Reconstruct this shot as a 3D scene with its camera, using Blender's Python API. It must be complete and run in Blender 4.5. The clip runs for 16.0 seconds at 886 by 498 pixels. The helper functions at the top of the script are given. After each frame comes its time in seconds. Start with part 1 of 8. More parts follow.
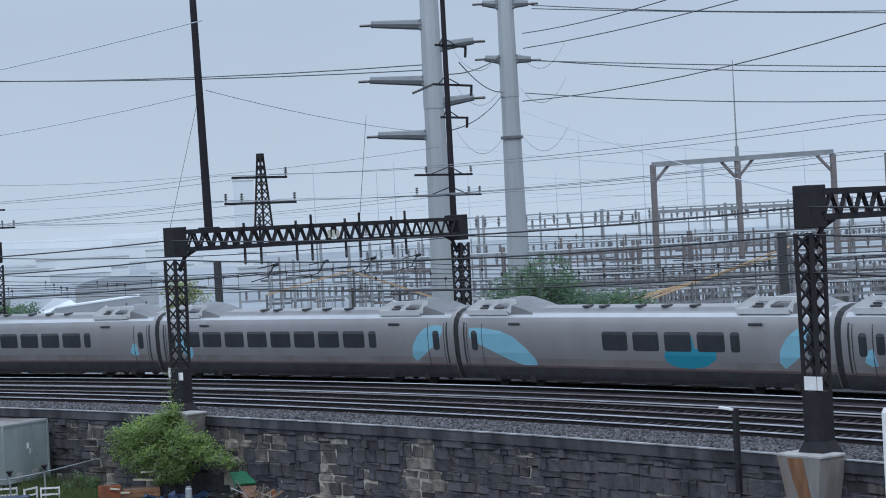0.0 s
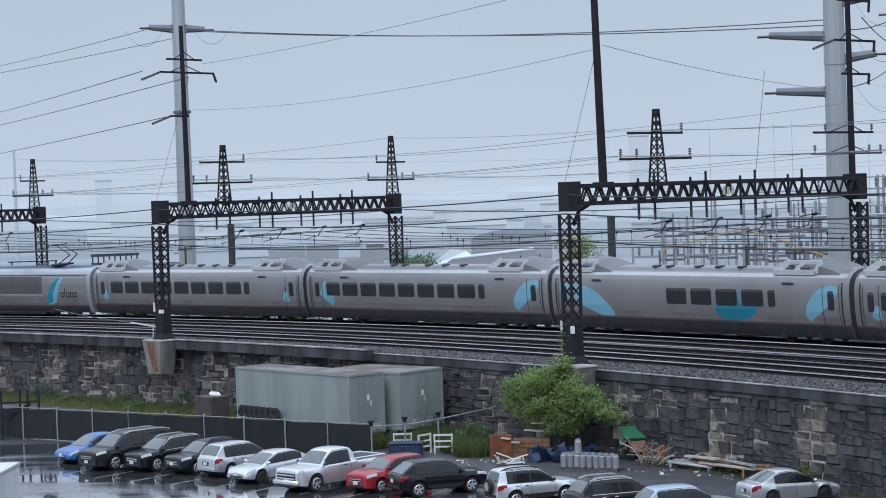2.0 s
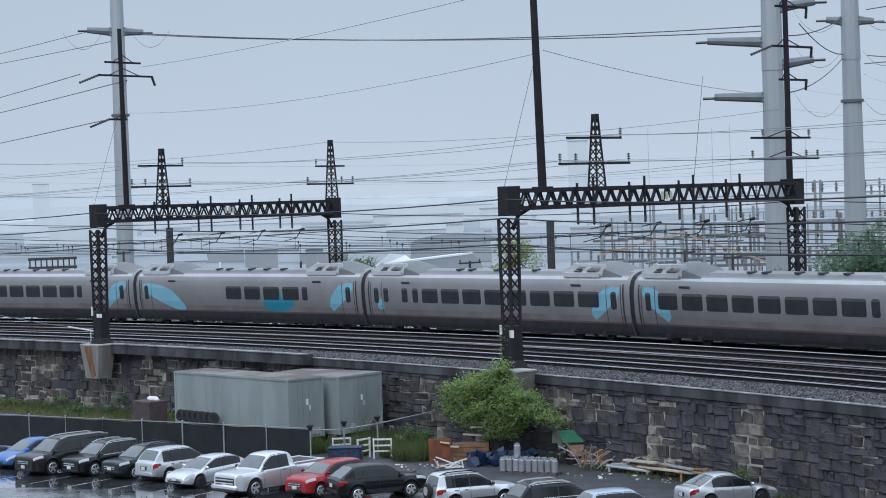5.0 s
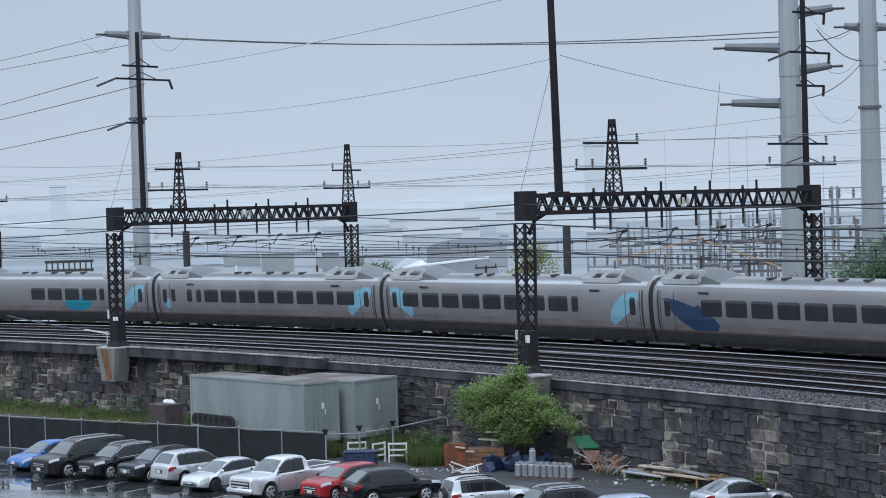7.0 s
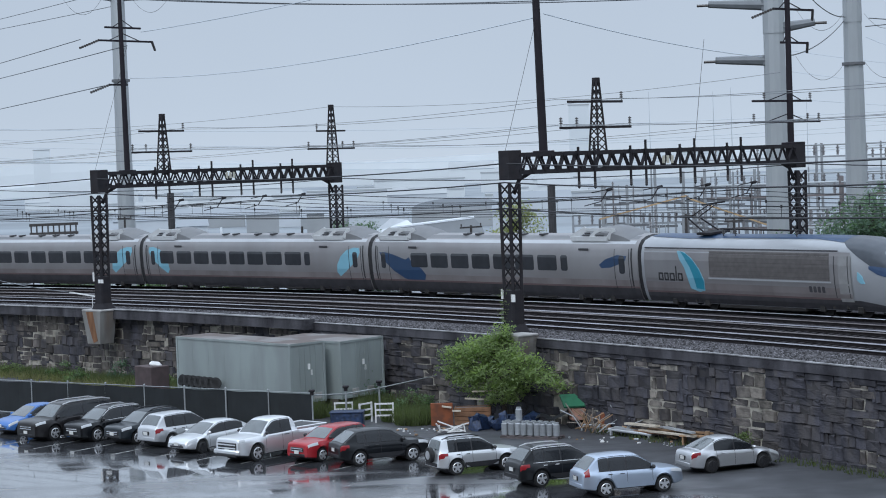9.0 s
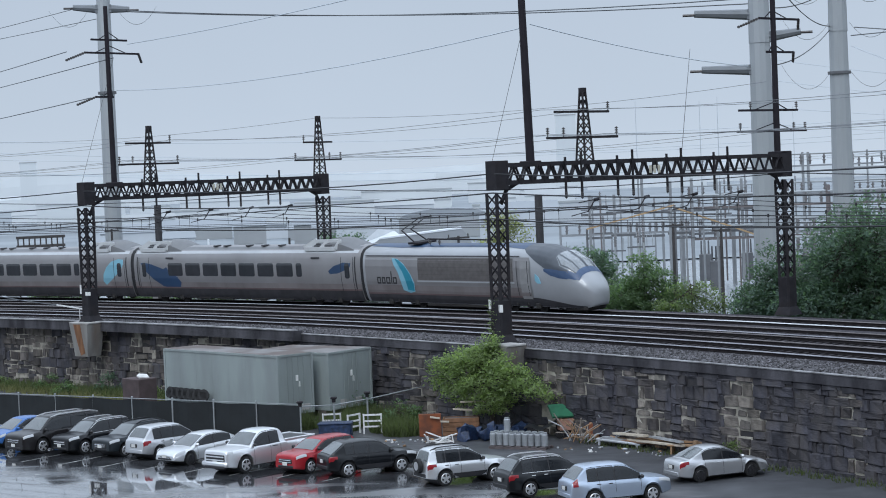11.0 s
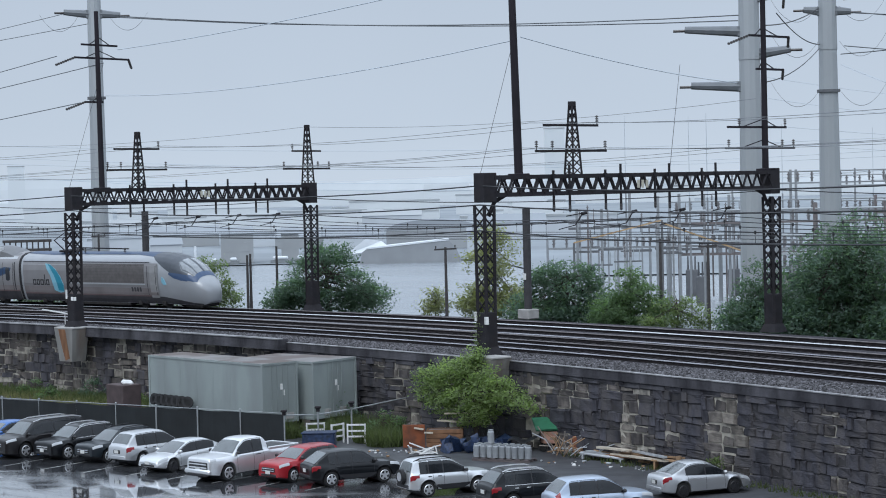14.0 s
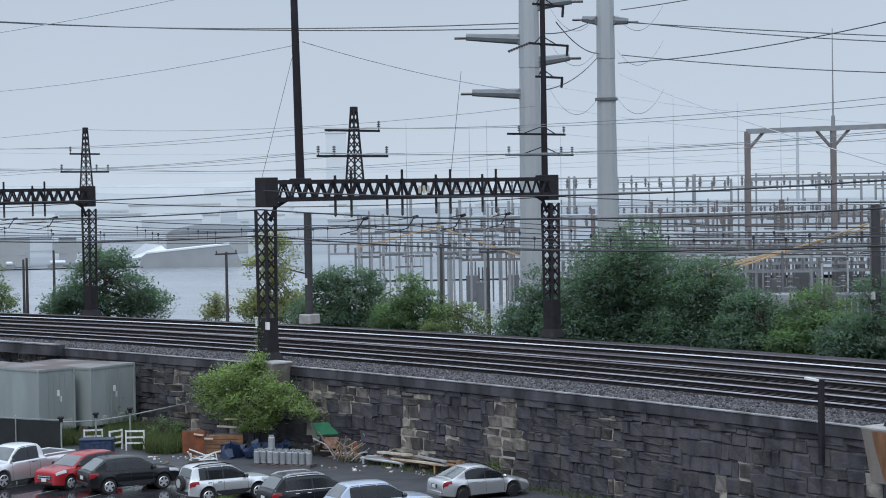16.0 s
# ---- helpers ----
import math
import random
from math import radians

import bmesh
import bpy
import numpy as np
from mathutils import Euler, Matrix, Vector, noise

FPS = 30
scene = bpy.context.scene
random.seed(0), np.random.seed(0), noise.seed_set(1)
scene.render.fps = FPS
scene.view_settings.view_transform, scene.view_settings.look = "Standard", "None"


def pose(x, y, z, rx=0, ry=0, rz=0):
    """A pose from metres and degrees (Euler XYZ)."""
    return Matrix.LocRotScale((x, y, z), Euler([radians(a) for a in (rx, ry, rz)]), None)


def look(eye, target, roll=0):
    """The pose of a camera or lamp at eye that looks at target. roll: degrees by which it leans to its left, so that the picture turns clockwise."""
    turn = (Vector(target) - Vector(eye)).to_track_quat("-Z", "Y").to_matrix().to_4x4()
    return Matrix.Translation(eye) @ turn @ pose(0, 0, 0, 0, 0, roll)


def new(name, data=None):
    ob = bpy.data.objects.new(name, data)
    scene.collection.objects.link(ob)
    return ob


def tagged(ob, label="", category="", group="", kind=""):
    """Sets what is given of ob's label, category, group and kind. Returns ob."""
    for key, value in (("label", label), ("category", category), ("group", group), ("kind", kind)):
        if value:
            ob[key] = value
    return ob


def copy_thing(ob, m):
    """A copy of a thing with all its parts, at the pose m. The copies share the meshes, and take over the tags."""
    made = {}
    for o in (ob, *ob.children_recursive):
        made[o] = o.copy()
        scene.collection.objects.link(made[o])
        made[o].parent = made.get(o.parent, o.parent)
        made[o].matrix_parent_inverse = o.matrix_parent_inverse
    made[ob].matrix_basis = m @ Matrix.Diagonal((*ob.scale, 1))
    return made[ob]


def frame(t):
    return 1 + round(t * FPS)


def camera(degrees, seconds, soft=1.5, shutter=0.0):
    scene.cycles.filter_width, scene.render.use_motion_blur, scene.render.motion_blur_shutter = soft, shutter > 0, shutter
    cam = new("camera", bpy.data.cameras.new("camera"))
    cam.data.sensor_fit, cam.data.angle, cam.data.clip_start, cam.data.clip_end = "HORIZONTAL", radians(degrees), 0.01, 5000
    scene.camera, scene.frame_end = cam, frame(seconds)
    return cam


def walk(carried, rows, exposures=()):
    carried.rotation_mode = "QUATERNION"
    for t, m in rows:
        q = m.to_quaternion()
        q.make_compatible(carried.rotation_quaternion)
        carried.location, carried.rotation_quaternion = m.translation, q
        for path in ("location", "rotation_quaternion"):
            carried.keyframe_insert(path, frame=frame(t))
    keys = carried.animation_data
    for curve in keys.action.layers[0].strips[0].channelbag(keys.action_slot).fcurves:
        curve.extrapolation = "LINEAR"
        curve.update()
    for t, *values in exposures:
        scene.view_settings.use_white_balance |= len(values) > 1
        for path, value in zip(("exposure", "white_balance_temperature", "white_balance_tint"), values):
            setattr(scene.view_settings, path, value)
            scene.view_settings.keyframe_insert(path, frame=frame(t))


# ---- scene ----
# Camera: held at a window, it only pans and tilts.
cam = camera(24.91, 16.0, soft=1.0)
EYE_Z = 8.9  # above the rails
PAN = [
    (0.0, 89.38, 3.01, -9.62),
    (0.5, 89.08, 2.84, -4.21),
    (1.0, 88.74, 2.49, -0.90),
    (1.5, 88.60, 2.16, 0.93),
    (2.0, 88.60, 2.01, 1.61),
    (2.5, 88.61, 1.95, 1.36),
    (3.0, 88.58, 1.95, 0.71),
    (3.5, 88.52, 1.92, 0.16),
    (4.0, 88.51, 1.87, -0.16),
    (6.5, 88.95, 1.82, 0.10),
    (7.0, 88.81, 1.64, 0.35),
    (7.5, 88.54, 1.63, 0.53),
    (8.0, 88.20, 1.65, 0.51),
    (8.5, 87.86, 1.90, 0.24),
    (9.0, 87.65, 2.08, -0.09),
    (11.5, 88.09, 2.35, -0.46),
    (12.0, 88.25, 2.23, -0.32),
    (12.5, 88.35, 1.99, -0.27),
    (13.0, 88.37, 1.74, -0.33),
    (13.5, 88.32, 1.48, -0.55),
    (14.0, 88.25, 1.34, -0.80),
    (14.5, 88.26, 1.24, -1.08),
    (15.0, 88.29, 1.19, -1.83),
    (15.5, 88.31, 1.11, -3.65),
    (16.0, 88.27, 0.96, -7.03),
]
walk(cam, [(t, pose(0, 0, EYE_Z, rx, ry, rz)) for t, rx, ry, rz in PAN],
     exposures=((0.0, -0.05, 6230, 12), (1.0, 0.0, 6330, 12), (3.0, 0.0, 6400, 12), (7.0, 0.0, 6400, 12), (9.0, 0.0, 6480, 12), (12.5, 0.03, 6540, 12), (16.0, 0.03, 6600, 12)))

# ---- world and light: rainy overcast ----
world = bpy.data.worlds.new("overcast")
scene.world = world
world.use_nodes = True
wn, wl = world.node_tree.nodes, world.node_tree.links
wn.clear()
sky = wn.new("ShaderNodeTexSky")
sky.sky_type = "NISHITA"
sky.sun_disc = False
sky.sun_elevation, sky.sun_rotation = radians(50), radians(200)
sky.dust_density, sky.air_density = 6.0, 1.5
bg_sky = wn.new("ShaderNodeBackground")
bg_sky.inputs["Strength"].default_value = 0.05
wl.new(sky.outputs[0], bg_sky.inputs[0])
tc = wn.new("ShaderNodeTexCoord")
sep = wn.new("ShaderNodeSeparateXYZ")
wl.new(tc.outputs["Generated"], sep.inputs[0])
ramp = wn.new("ShaderNodeValToRGB")
ramp.color_ramp.elements[0].position, ramp.color_ramp.elements[0].color = 0.0, (0.62, 0.735, 0.86, 1)
ramp.color_ramp.elements[1].position, ramp.color_ramp.elements[1].color = 0.9, (1.45, 1.72, 2.05, 1)
e = ramp.color_ramp.elements.new(0.11)
e.color = (0.525, 0.635, 0.77, 1)
e = ramp.color_ramp.elements.new(0.035)
e.color = (0.575, 0.69, 0.82, 1)
cl = wn.new("ShaderNodeTexNoise")
cl.inputs["Scale"].default_value, cl.inputs["Detail"].default_value = 2.2, 4
clm = wn.new("ShaderNodeMapRange")
clm.inputs["From Min"].default_value, clm.inputs["From Max"].default_value = 0.3, 0.7
clm.inputs["To Min"].default_value, clm.inputs["To Max"].default_value = 0.95, 1.05
wl.new(tc.outputs["Generated"], cl.inputs["Vector"])
wl.new(cl.outputs["Fac"], clm.inputs["Value"])
wl.new(sep.outputs["Z"], ramp.inputs[0])
bg = wn.new("ShaderNodeBackground")
wl.new(ramp.outputs[0], bg.inputs[0])
wl.new(clm.outputs[0], bg.inputs["Strength"])
mixw = wn.new("ShaderNodeMixShader")
mixw.inputs[0].default_value = 0.9
wl.new(bg_sky.outputs[0], mixw.inputs[1])
wl.new(bg.outputs[0], mixw.inputs[2])
outw = wn.new("ShaderNodeOutputWorld")
wl.new(mixw.outputs[0], outw.inputs[0])

sun = new("sun", bpy.data.lights.new("sun", "SUN"))
sun.data.energy, sun.data.angle, sun.data.color = 0.9, radians(30), (0.93, 0.98, 1.0)
sun.matrix_world = look((-40, -60, 120), (0, 60, 0))

# ---- the plan: the railway bends round a centre on the viewer's side ----
CX, CY = -207.2, -45.7
R4, GAP = 276.9, 4.115  # track 4 (the train's) and the track spacing
TRACKS = [R4 - 3 * GAP, R4 - 2 * GAP, R4 - GAP, R4]
R_WALL = 259.4  # coping edge of the retaining wall
LOT = -4.5  # level of the car park
CANT = 4.0  # degrees by which the tracks lean inwards


def ring(r, a, z=0.0):
    """A place at radius r and angle a (degrees) round the bend."""
    return Vector((CX + r * math.cos(radians(a)), CY + r * math.sin(radians(a)), z))


def ring_pose(r, a, z=0.0, rx=0, ry=0, turn=0):
    """x outwards across the tracks, y along them."""
    p = ring(r, a, z)
    return pose(p.x, p.y, p.z, rx, ry, a + turn)


# ---- materials ----
def mat(name, col, rough=0.6, metal=0.0, var=0.25, scale=3.0, bump=0.0, bscale=20.0, dark=None, dscale=0.6, damount=0.0, spec=0.5, tint=0.0, coat=0.0, streak=1.0, island=False, stain=(0.42, 0.62)):
    """Colour with grain and large stains; tint varies it from piece to piece."""
    m = bpy.data.materials.new(name)
    m.use_nodes = True
    n, l = m.node_tree.nodes, m.node_tree.links
    b = n["Principled BSDF"]
    b.inputs["Roughness"].default_value, b.inputs["Metallic"].default_value = rough, metal
    b.inputs["Specular IOR Level"].default_value = spec
    b.inputs["Coat Weight"].default_value = coat
    b.inputs["Coat Roughness"].default_value = 0.08
    co = n.new("ShaderNodeTexCoord")
    mp = n.new("ShaderNodeMapping")
    mp.inputs["Scale"].default_value = (1, 1, streak)
    l.new(co.outputs["Object"], mp.inputs[0])
    t1 = n.new("ShaderNodeTexNoise")
    t1.inputs["Scale"].default_value, t1.inputs["Detail"].default_value = scale, 6
    l.new(mp.outputs[0], t1.inputs["Vector"])
    r1 = n.new("ShaderNodeMapRange")
    r1.inputs["From Min"].default_value, r1.inputs["From Max"].default_value = 0.25, 0.75
    r1.inputs["To Min"].default_value, r1.inputs["To Max"].default_value = 1 - var, 1 + var
    l.new(t1.outputs["Fac"], r1.inputs["Value"])
    mul = n.new("ShaderNodeVectorMath")
    mul.operation = "SCALE"
    mul.inputs[0].default_value = col[:3]
    l.new(r1.outputs[0], mul.inputs["Scale"])
    last = mul.outputs[0]
    if tint:
        src = n.new("ShaderNodeNewGeometry") if island else n.new("ShaderNodeObjectInfo")
        r2 = n.new("ShaderNodeMapRange")
        r2.inputs["To Min"].default_value, r2.inputs["To Max"].default_value = 1 - tint, 1 + tint
        l.new(src.outputs["Random Per Island" if island else "Random"], r2.inputs["Value"])
        m2 = n.new("ShaderNodeVectorMath")
        m2.operation = "SCALE"
        l.new(last, m2.inputs[0])
        l.new(r2.outputs[0], m2.inputs["Scale"])
        last = m2.outputs[0]
    if damount:
        t2 = n.new("ShaderNodeTexNoise")
        t2.inputs["Scale"].default_value, t2.inputs["Detail"].default_value = dscale, 5
        gp = n.new("ShaderNodeNewGeometry")
        mp2 = n.new("ShaderNodeMapping")
        mp2.inputs["Scale"].default_value = (1, 1, streak)
        l.new(gp.outputs["Position"], mp2.inputs[0])
        l.new(mp2.outputs[0], t2.inputs["Vector"])
        r3 = n.new("ShaderNodeMapRange")
        r3.inputs["From Min"].default_value, r3.inputs["From Max"].default_value = stain
        r3.inputs["To Max"].default_value = damount
        l.new(t2.outputs["Fac"], r3.inputs["Value"])
        mx = n.new("ShaderNodeMix")
        mx.data_type = "RGBA"
        l.new(r3.outputs[0], mx.inputs["Factor"])
        l.new(last, mx.inputs["A"])
        mx.inputs["B"].default_value = (*(dark or (0.05, 0.045, 0.04)), 1)
        last = mx.outputs["Result"]
    l.new(last, b.inputs["Base Color"])
    if bump:
        t3 = n.new("ShaderNodeTexNoise")
        t3.inputs["Scale"].default_value, t3.inputs["Detail"].default_value = bscale, 5
        l.new(co.outputs["Object"], t3.inputs["Vector"])
        bp = n.new("ShaderNodeBump")
        bp.inputs["Strength"].default_value, bp.inputs["Distance"].default_value = bump, 0.05
        l.new(t3.outputs["Fac"], bp.inputs["Height"])
        l.new(bp.outputs[0], b.inputs["Normal"])
    return m


def wet_asphalt():
    """Dark asphalt with flat puddles between rougher patches."""
    m = mat("wet_asphalt", (0.062, 0.064, 0.070), 0.4, var=0.3, scale=0.8, spec=1.0, coat=1.0)
    n, l = m.node_tree.nodes, m.node_tree.links
    b = n["Principled BSDF"]
    g = n.new("ShaderNodeNewGeometry")
    mp = n.new("ShaderNodeMapping")
    mp.inputs["Scale"].default_value = (0.10, 0.26, 1)
    mp.inputs["Rotation"].default_value = (0, 0, radians(-35))
    l.new(g.outputs["Position"], mp.inputs[0])
    t = n.new("ShaderNodeTexNoise")
    t.inputs["Scale"].default_value, t.inputs["Detail"].default_value = 1.0, 6
    l.new(mp.outputs[0], t.inputs["Vector"])
    r = n.new("ShaderNodeMapRange")
    r.inputs["From Min"].default_value, r.inputs["From Max"].default_value = 0.46, 0.66
    r.inputs["To Min"].default_value, r.inputs["To Max"].default_value = 0.02, 0.34
    l.new(t.outputs["Fac"], r.inputs["Value"])
    far = n.new("ShaderNodeVectorMath")
    far.operation = "DISTANCE"
    far.inputs[1].default_value = (CX, CY, LOT)
    l.new(g.outputs["Position"], far.inputs[0])
    yard_edge = n.new("ShaderNodeMath")
    yard_edge.operation = "MULTIPLY_ADD"
    l.new(t.outputs["Fac"], yard_edge.inputs[0])
    yard_edge.inputs[1].default_value = 7.0
    l.new(far.outputs["Value"], yard_edge.inputs[2])
    gritty = n.new("ShaderNodeMapRange")
    gritty.inputs["From Min"].default_value, gritty.inputs["From Max"].default_value = 251.5, 255.5
    gritty.inputs["To Min"].default_value, gritty.inputs["To Max"].default_value = 0.0, 0.45
    l.new(yard_edge.outputs[0], gritty.inputs["Value"])
    total = n.new("ShaderNodeMath")
    l.new(r.outputs[0], total.inputs[0])
    l.new(gritty.outputs[0], total.inputs[1])
    l.new(total.outputs[0], b.inputs["Roughness"])
    l.new(total.outputs[0], b.inputs["Coat Roughness"])
    wet = n.new("ShaderNodeMapRange")
    wet.inputs["From Max"].default_value = 0.45
    wet.inputs["To Min"].default_value, wet.inputs["To Max"].default_value = 1.0, 0.15
    l.new(gritty.outputs[0], wet.inputs["Value"])
    l.new(wet.outputs[0], b.inputs["Coat Weight"])
    l.new(wet.outputs[0], b.inputs["Specular IOR Level"])
    t2 = n.new("ShaderNodeTexNoise")
    t2.inputs["Scale"].default_value, t2.inputs["Detail"].default_value = 60, 3
    l.new(g.outputs["Position"], t2.inputs["Vector"])
    bp = n.new("ShaderNodeBump")
    bp.inputs["Strength"].default_value, bp.inputs["Distance"].default_value = 0.03, 0.01
    l.new(t2.outputs["Fac"], bp.inputs["Height"])
    l.new(bp.outputs[0], b.inputs["Normal"])
    return m


ASPHALT = wet_asphalt()
EARTH = mat("earth", (0.07, 0.065, 0.05), 0.9, var=0.4, scale=0.3, bump=0.4, bscale=3)
BALLAST = mat("ballast", (0.056, 0.052, 0.060), 0.9, spec=0.2, var=0.7, scale=5.0, bump=1.0, bscale=12, dark=(0.030, 0.027, 0.030), damount=0.7, dscale=0.35)
GRAVEL = mat("shoulder_gravel", (0.092, 0.088, 0.096), 0.85, var=0.6, scale=9.0, bump=1.0, bscale=12, dark=(0.05, 0.047, 0.047), damount=0.7, dscale=0.8)
LOOSE = mat("loose_gravel", (0.098, 0.094, 0.102), 0.7, var=0.3, scale=6.0, tint=0.75, island=True)
RAIL = mat("rail_top", (0.43, 0.42, 0.45), 0.36, 0.85, var=0.35, scale=0.6)
# much paler copy of the rail top, painting in the sky's gleam
RAIL_GLEAM = mat("rail_top_gleam", (0.93, 0.93, 0.95), 0.3, 0.9, var=0.1, scale=0.6)
# darker copy: rust on the second track, missing sky gleam on far rails
RAIL_DULL = mat("rail_top_dull", (0.20, 0.18, 0.18), 0.5, 0.6, var=0.3, scale=2)
RAIL_SIDE = mat("rail_rust", (0.018, 0.015, 0.016), 0.85, spec=0.15, var=0.3, scale=5)
TIE = mat("sleeper", (0.034, 0.031, 0.034), 0.85, spec=0.15, var=0.35, scale=4, tint=0.35)
TIE_J = mat("sleeper_joined", (0.05, 0.045, 0.043), 0.85, var=0.35, scale=4, tint=0.35, island=True)
STONES, STONES_J = {}, {}
for key, col, soil, amount in (("pale", (0.185, 0.165, 0.145), (0.05, 0.046, 0.048), 0.6), ("brown", (0.118, 0.104, 0.097), (0.030, 0.029, 0.033), 0.75), ("sooty", (0.056, 0.055, 0.066), (0.095, 0.087, 0.087), 0.75)):
    STONES[key] = mat("stone_" + key, col, 0.8, spec=0.25, var=0.5, scale=2.2, bump=1.0, bscale=5, dark=soil, damount=amount, dscale=1.3, tint=0.35, streak=0.4)
    STONES_J[key] = mat("stone_joined_" + key, col, 0.8, spec=0.25, var=0.5, scale=2.2, bump=1.0, bscale=5, dark=soil, damount=amount, dscale=1.3, tint=0.35, streak=0.4, island=True)
STONES_J["mortar"] = mat("pale_mortar", (0.34, 0.315, 0.27), 0.9, var=0.4, scale=2.0, dark=(0.08, 0.075, 0.072), damount=0.85, dscale=1.3, stain=(0.5, 0.66))
MORTAR = mat("mortar", (0.05, 0.047, 0.048), 0.9, var=0.5, scale=1.2, dark=(0.022, 0.021, 0.026), damount=0.8, dscale=0.62, streak=0.25)
LIP = mat("coping_lip", (0.30, 0.30, 0.31), 0.6, var=0.35, scale=1.5, bump=0.2, dark=(0.07, 0.065, 0.065), damount=0.7, dscale=0.7)
COPING = mat("coping", (0.075, 0.073, 0.082), 0.8, spec=0.25, var=0.5, scale=0.9, bump=0.8, bscale=5, dark=(0.022, 0.021, 0.026), damount=0.85, dscale=0.7, streak=0.4)
CONCRETE = mat("concrete", (0.22, 0.215, 0.205), 0.8, var=0.25, scale=2.0, bump=0.3, bscale=10, dark=(0.16, 0.11, 0.08), damount=0.6, dscale=1.1, streak=0.2)
CONCRETE_LIGHT = mat("concrete_cap", (0.34, 0.33, 0.32), 0.75, var=0.25, scale=1.5, bump=0.2)
RUST_STAIN = mat("rust_stain", (0.19, 0.09, 0.045), 0.85, var=0.5, scale=3.0, streak=0.2)
IRON = mat("gantry_iron", (0.020, 0.019, 0.023), 0.7, 0.0, var=0.4, scale=2.0, spec=0.25, dark=(0.026, 0.020, 0.020), damount=0.4, dscale=1.2)
IRON_RED = mat("pole_iron", (0.017, 0.014, 0.019), 0.7, 0.0, spec=0.25, var=0.3, scale=1.0)
GALV = mat("galvanised_steel", (0.37, 0.395, 0.41), 0.55, 0.25, var=0.1, scale=0.8, dark=(0.34, 0.36, 0.38), damount=0.5, dscale=0.4, streak=0.2)
WIRE = mat("wire", (0.035, 0.036, 0.04), 0.6, 0.3, var=0.1)
# paler copies of the wire colour, so far and faint lines fade into mist
WIRE_PALE = mat("pale_wire", (0.11, 0.12, 0.132), 0.7, 0.0, var=0.1)
WIRE_FAINT = mat("faint_wire", (0.20, 0.215, 0.23), 0.7, 0.0, var=0.1)
PORCELAIN = mat("insulator", (0.05, 0.045, 0.045), 0.3, var=0.2)
SILVER = mat("train_silver", (0.29, 0.285, 0.29), 0.42, 0.4, var=0.07, scale=0.7, dark=(0.25, 0.235, 0.235), damount=0.45, dscale=0.5, streak=0.35)
ROOF = mat("train_roof", (0.165, 0.17, 0.178), 0.5, 0.2, var=0.10, scale=1.2, dark=(0.20, 0.20, 0.20), damount=0.4, dscale=0.7)
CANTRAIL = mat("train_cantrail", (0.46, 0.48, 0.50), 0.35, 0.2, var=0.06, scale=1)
POD_WHITE = mat("roof_pod_white", (0.55, 0.565, 0.575), 0.4, var=0.08)
POD_DARK = mat("roof_pod_grille", (0.05, 0.05, 0.055), 0.6, var=0.2)
SKIRT = mat("train_skirt", (0.05, 0.049, 0.055), 0.6, 0.1, var=0.3, scale=1.5)
RED_BAND = mat("train_red_band", (0.16, 0.11, 0.11), 0.5, 0.1, var=0.15, scale=1)
TRAIN_GLASS = mat("train_window", (0.035, 0.038, 0.044), 0.12, var=0.2, scale=1.5, spec=0.6)
DOOR_LINE = mat("door_seal", (0.03, 0.03, 0.033), 0.6, var=0.2)
BELLOWS = mat("bellows", (0.022, 0.022, 0.025), 0.8, var=0.3, scale=4)
LIGHT_BLUE = mat("livery_light_blue", (0.20, 0.44, 0.55), 0.4, var=0.06, scale=1)
TEAL = mat("livery_teal", (0.02, 0.235, 0.33), 0.4, var=0.06, scale=1)
DARK_BLUE = mat("livery_dark_blue", (0.022, 0.055, 0.12), 0.4, var=0.08, scale=1)
NOSE_WHITE = mat("nose_silver", (0.37, 0.385, 0.405), 0.32, 0.25, var=0.06, scale=1, coat=0.3)
# darker silver for the lower sides: dust, plus shading put into the colour
DUST_SHADE = mat("train_dust_and_shade", (0.27, 0.245, 0.245), 0.5, 0.35, var=0.12, scale=0.8, dark=(0.17, 0.145, 0.145), damount=0.5, dscale=0.6, streak=0.4)
GRILLE = mat("power_car_grille", (0.125, 0.115, 0.113), 0.6, 0.2, var=0.2, scale=3)
BOGIE = mat("bogie", (0.03, 0.028, 0.027), 0.7, 0.2, var=0.3, scale=3)


# ---- building helpers ----
def part(name, bm, material, parent=None, label="", m=None):
    """Links a bmesh as one mesh object, under a thing or under a part."""
    me = bpy.data.meshes.new(name)
    bm.to_mesh(me)
    bm.free()
    me.materials.append(material)
    ob = new(name, me)
    if parent is not None:
        ob.parent = parent
    if m is not None:
        ob.matrix_basis = m
    if label:
        ob["label"] = label
    return ob


def thing(name, label, category, m=None, group="", kind=""):
    ob = new(name)
    ob.empty_display_size = 0.2
    if m is not None:
        ob.matrix_basis = m
    return tagged(ob, label, category, group, kind)


def smooth(ob, angle=40):
    me = ob.data
    me.polygons.foreach_set("use_smooth", [True] * len(me.polygons))
    me.set_sharp_from_angle(angle=radians(angle))
    return ob


def box(bm, c, s, bevel=0.0, m=None):
    """A box of size s round c, its edges bevelled."""
    r = bmesh.ops.create_cube(bm, size=1.0)
    vs = r["verts"]
    bmesh.ops.scale(bm, vec=s, verts=vs)
    bmesh.ops.translate(bm, vec=c, verts=vs)
    if bevel:
        es = list({e for v in vs for e in v.link_edges})
        res = bmesh.ops.bevel(bm, geom=es, offset=bevel, segments=1, affect="EDGES", profile=0.7)
        vs = list({v for f in res["faces"] for v in f.verts} | {v for v in vs if v.is_valid})
    if m is not None:
        bmesh.ops.transform(bm, matrix=m, verts=vs)
    return bm


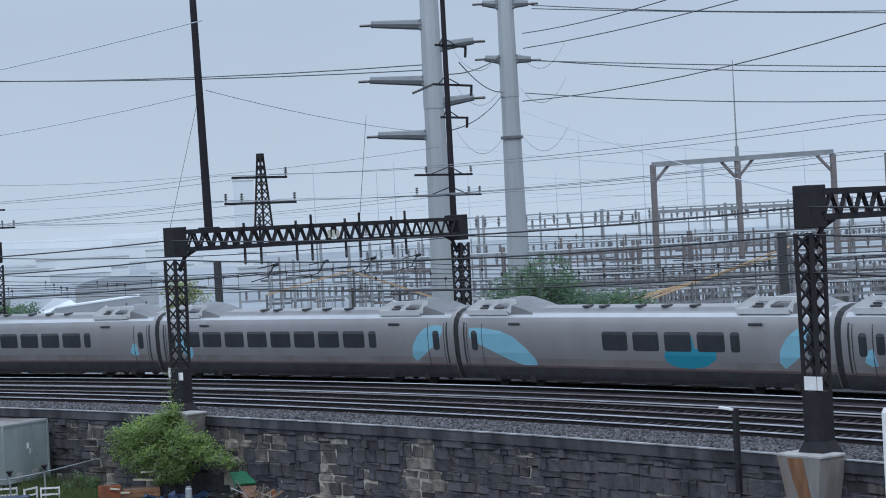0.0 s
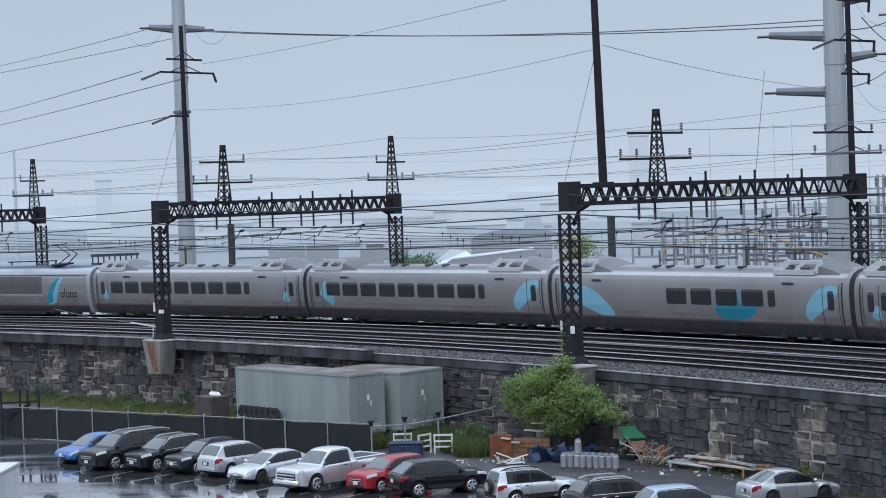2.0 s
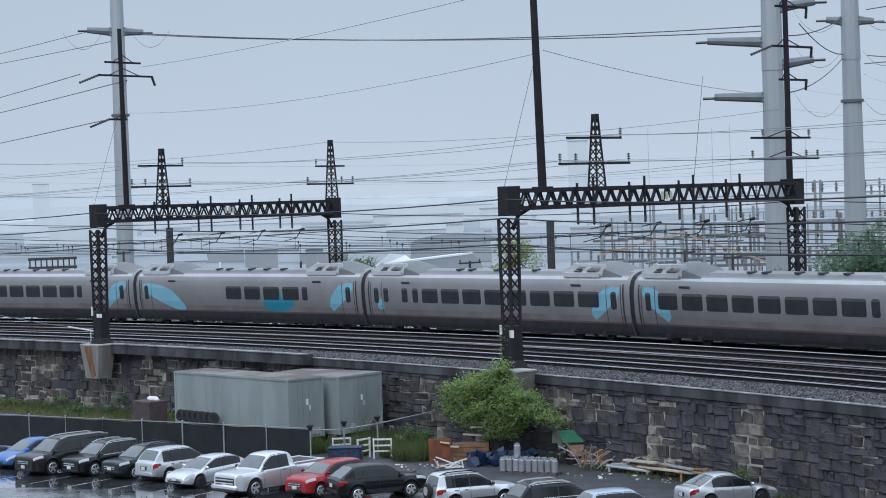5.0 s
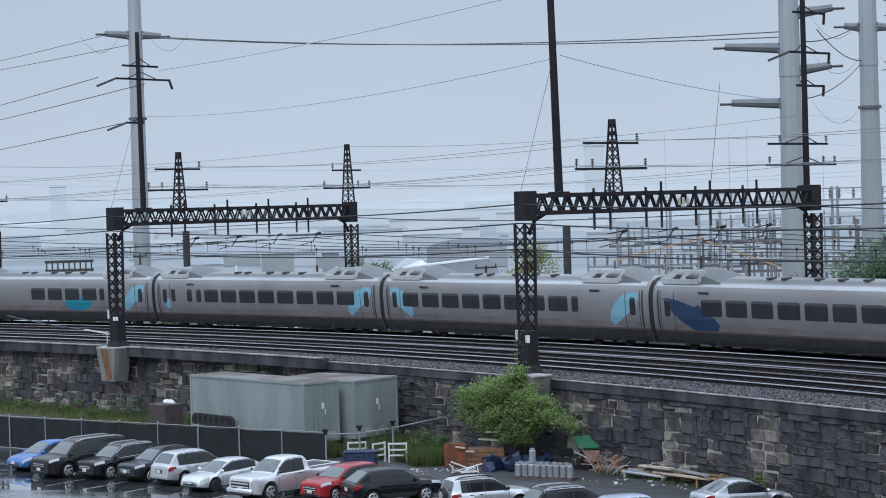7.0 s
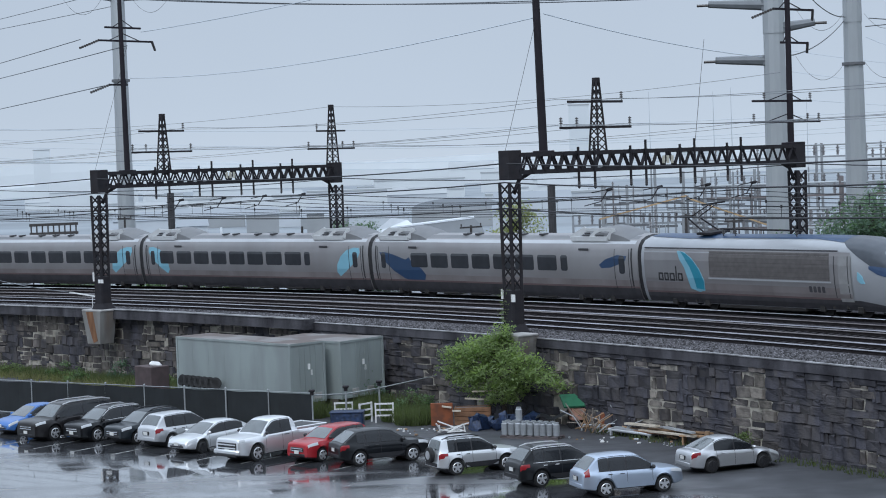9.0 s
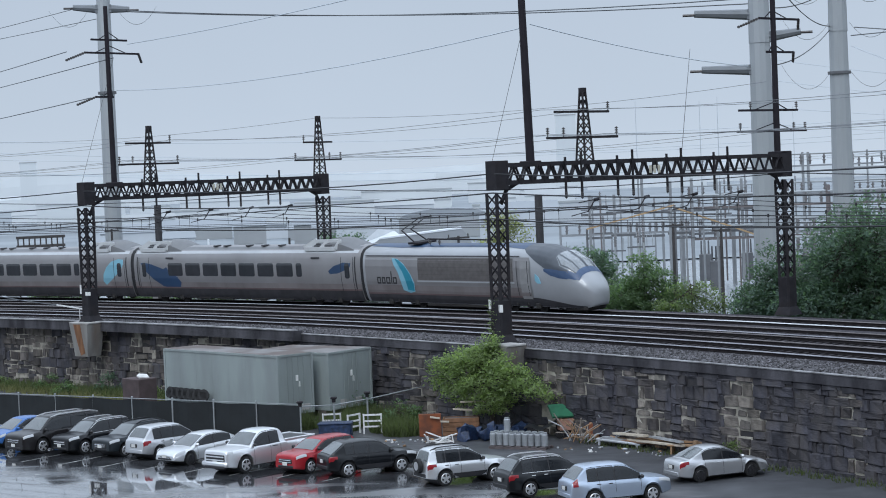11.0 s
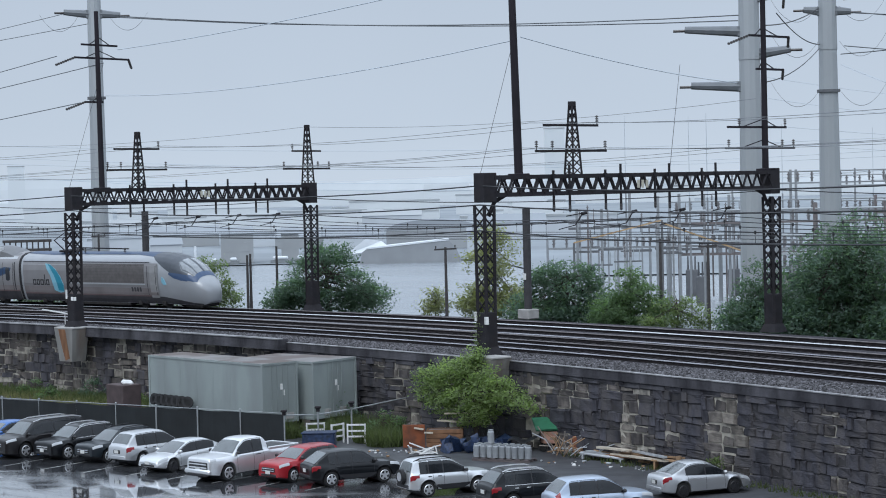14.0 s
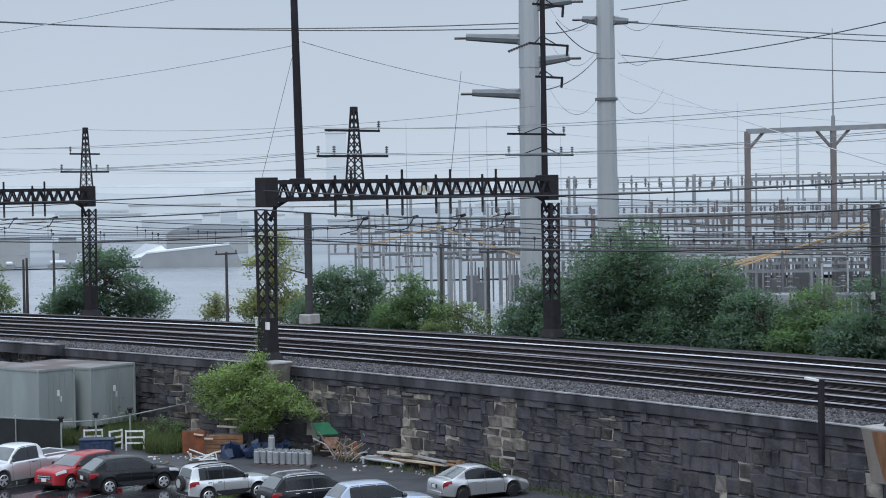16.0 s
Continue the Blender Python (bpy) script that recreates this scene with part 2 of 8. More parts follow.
def cyl(bm, a, b, r1, r2=None, seg=10):
    """A tapered round bar from a to b."""
    a, b = Vector(a), Vector(b)
    d = b - a
    r = bmesh.ops.create_cone(bm, cap_ends=True, segments=seg, radius1=r1, radius2=r1 if r2 is None else r2, depth=d.length)
    m = Matrix.Translation((a + b) / 2) @ d.to_track_quat("Z", "Y").to_matrix().to_4x4()
    bmesh.ops.transform(bm, matrix=m, verts=r["verts"])
    return bm


def bar(bm, a, b, w, h=None):
    """A flat or square bar from a to b."""
    a, b = Vector(a), Vector(b)
    d = b - a
    r = bmesh.ops.create_cube(bm, size=1.0)
    bmesh.ops.scale(bm, vec=(w, h or w, d.length), verts=r["verts"])
    m = Matrix.Translation((a + b) / 2) @ d.to_track_quat("Z", "Y").to_matrix().to_4x4()
    bmesh.ops.transform(bm, matrix=m, verts=r["verts"])
    return bm


def B():
    return bmesh.new()


def extrude_profile(bm, prof, path, close=True):
    """Sweeps a closed profile of (x, z) through the frames (matrices) of path; x across, z up."""
    rings = []
    for m in path:
        rings.append([bm.verts.new(m @ Vector((x, 0, z))) for x, z in prof])
    k = len(prof)
    for a, b in zip(rings, rings[1:]):
        for i in range(k if close else k - 1):
            j = (i + 1) % k
            bm.faces.new((a[i], a[j], b[j], b[i]))
    if close:
        bm.faces.new(list(reversed(rings[0])))
        bm.faces.new(rings[-1])
    bmesh.ops.recalc_face_normals(bm, faces=bm.faces[:])
    return bm


def arc_path(r, a0, a1, step, z=0.0, ry=0.0):
    n = max(1, round(abs(a1 - a0) / step))
    return [ring_pose(r, a0 + (a1 - a0) * i / n, z, 0, ry) for i in range(n + 1)]


def wire(name, pts, rad, material, label, sag=0.0, n=10, category="wire", group="overhead wires"):
    """A hanging wire through the points, sagging between them, as a thin square tube."""
    bm = B()
    line = []
    for p, q in zip(pts, pts[1:]):
        p, q = Vector(p), Vector(q)
        line += [p.lerp(q, i / n) - Vector((0, 0, sag * 4 * (i / n) * (1 - i / n))) for i in range(n)]
    line.append(Vector(pts[-1]))
    up = Vector((0, 0, rad))
    prev = None
    for i, c in enumerate(line):
        d = line[min(i + 1, len(line) - 1)] - line[max(i - 1, 0)]
        side = d.cross(Vector((0, 0, 1))).normalized() * rad
        r = [bm.verts.new(c + s) for s in (side, up, -side, -up)]
        if prev:
            for k in range(4):
                bm.faces.new((prev[k], prev[(k + 1) % 4], r[(k + 1) % 4], r[k]))
        prev = r
    ob = part(name, bm, material)
    return tagged(ob, label, category, group)


# ---- ground, car park, railway embankment ----
bm = B()
outer = [ring(R_WALL + 0.35, a) for a in np.linspace(-20, 130, 76)]
# car park side: a fan out to the wall's foot
hub = bm.verts.new((-60, -40, LOT))
edge = [bm.verts.new((v.x, v.y, LOT)) for v in outer]
for a, b in zip(edge, edge[1:]):
    bm.faces.new((hub, a, b))
tagged(part("ground_car_park", bm, ASPHALT), "wet black asphalt of a car park with puddles", "car park", kind="structure")

bm = B()
rings = []
for r, z in ((R_WALL + 3.4, -0.24), (281.0, -0.24), (283.6, -0.45), (288, -1.2), (300, -3.2)):
    rings.append([bm.verts.new(ring(r, a, z)) for a in np.linspace(-20, 130, 200)])
for p, q in zip(rings, rings[1:]):
    for i in range(len(p) - 1):
        bm.faces.new((p[i], q[i], q[i + 1], p[i + 1]))
tagged(part("ground_ballast", bm, BALLAST), "dark wet ballast of the railway embankment", "track bed", kind="structure")

bm = B()
rings = []
for r, z in ((R_WALL + 0.2, -0.24), (R_WALL + 1.4, -0.16), (R_WALL + 2.6, -0.2), (R_WALL + 3.6, -0.34)):
    rings.append([bm.verts.new(ring(r, a, z)) for a in np.linspace(-20, 130, 200)])
for p, q in zip(rings, rings[1:]):
    for i in range(len(p) - 1):
        bm.faces.new((p[i], q[i], q[i + 1], p[i + 1]))
tagged(part("ground_shoulder", bm, GRAVEL), "grey gravel shoulder beside the near track", "gravel shoulder", kind="structure")

# one sheet of land from the embankment's foot to the horizon
LAND_Z = -5.2
bm = B()
inner = [bm.verts.new(ring(r, a, z)) for r, z in ((299.5, -3.15),) for a in np.linspace(-20, 130, 60)]
mid = [bm.verts.new(ring(330, a, LAND_Z)) for a in np.linspace(-20, 130, 60)]
far = [bm.verts.new(ring(4200, a, LAND_Z)) for a in np.linspace(-20, 130, 60)]
for p, q in ((inner, mid), (mid, far)):
    for i in range(59):
        bm.faces.new((p[i], q[i], q[i + 1], p[i + 1]))
tagged(part("ground_land", bm, EARTH), "flat dull land and yards behind the railway", "ground", kind="structure")

# ---- retaining wall: backing and coping (its stones come last) ----
bm = B()
extrude_profile(bm, [(-0.085, LOT - 0.4), (1.4, LOT - 0.4), (1.4, -0.62), (-0.085, -0.62)], arc_path(R_WALL + 0.12, 12, 75, 0.8))
wall = tagged(part("wall_retaining", bm, MORTAR), "sooty rough stone retaining wall below the railway", "retaining wall", kind="structure")
bm = B()
extrude_profile(bm, [(-0.16, -0.62), (0.30, -0.62), (0.30, -0.17), (-0.16, -0.17)], arc_path(R_WALL, 12, 39.75, 0.5))
tagged(part("trim_coping", bm, COPING), "weathered dark stone coping along the wall", "coping", kind="structure")
bm = B()
extrude_profile(bm, [(-0.20, -0.17), (0.02, -0.17), (0.02, -0.125), (-0.20, -0.125)], arc_path(R_WALL, 12, 39.75, 0.5))
tagged(part("trim_coping_lip", bm, LIP), "pale worn lip of the coping", "coping", kind="structure")
bm = B()
extrude_profile(bm, [(-0.30, -0.55), (0.45, -0.55), (0.45, 0.06), (-0.30, 0.06)], arc_path(R_WALL - 0.55, 39.75, 75, 0.5))
tagged(part("trim_coping_raised", bm, COPING), "raised grey concrete coping along the wall", "coping", kind="structure")
bm = B()
extrude_profile(bm, [(-0.36, 0.06), (0.10, 0.06), (0.10, 0.12), (-0.36, 0.12)], arc_path(R_WALL - 0.55, 39.75, 75, 0.5))
tagged(part("trim_coping_slab", bm, LIP), "pale wet slab on top of the coping", "coping", kind="structure")

# rock-faced course under the coping, block by block
rng = random.Random(41)
a = 25.4
while a < 39.7:
    w = rng.uniform(0.9, 1.9)
    da = math.degrees(w / R_WALL)
    bm = B()
    h = rng.uniform(0.20, 0.36)
    box(bm, (0.10, 0, -0.62 - h / 2), (0.34, w * 0.985, h), 0.05)
    for v in bm.verts:
        v.co += Vector((rng.uniform(-0.05, 0.05) if v.co.x < 0.05 else 0, rng.uniform(-0.02, 0.02), rng.uniform(-0.05, 0.05) if v.co.z < -0.7 else 0))
    part("coping_block", bm, COPING, wall, m=ring_pose(R_WALL, a + da / 2))
    a += da
# unseen block for the viewer's building over the car park, added to darken reflections
bm = B()
box(bm, (-5, -8.0, (LOT + 22) / 2), (80, 12, 22 - LOT))
tagged(part("wall_building", bm, mat("building_brick", (0.24, 0.17, 0.14), 0.85, var=0.3, scale=0.8, bump=0.3, bscale=6)), "unseen plain brick block behind the viewer", "building wall", kind="structure")
# loose stones of the gravel shoulder
rng = random.Random(43)
vs, fs = [], []
for _ in range(17000):
    a, r = rng.uniform(25.5, 50), R_WALL + rng.uniform(0.5, 3.9)
    c = ring(r, a, -0.19 if r < R_WALL + 2.6 else -0.26)
    s = rng.uniform(0.04, 0.10)
    k = len(vs)
    t = rng.uniform(0, 6.28)
    for q in range(4):
        vs.append(c + Vector((math.cos(t + q * 1.571) * s * rng.uniform(0.7, 1.2), math.sin(t + q * 1.571) * s * rng.uniform(0.7, 1.2), -0.03)))
    for q in range(4):
        vs.append(c + Vector((math.cos(t + 0.3 + q * 1.571) * s * 0.6, math.sin(t + 0.3 + q * 1.571) * s * 0.6, s * rng.uniform(0.5, 1.1))))
    fs += [(k, k + 1, k + 5, k + 4), (k + 1, k + 2, k + 6, k + 5), (k + 2, k + 3, k + 7, k + 6), (k + 3, k, k + 4, k + 7), (k + 4, k + 5, k + 6, k + 7)]
me = bpy.data.meshes.new("loose_gravel")
me.from_pydata(vs, [], fs)
me.materials.append(LOOSE)
tagged(new("loose_gravel", me), "loose grey gravel beside the near track", "gravel", kind="stuff")

# ---- tracks ----
bm = B()
box(bm, (0, 0, 0), (2.6, 0.22, 0.18), 0.02)
SLEEPER = bpy.data.meshes.new("sleeper")
bm.to_mesh(SLEEPER)
bm.free()
SLEEPER.materials.append(TIE)
RAIL_PROF = [(-0.075, -0.17), (0.075, -0.17), (0.075, -0.145), (0.014, -0.13), (0.014, -0.055), (0.038, -0.045), (0.038, -0.026), (-0.038, -0.026), (-0.038, -0.045), (-0.014, -0.055), (-0.014, -0.13), (-0.075, -0.145)]
HEAD_PROF = [(-0.052, -0.030), (0.046, -0.030), (0.046, -0.008), (0.024, 0.014), (-0.020, 0.016), (-0.043, 0.004)]
# radius, settling, and the near and far rail heads, sky gleam put into their colours
TRACK_ROWS = ((TRACKS[0], 0.0, RAIL, RAIL), (TRACKS[1], 0.0, RAIL_DULL, RAIL_DULL), (TRACKS[2] - 0.25, -0.09, RAIL, RAIL_DULL), (TRACKS[3], 0.0, RAIL_GLEAM, RAIL_DULL))
for r, low, near_head, far_head in TRACK_ROWS:
    track = thing("railway_track", "wet railway track with shining steel rails on dark ballast", "railway track", group="railway tracks")
    for s, head in ((-0.75, near_head), (0.75, far_head)):
        z = -math.sin(radians(CANT)) * -s + low
        bm = B()
        extrude_profile(bm, RAIL_PROF, arc_path(r + s, 2, 100, 0.7, z))
        rail = part("rail", bm, RAIL_SIDE, track)
        bm = B()
        extrude_profile(bm, HEAD_PROF, arc_path(r + s, 2, 100, 0.7, z))
        part("rail_head", bm, head, rail, "polished steel running surface" if head is not RAIL_DULL else "dull dark running surface")
    bm = B()
    a = 20.0
    while a < 58:
        m_ = ring_pose(r, a, -0.26 + low, 0, -CANT)
        if 26 < a < 50:
            o = new("sleeper", SLEEPER)
            o.parent = track
            o.matrix_basis = m_
        else:
            box(bm, (0, 0, 0), (2.6, 0.22, 0.18), 0, m_)
        a += 0.125
    tagged(part("sleeper_far", bm, TIE_J, track), kind="stuff")


# ---- catenary gantries ----
def lattice(bm, foot, top, w0, w1, d0, d1, step, thick=0.06, leg=0.1):
    """A four-legged lattice mast: corner angles and crossed lacing; w across, d along."""
    foot, top = Vector(foot), Vector(top)
    n = max(2, round((top - foot).length / step))

    def corner(i, sx, sy):
        k = i / n
        c = foot.lerp(top, k)
        return c + Vector((sx * (w0 + (w1 - w0) * k) / 2, sy * (d0 + (d1 - d0) * k) / 2, 0))
    for sx in (-1, 1):
        for sy in (-1, 1):
            bar(bm, corner(0, sx, sy), corner(n, sx, sy), leg)
    for i in range(n):
        for s in (-1, 1):
            for (p, q) in (((s, -1), (s, 1)), ((-1, s), (1, s))):
                bar(bm, corner(i, *p), corner(i + 1, *q), thick, 0.03)
                bar(bm, corner(i, *q), corner(i + 1, *p), thick, 0.03)


def truss(bm, x0, x1, z0, z1, dy, step):
    """A flat lattice girder along x with W lacing on both faces."""
    for y in (-dy / 2, dy / 2):
        for z in (z0, z1):
            box(bm, ((x0 + x1) / 2, y, z), (x1 - x0, 0.09, 0.23))
        n = round((x1 - x0) / step)
        for i in range(n):
            xa, xb = x0 + (x1 - x0) * i / n, x0 + (x1 - x0) * (i + 1) / n
            xm = (xa + xb) / 2
            bar(bm, (xa, y, z0), (xm, y, z1), 0.14, 0.04)
            bar(bm, (xm, y, z1), (xb, y, z0), 0.14, 0.04)
            box(bm, (xm, y, z1 - 0.13), (0.34, 0.05, 0.2))
            box(bm, (xa, y, z0 + 0.13), (0.34, 0.05, 0.2))
    n = round((x1 - x0) / (2 * step))
    for i in range(n + 1):
        x = x0 + (x1 - x0) * i / n
        for z in (z0, z1):
            box(bm, (x, 0, z), (0.08, dy, 0.06))


def insulator(bm, p, h=0.35, r=0.07):
    p = Vector(p)
    cyl(bm, p, p + Vector((0, 0, h)), 0.03)
    for k in (0.35, 0.6, 0.85):
        cyl(bm, p + Vector((0, 0, h * k - 0.03)), p + Vector((0, 0, h * k + 0.04)), r, r * 0.8, 8)


def signal_tower(g, x, base, top, arms, label="small black lattice mast with crossarms"):
    """A tapered lattice mast on a girder, with crossarms and pin insulators."""
    bm = B()
    lattice(bm, (x, 0, base), (x, 0, top), 0.68, 0.22, 0.65, 0.22, 0.45, 0.075, 0.11)
    box(bm, (x, 0, top), (0.34, 0.34, 0.3), 0.03)
    mast = part("lattice_mast", bm, IRON, g, label)
    for z, half, pins in arms:
        bm = B()
        box(bm, (x, 0.1, z), (2 * half, 0.10, 0.13))
        part("crossarm", bm, IRON, mast)
        for s in pins:
            bm = B()
            insulator(bm, (x + s * half * 0.97, 0.1, z + 0.06), 0.5, 0.10)
            part("insulator", bm, PORCELAIN, mast)
    return mast


def gantry(angle, rl, rr, turn, z1, hangers, label):
    """Two lattice posts and a lattice girder over the four tracks; x runs from the near post to the far one."""
    w = rr - rl
    g = thing("catenary_gantry", label, "catenary gantry", ring_pose(rl, angle, 0, 0, 0, turn), group="catenary gantries")
    z0 = z1 - 1.0
    for x, foot in ((0.0, 0.0), (w, -0.3)):
        bm = B()
        lattice(bm, (x, 0, foot + 0.5), (x, 0, z0 - 0.55), 0.62, 0.72, 0.60, 0.72, 0.62, 0.095, 0.16)
        box(bm, (x, 0, foot + 1.2), (0.80, 0.78, 2.2), 0.02)
        bmesh.ops.create_cone(bm, cap_ends=True, segments=4, radius1=0.86, radius2=0.58, depth=0.5, matrix=Matrix.Translation((x, 0, foot + 0.25)) @ Matrix.Rotation(radians(45), 4, "Z"))
        part("post", bm, IRON, g)
        bm = B()
        s = 1 if x == 0 else -1
        box(bm, (x + s * 0.10, 0, (z0 + z1) / 2 - 0.1), (0.95, 0.80, z1 - z0 + 0.55), 0.03)
        bar(bm, (x + s * 0.3, 0, z0 - 1.1), (x + s * 0.75, 0, z0 - 0.35), 0.09, 0.2)
        bar(bm, (x + s * 0.75, 0, z0 - 0.35), (x + s * 1.6, 0, z0), 0.09, 0.2)
        part("gusset_head", bm, IRON, g)
    bm = B()
    truss(bm, 0.4, w - 0.4, z0, z1 - 0.08, 0.75, 0.95)
    part("girder", bm, IRON, g)
    for x, up, down, reg in hangers:
        bm = B()
        bar(bm, (x, -0.42, z1 + up), (x, -0.42, z0 - down), 0.11, 0.09)
        box(bm, (x, -0.42, z1 - 0.05), (0.2, 0.14, 0.2))
        h = part("hanger", bm, IRON, g)
        bm = B()
        insulator(bm, (x, -0.42, z0 - down - 0.05), 0.4, 0.09)
        part("insulator", bm, PORCELAIN, h)
        if reg:
            bm = B()
            bar(bm, (x - 0.3, -0.42, z0 - down - 0.25), (x + 1.1, -0.42, z0 - down - 0.1), 0.05)
            bar(bm, (x + 1.0, -0.42, z0 - down - 0.1), (x + 0.4, -0.42, z0 - down - 0.75), 0.05)
            bar(bm, (x + 0.4, -0.42, z0 - down - 0.75), (x - 0.9, -0.42, z0 - down - 0.95), 0.045)
            cyl(bm, (x + 0.9, -0.42, z0 - down - 0.15), (x + 1.25, -0.42, z0 - down - 0.1), 0.09)
            part("steady_arm", bm, IRON, h)
    return g


def guy(p, q):
    return wire("guy_wire", (p, q), 0.018, WIRE, "thin dark guy wire from pole to gantry", n=3, category="guy wire", group="guy wires")


HANG = []
for r in TRACKS:
    x = r - 259.2
    HANG += [(x - 0.55, 0.25, 0.95, False), (x + 0.7, 0.55, 1.0, True)]
G2 = gantry(35.58, 259.2, 283.3, 6.3, 9.45, HANG, "black riveted lattice catenary gantry over four tracks")
signal_tower(G2, 6.8, 9.45, 13.3, ((12.15, 2.15, (1,)), (10.75, 2.8, (-1, -0.55, 1))))
G1 = gantry(44.6, 258.5, 282.0, 5.4, 9.35, HANG, "black lattice catenary gantry with two lattice masts")
signal_tower(G1, 6.0, 9.35, 13.15, ((12.1, 2.1, (1,)), (10.65, 2.8, (-1, -0.55, 1))))
signal_tower(G1, 23.3, 9.35, 13.8, ((11.95, 1.6, (-1,)), (10.6, 2.6, (-1, 0.5, 1))))
G3 = gantry(26.3, 259.1, 283.2, 6.0, 9.55, HANG, "black lattice catenary gantry beside the stone wall")
G0 = gantry(53.7, 258.3, 282.0, 5.4, 9.4, HANG, "distant black lattice catenary gantry over the tracks")
signal_tower(G0, 23.0, 9.4, 13.8, ((11.95, 1.6, (-1,)), (10.6, 2.6, (-1, 0.5, 1))))


def gantry_pole(g, x, base, top, r, lean=0.0):
    bm = B()
    cyl(bm, (x, 0, base), (x - lean, 0, top), r, r * 0.72, 12)
    box(bm, (x, 0, base + 0.08), (0.9, 0.8, 0.16), 0.03)
    return part("tall_pole", bm, IRON_RED, g, "tall dark steel pole on the girder")


PL = gantry_pole(G1, 2.65, 9.3, 21.5, 0.20, 0.1)
P2 = gantry_pole(G2, 2.6, 9.4, 24.0, 0.24, 0.35)
PR = gantry_pole(G2, 23.6, 9.45, 23.5, 0.20)

# number plates of the gantries, as plain bars
PLATE_BAR = mat("gantry_plate_bar", (0.46, 0.44, 0.36), 0.6, var=0.15)
for g in (G2, G1):
    for k in range(3):
        bm = B()
        box(bm, (11.6 + 0.36 * k, -0.46, 8.86), (0.22, 0.03, 0.44), 0.01)
        part("number_bar", bm, PLATE_BAR, g, "pale number bar")

# concrete footings of the near posts
for ang, rr, hh in ((35.4, 258.75, 1.3), (44.6, 258.2, 2.2), (26.3, 258.7, 1.9)):
    f = thing("gantry_footing", "stained concrete footing under a gantry post", "footing", ring_pose(rr, ang, 0), group="gantry footings")
    bm = B()
    prof = [(-0.75, 0.0), (-0.6, -hh), (0.5, -hh), (0.6, 0.0)]
    rings = []
    for y0, y1 in ((-1.05, -0.72), (1.05, 0.72)):
        rings.append([bm.verts.new((x, y0 if z > -0.1 else y1, z)) for x, z in prof])
    for i in range(4):
        j = (i + 1) % 4
        bm.faces.new((rings[0][i], rings[0][j], rings[1][j], rings[1][i]))
    bm.faces.new(rings[0])
    bm.faces.new(list(reversed(rings[1])))
    bmesh.ops.recalc_face_normals(bm, faces=bm.faces[:])
    part("block", bm, CONCRETE, f)
    bm = B()
    box(bm, (-0.1, 0, 0.05), (1.3, 2.2, 0.12), 0.03)
    part("cap", bm, CONCRETE_LIGHT, f)
    if hh > 1.5:
        bm = B()
        rs = [bm.verts.new((-0.76 + 0.15 * -z / hh - 0.012, y, z)) for z, y in ((-0.03, -0.22), (-0.03, 0.55), (-hh * 0.4, 0.38), (-hh * 0.8, 0.14), (-hh * 0.97, -0.02), (-hh * 0.9, -0.5), (-hh * 0.5, -0.36))]
        bm.faces.new(rs)
        r2 = bmesh.ops.extrude_face_region(bm, geom=bm.faces[:])
        bmesh.ops.translate(bm, vec=(0.01, 0, 0), verts=[v for v in r2["geom"] if isinstance(v, bmesh.types.BMVert)])
        bmesh.ops.recalc_face_normals(bm, faces=bm.faces[:])
        part("rust_streak", bm, RUST_STAIN, f, "orange rust streak")


# ---- the train: two power cars and six coaches ----
POD_GREY = mat("roof_pod_grey", (0.30, 0.32, 0.34), 0.5, var=0.15, scale=2)
CAR = 26.645
TRAIN_RISE = 1.035  # the cars stand a little taller than the drawn section
SEC = [(-1.20, 0.42), (-1.36, 0.75), (-1.49, 1.25), (-1.575, 1.9), (-1.565, 2.9), (-1.50, 3.35), (-1.36, 3.72), (-1.10, 3.98), (-0.6, 4.16), (0, 4.22)]
SEC = SEC + [(-x, z) for x, z in reversed(SEC[:-1])]


def side_x(z):
    """The near side's x at height z."""
    pts = SEC[:10]
    for (xa, za), (xb, zb) in zip(pts, pts[1:]):
        if za <= z <= zb:
            return xa + (xb - xa) * (z - za) / (zb - za)
    return -1.5


def sheet(bm, outline, off=0.012, s=-1):
    """A thin shaped panel that follows the curve of the car's side; outline of (y, z)."""
    bm.faces.new([bm.verts.new((0, y, z)) for y, z in outline])
    for z in (1.25, 1.6, 1.9, 2.4, 2.9, 3.1, 3.35):
        bmesh.ops.bisect_plane(bm, geom=bm.verts[:] + bm.edges[:] + bm.faces[:], plane_co=(0, 0, z), plane_no=(0, 0, 1))
    for v in bm.verts:
        v.co.x = s * -(side_x(v.co.z) - off)
    bmesh.ops.recalc_face_normals(bm, faces=bm.faces[:])
    r = bmesh.ops.extrude_face_region(bm, geom=bm.faces[:])
    bmesh.ops.translate(bm, vec=(s * -0.03, 0, 0), verts=[v for v in r["geom"] if isinstance(v, bmesh.types.BMVert)])
    bmesh.ops.recalc_face_normals(bm, faces=bm.faces[:])
    return bm


def rounded(y0, y1, z0, z1, r=0.13):
    out = []
    for cy, cz, a0 in ((y1 - r, z1 - r, 0), (y0 + r, z1 - r, 90), (y0 + r, z0 + r, 180), (y1 - r, z0 + r, 270)):
        for k in range(4):
            a = radians(a0 + k * 30)
            out.append((cy + r * math.cos(a), cz + r * math.sin(a)))
    return out


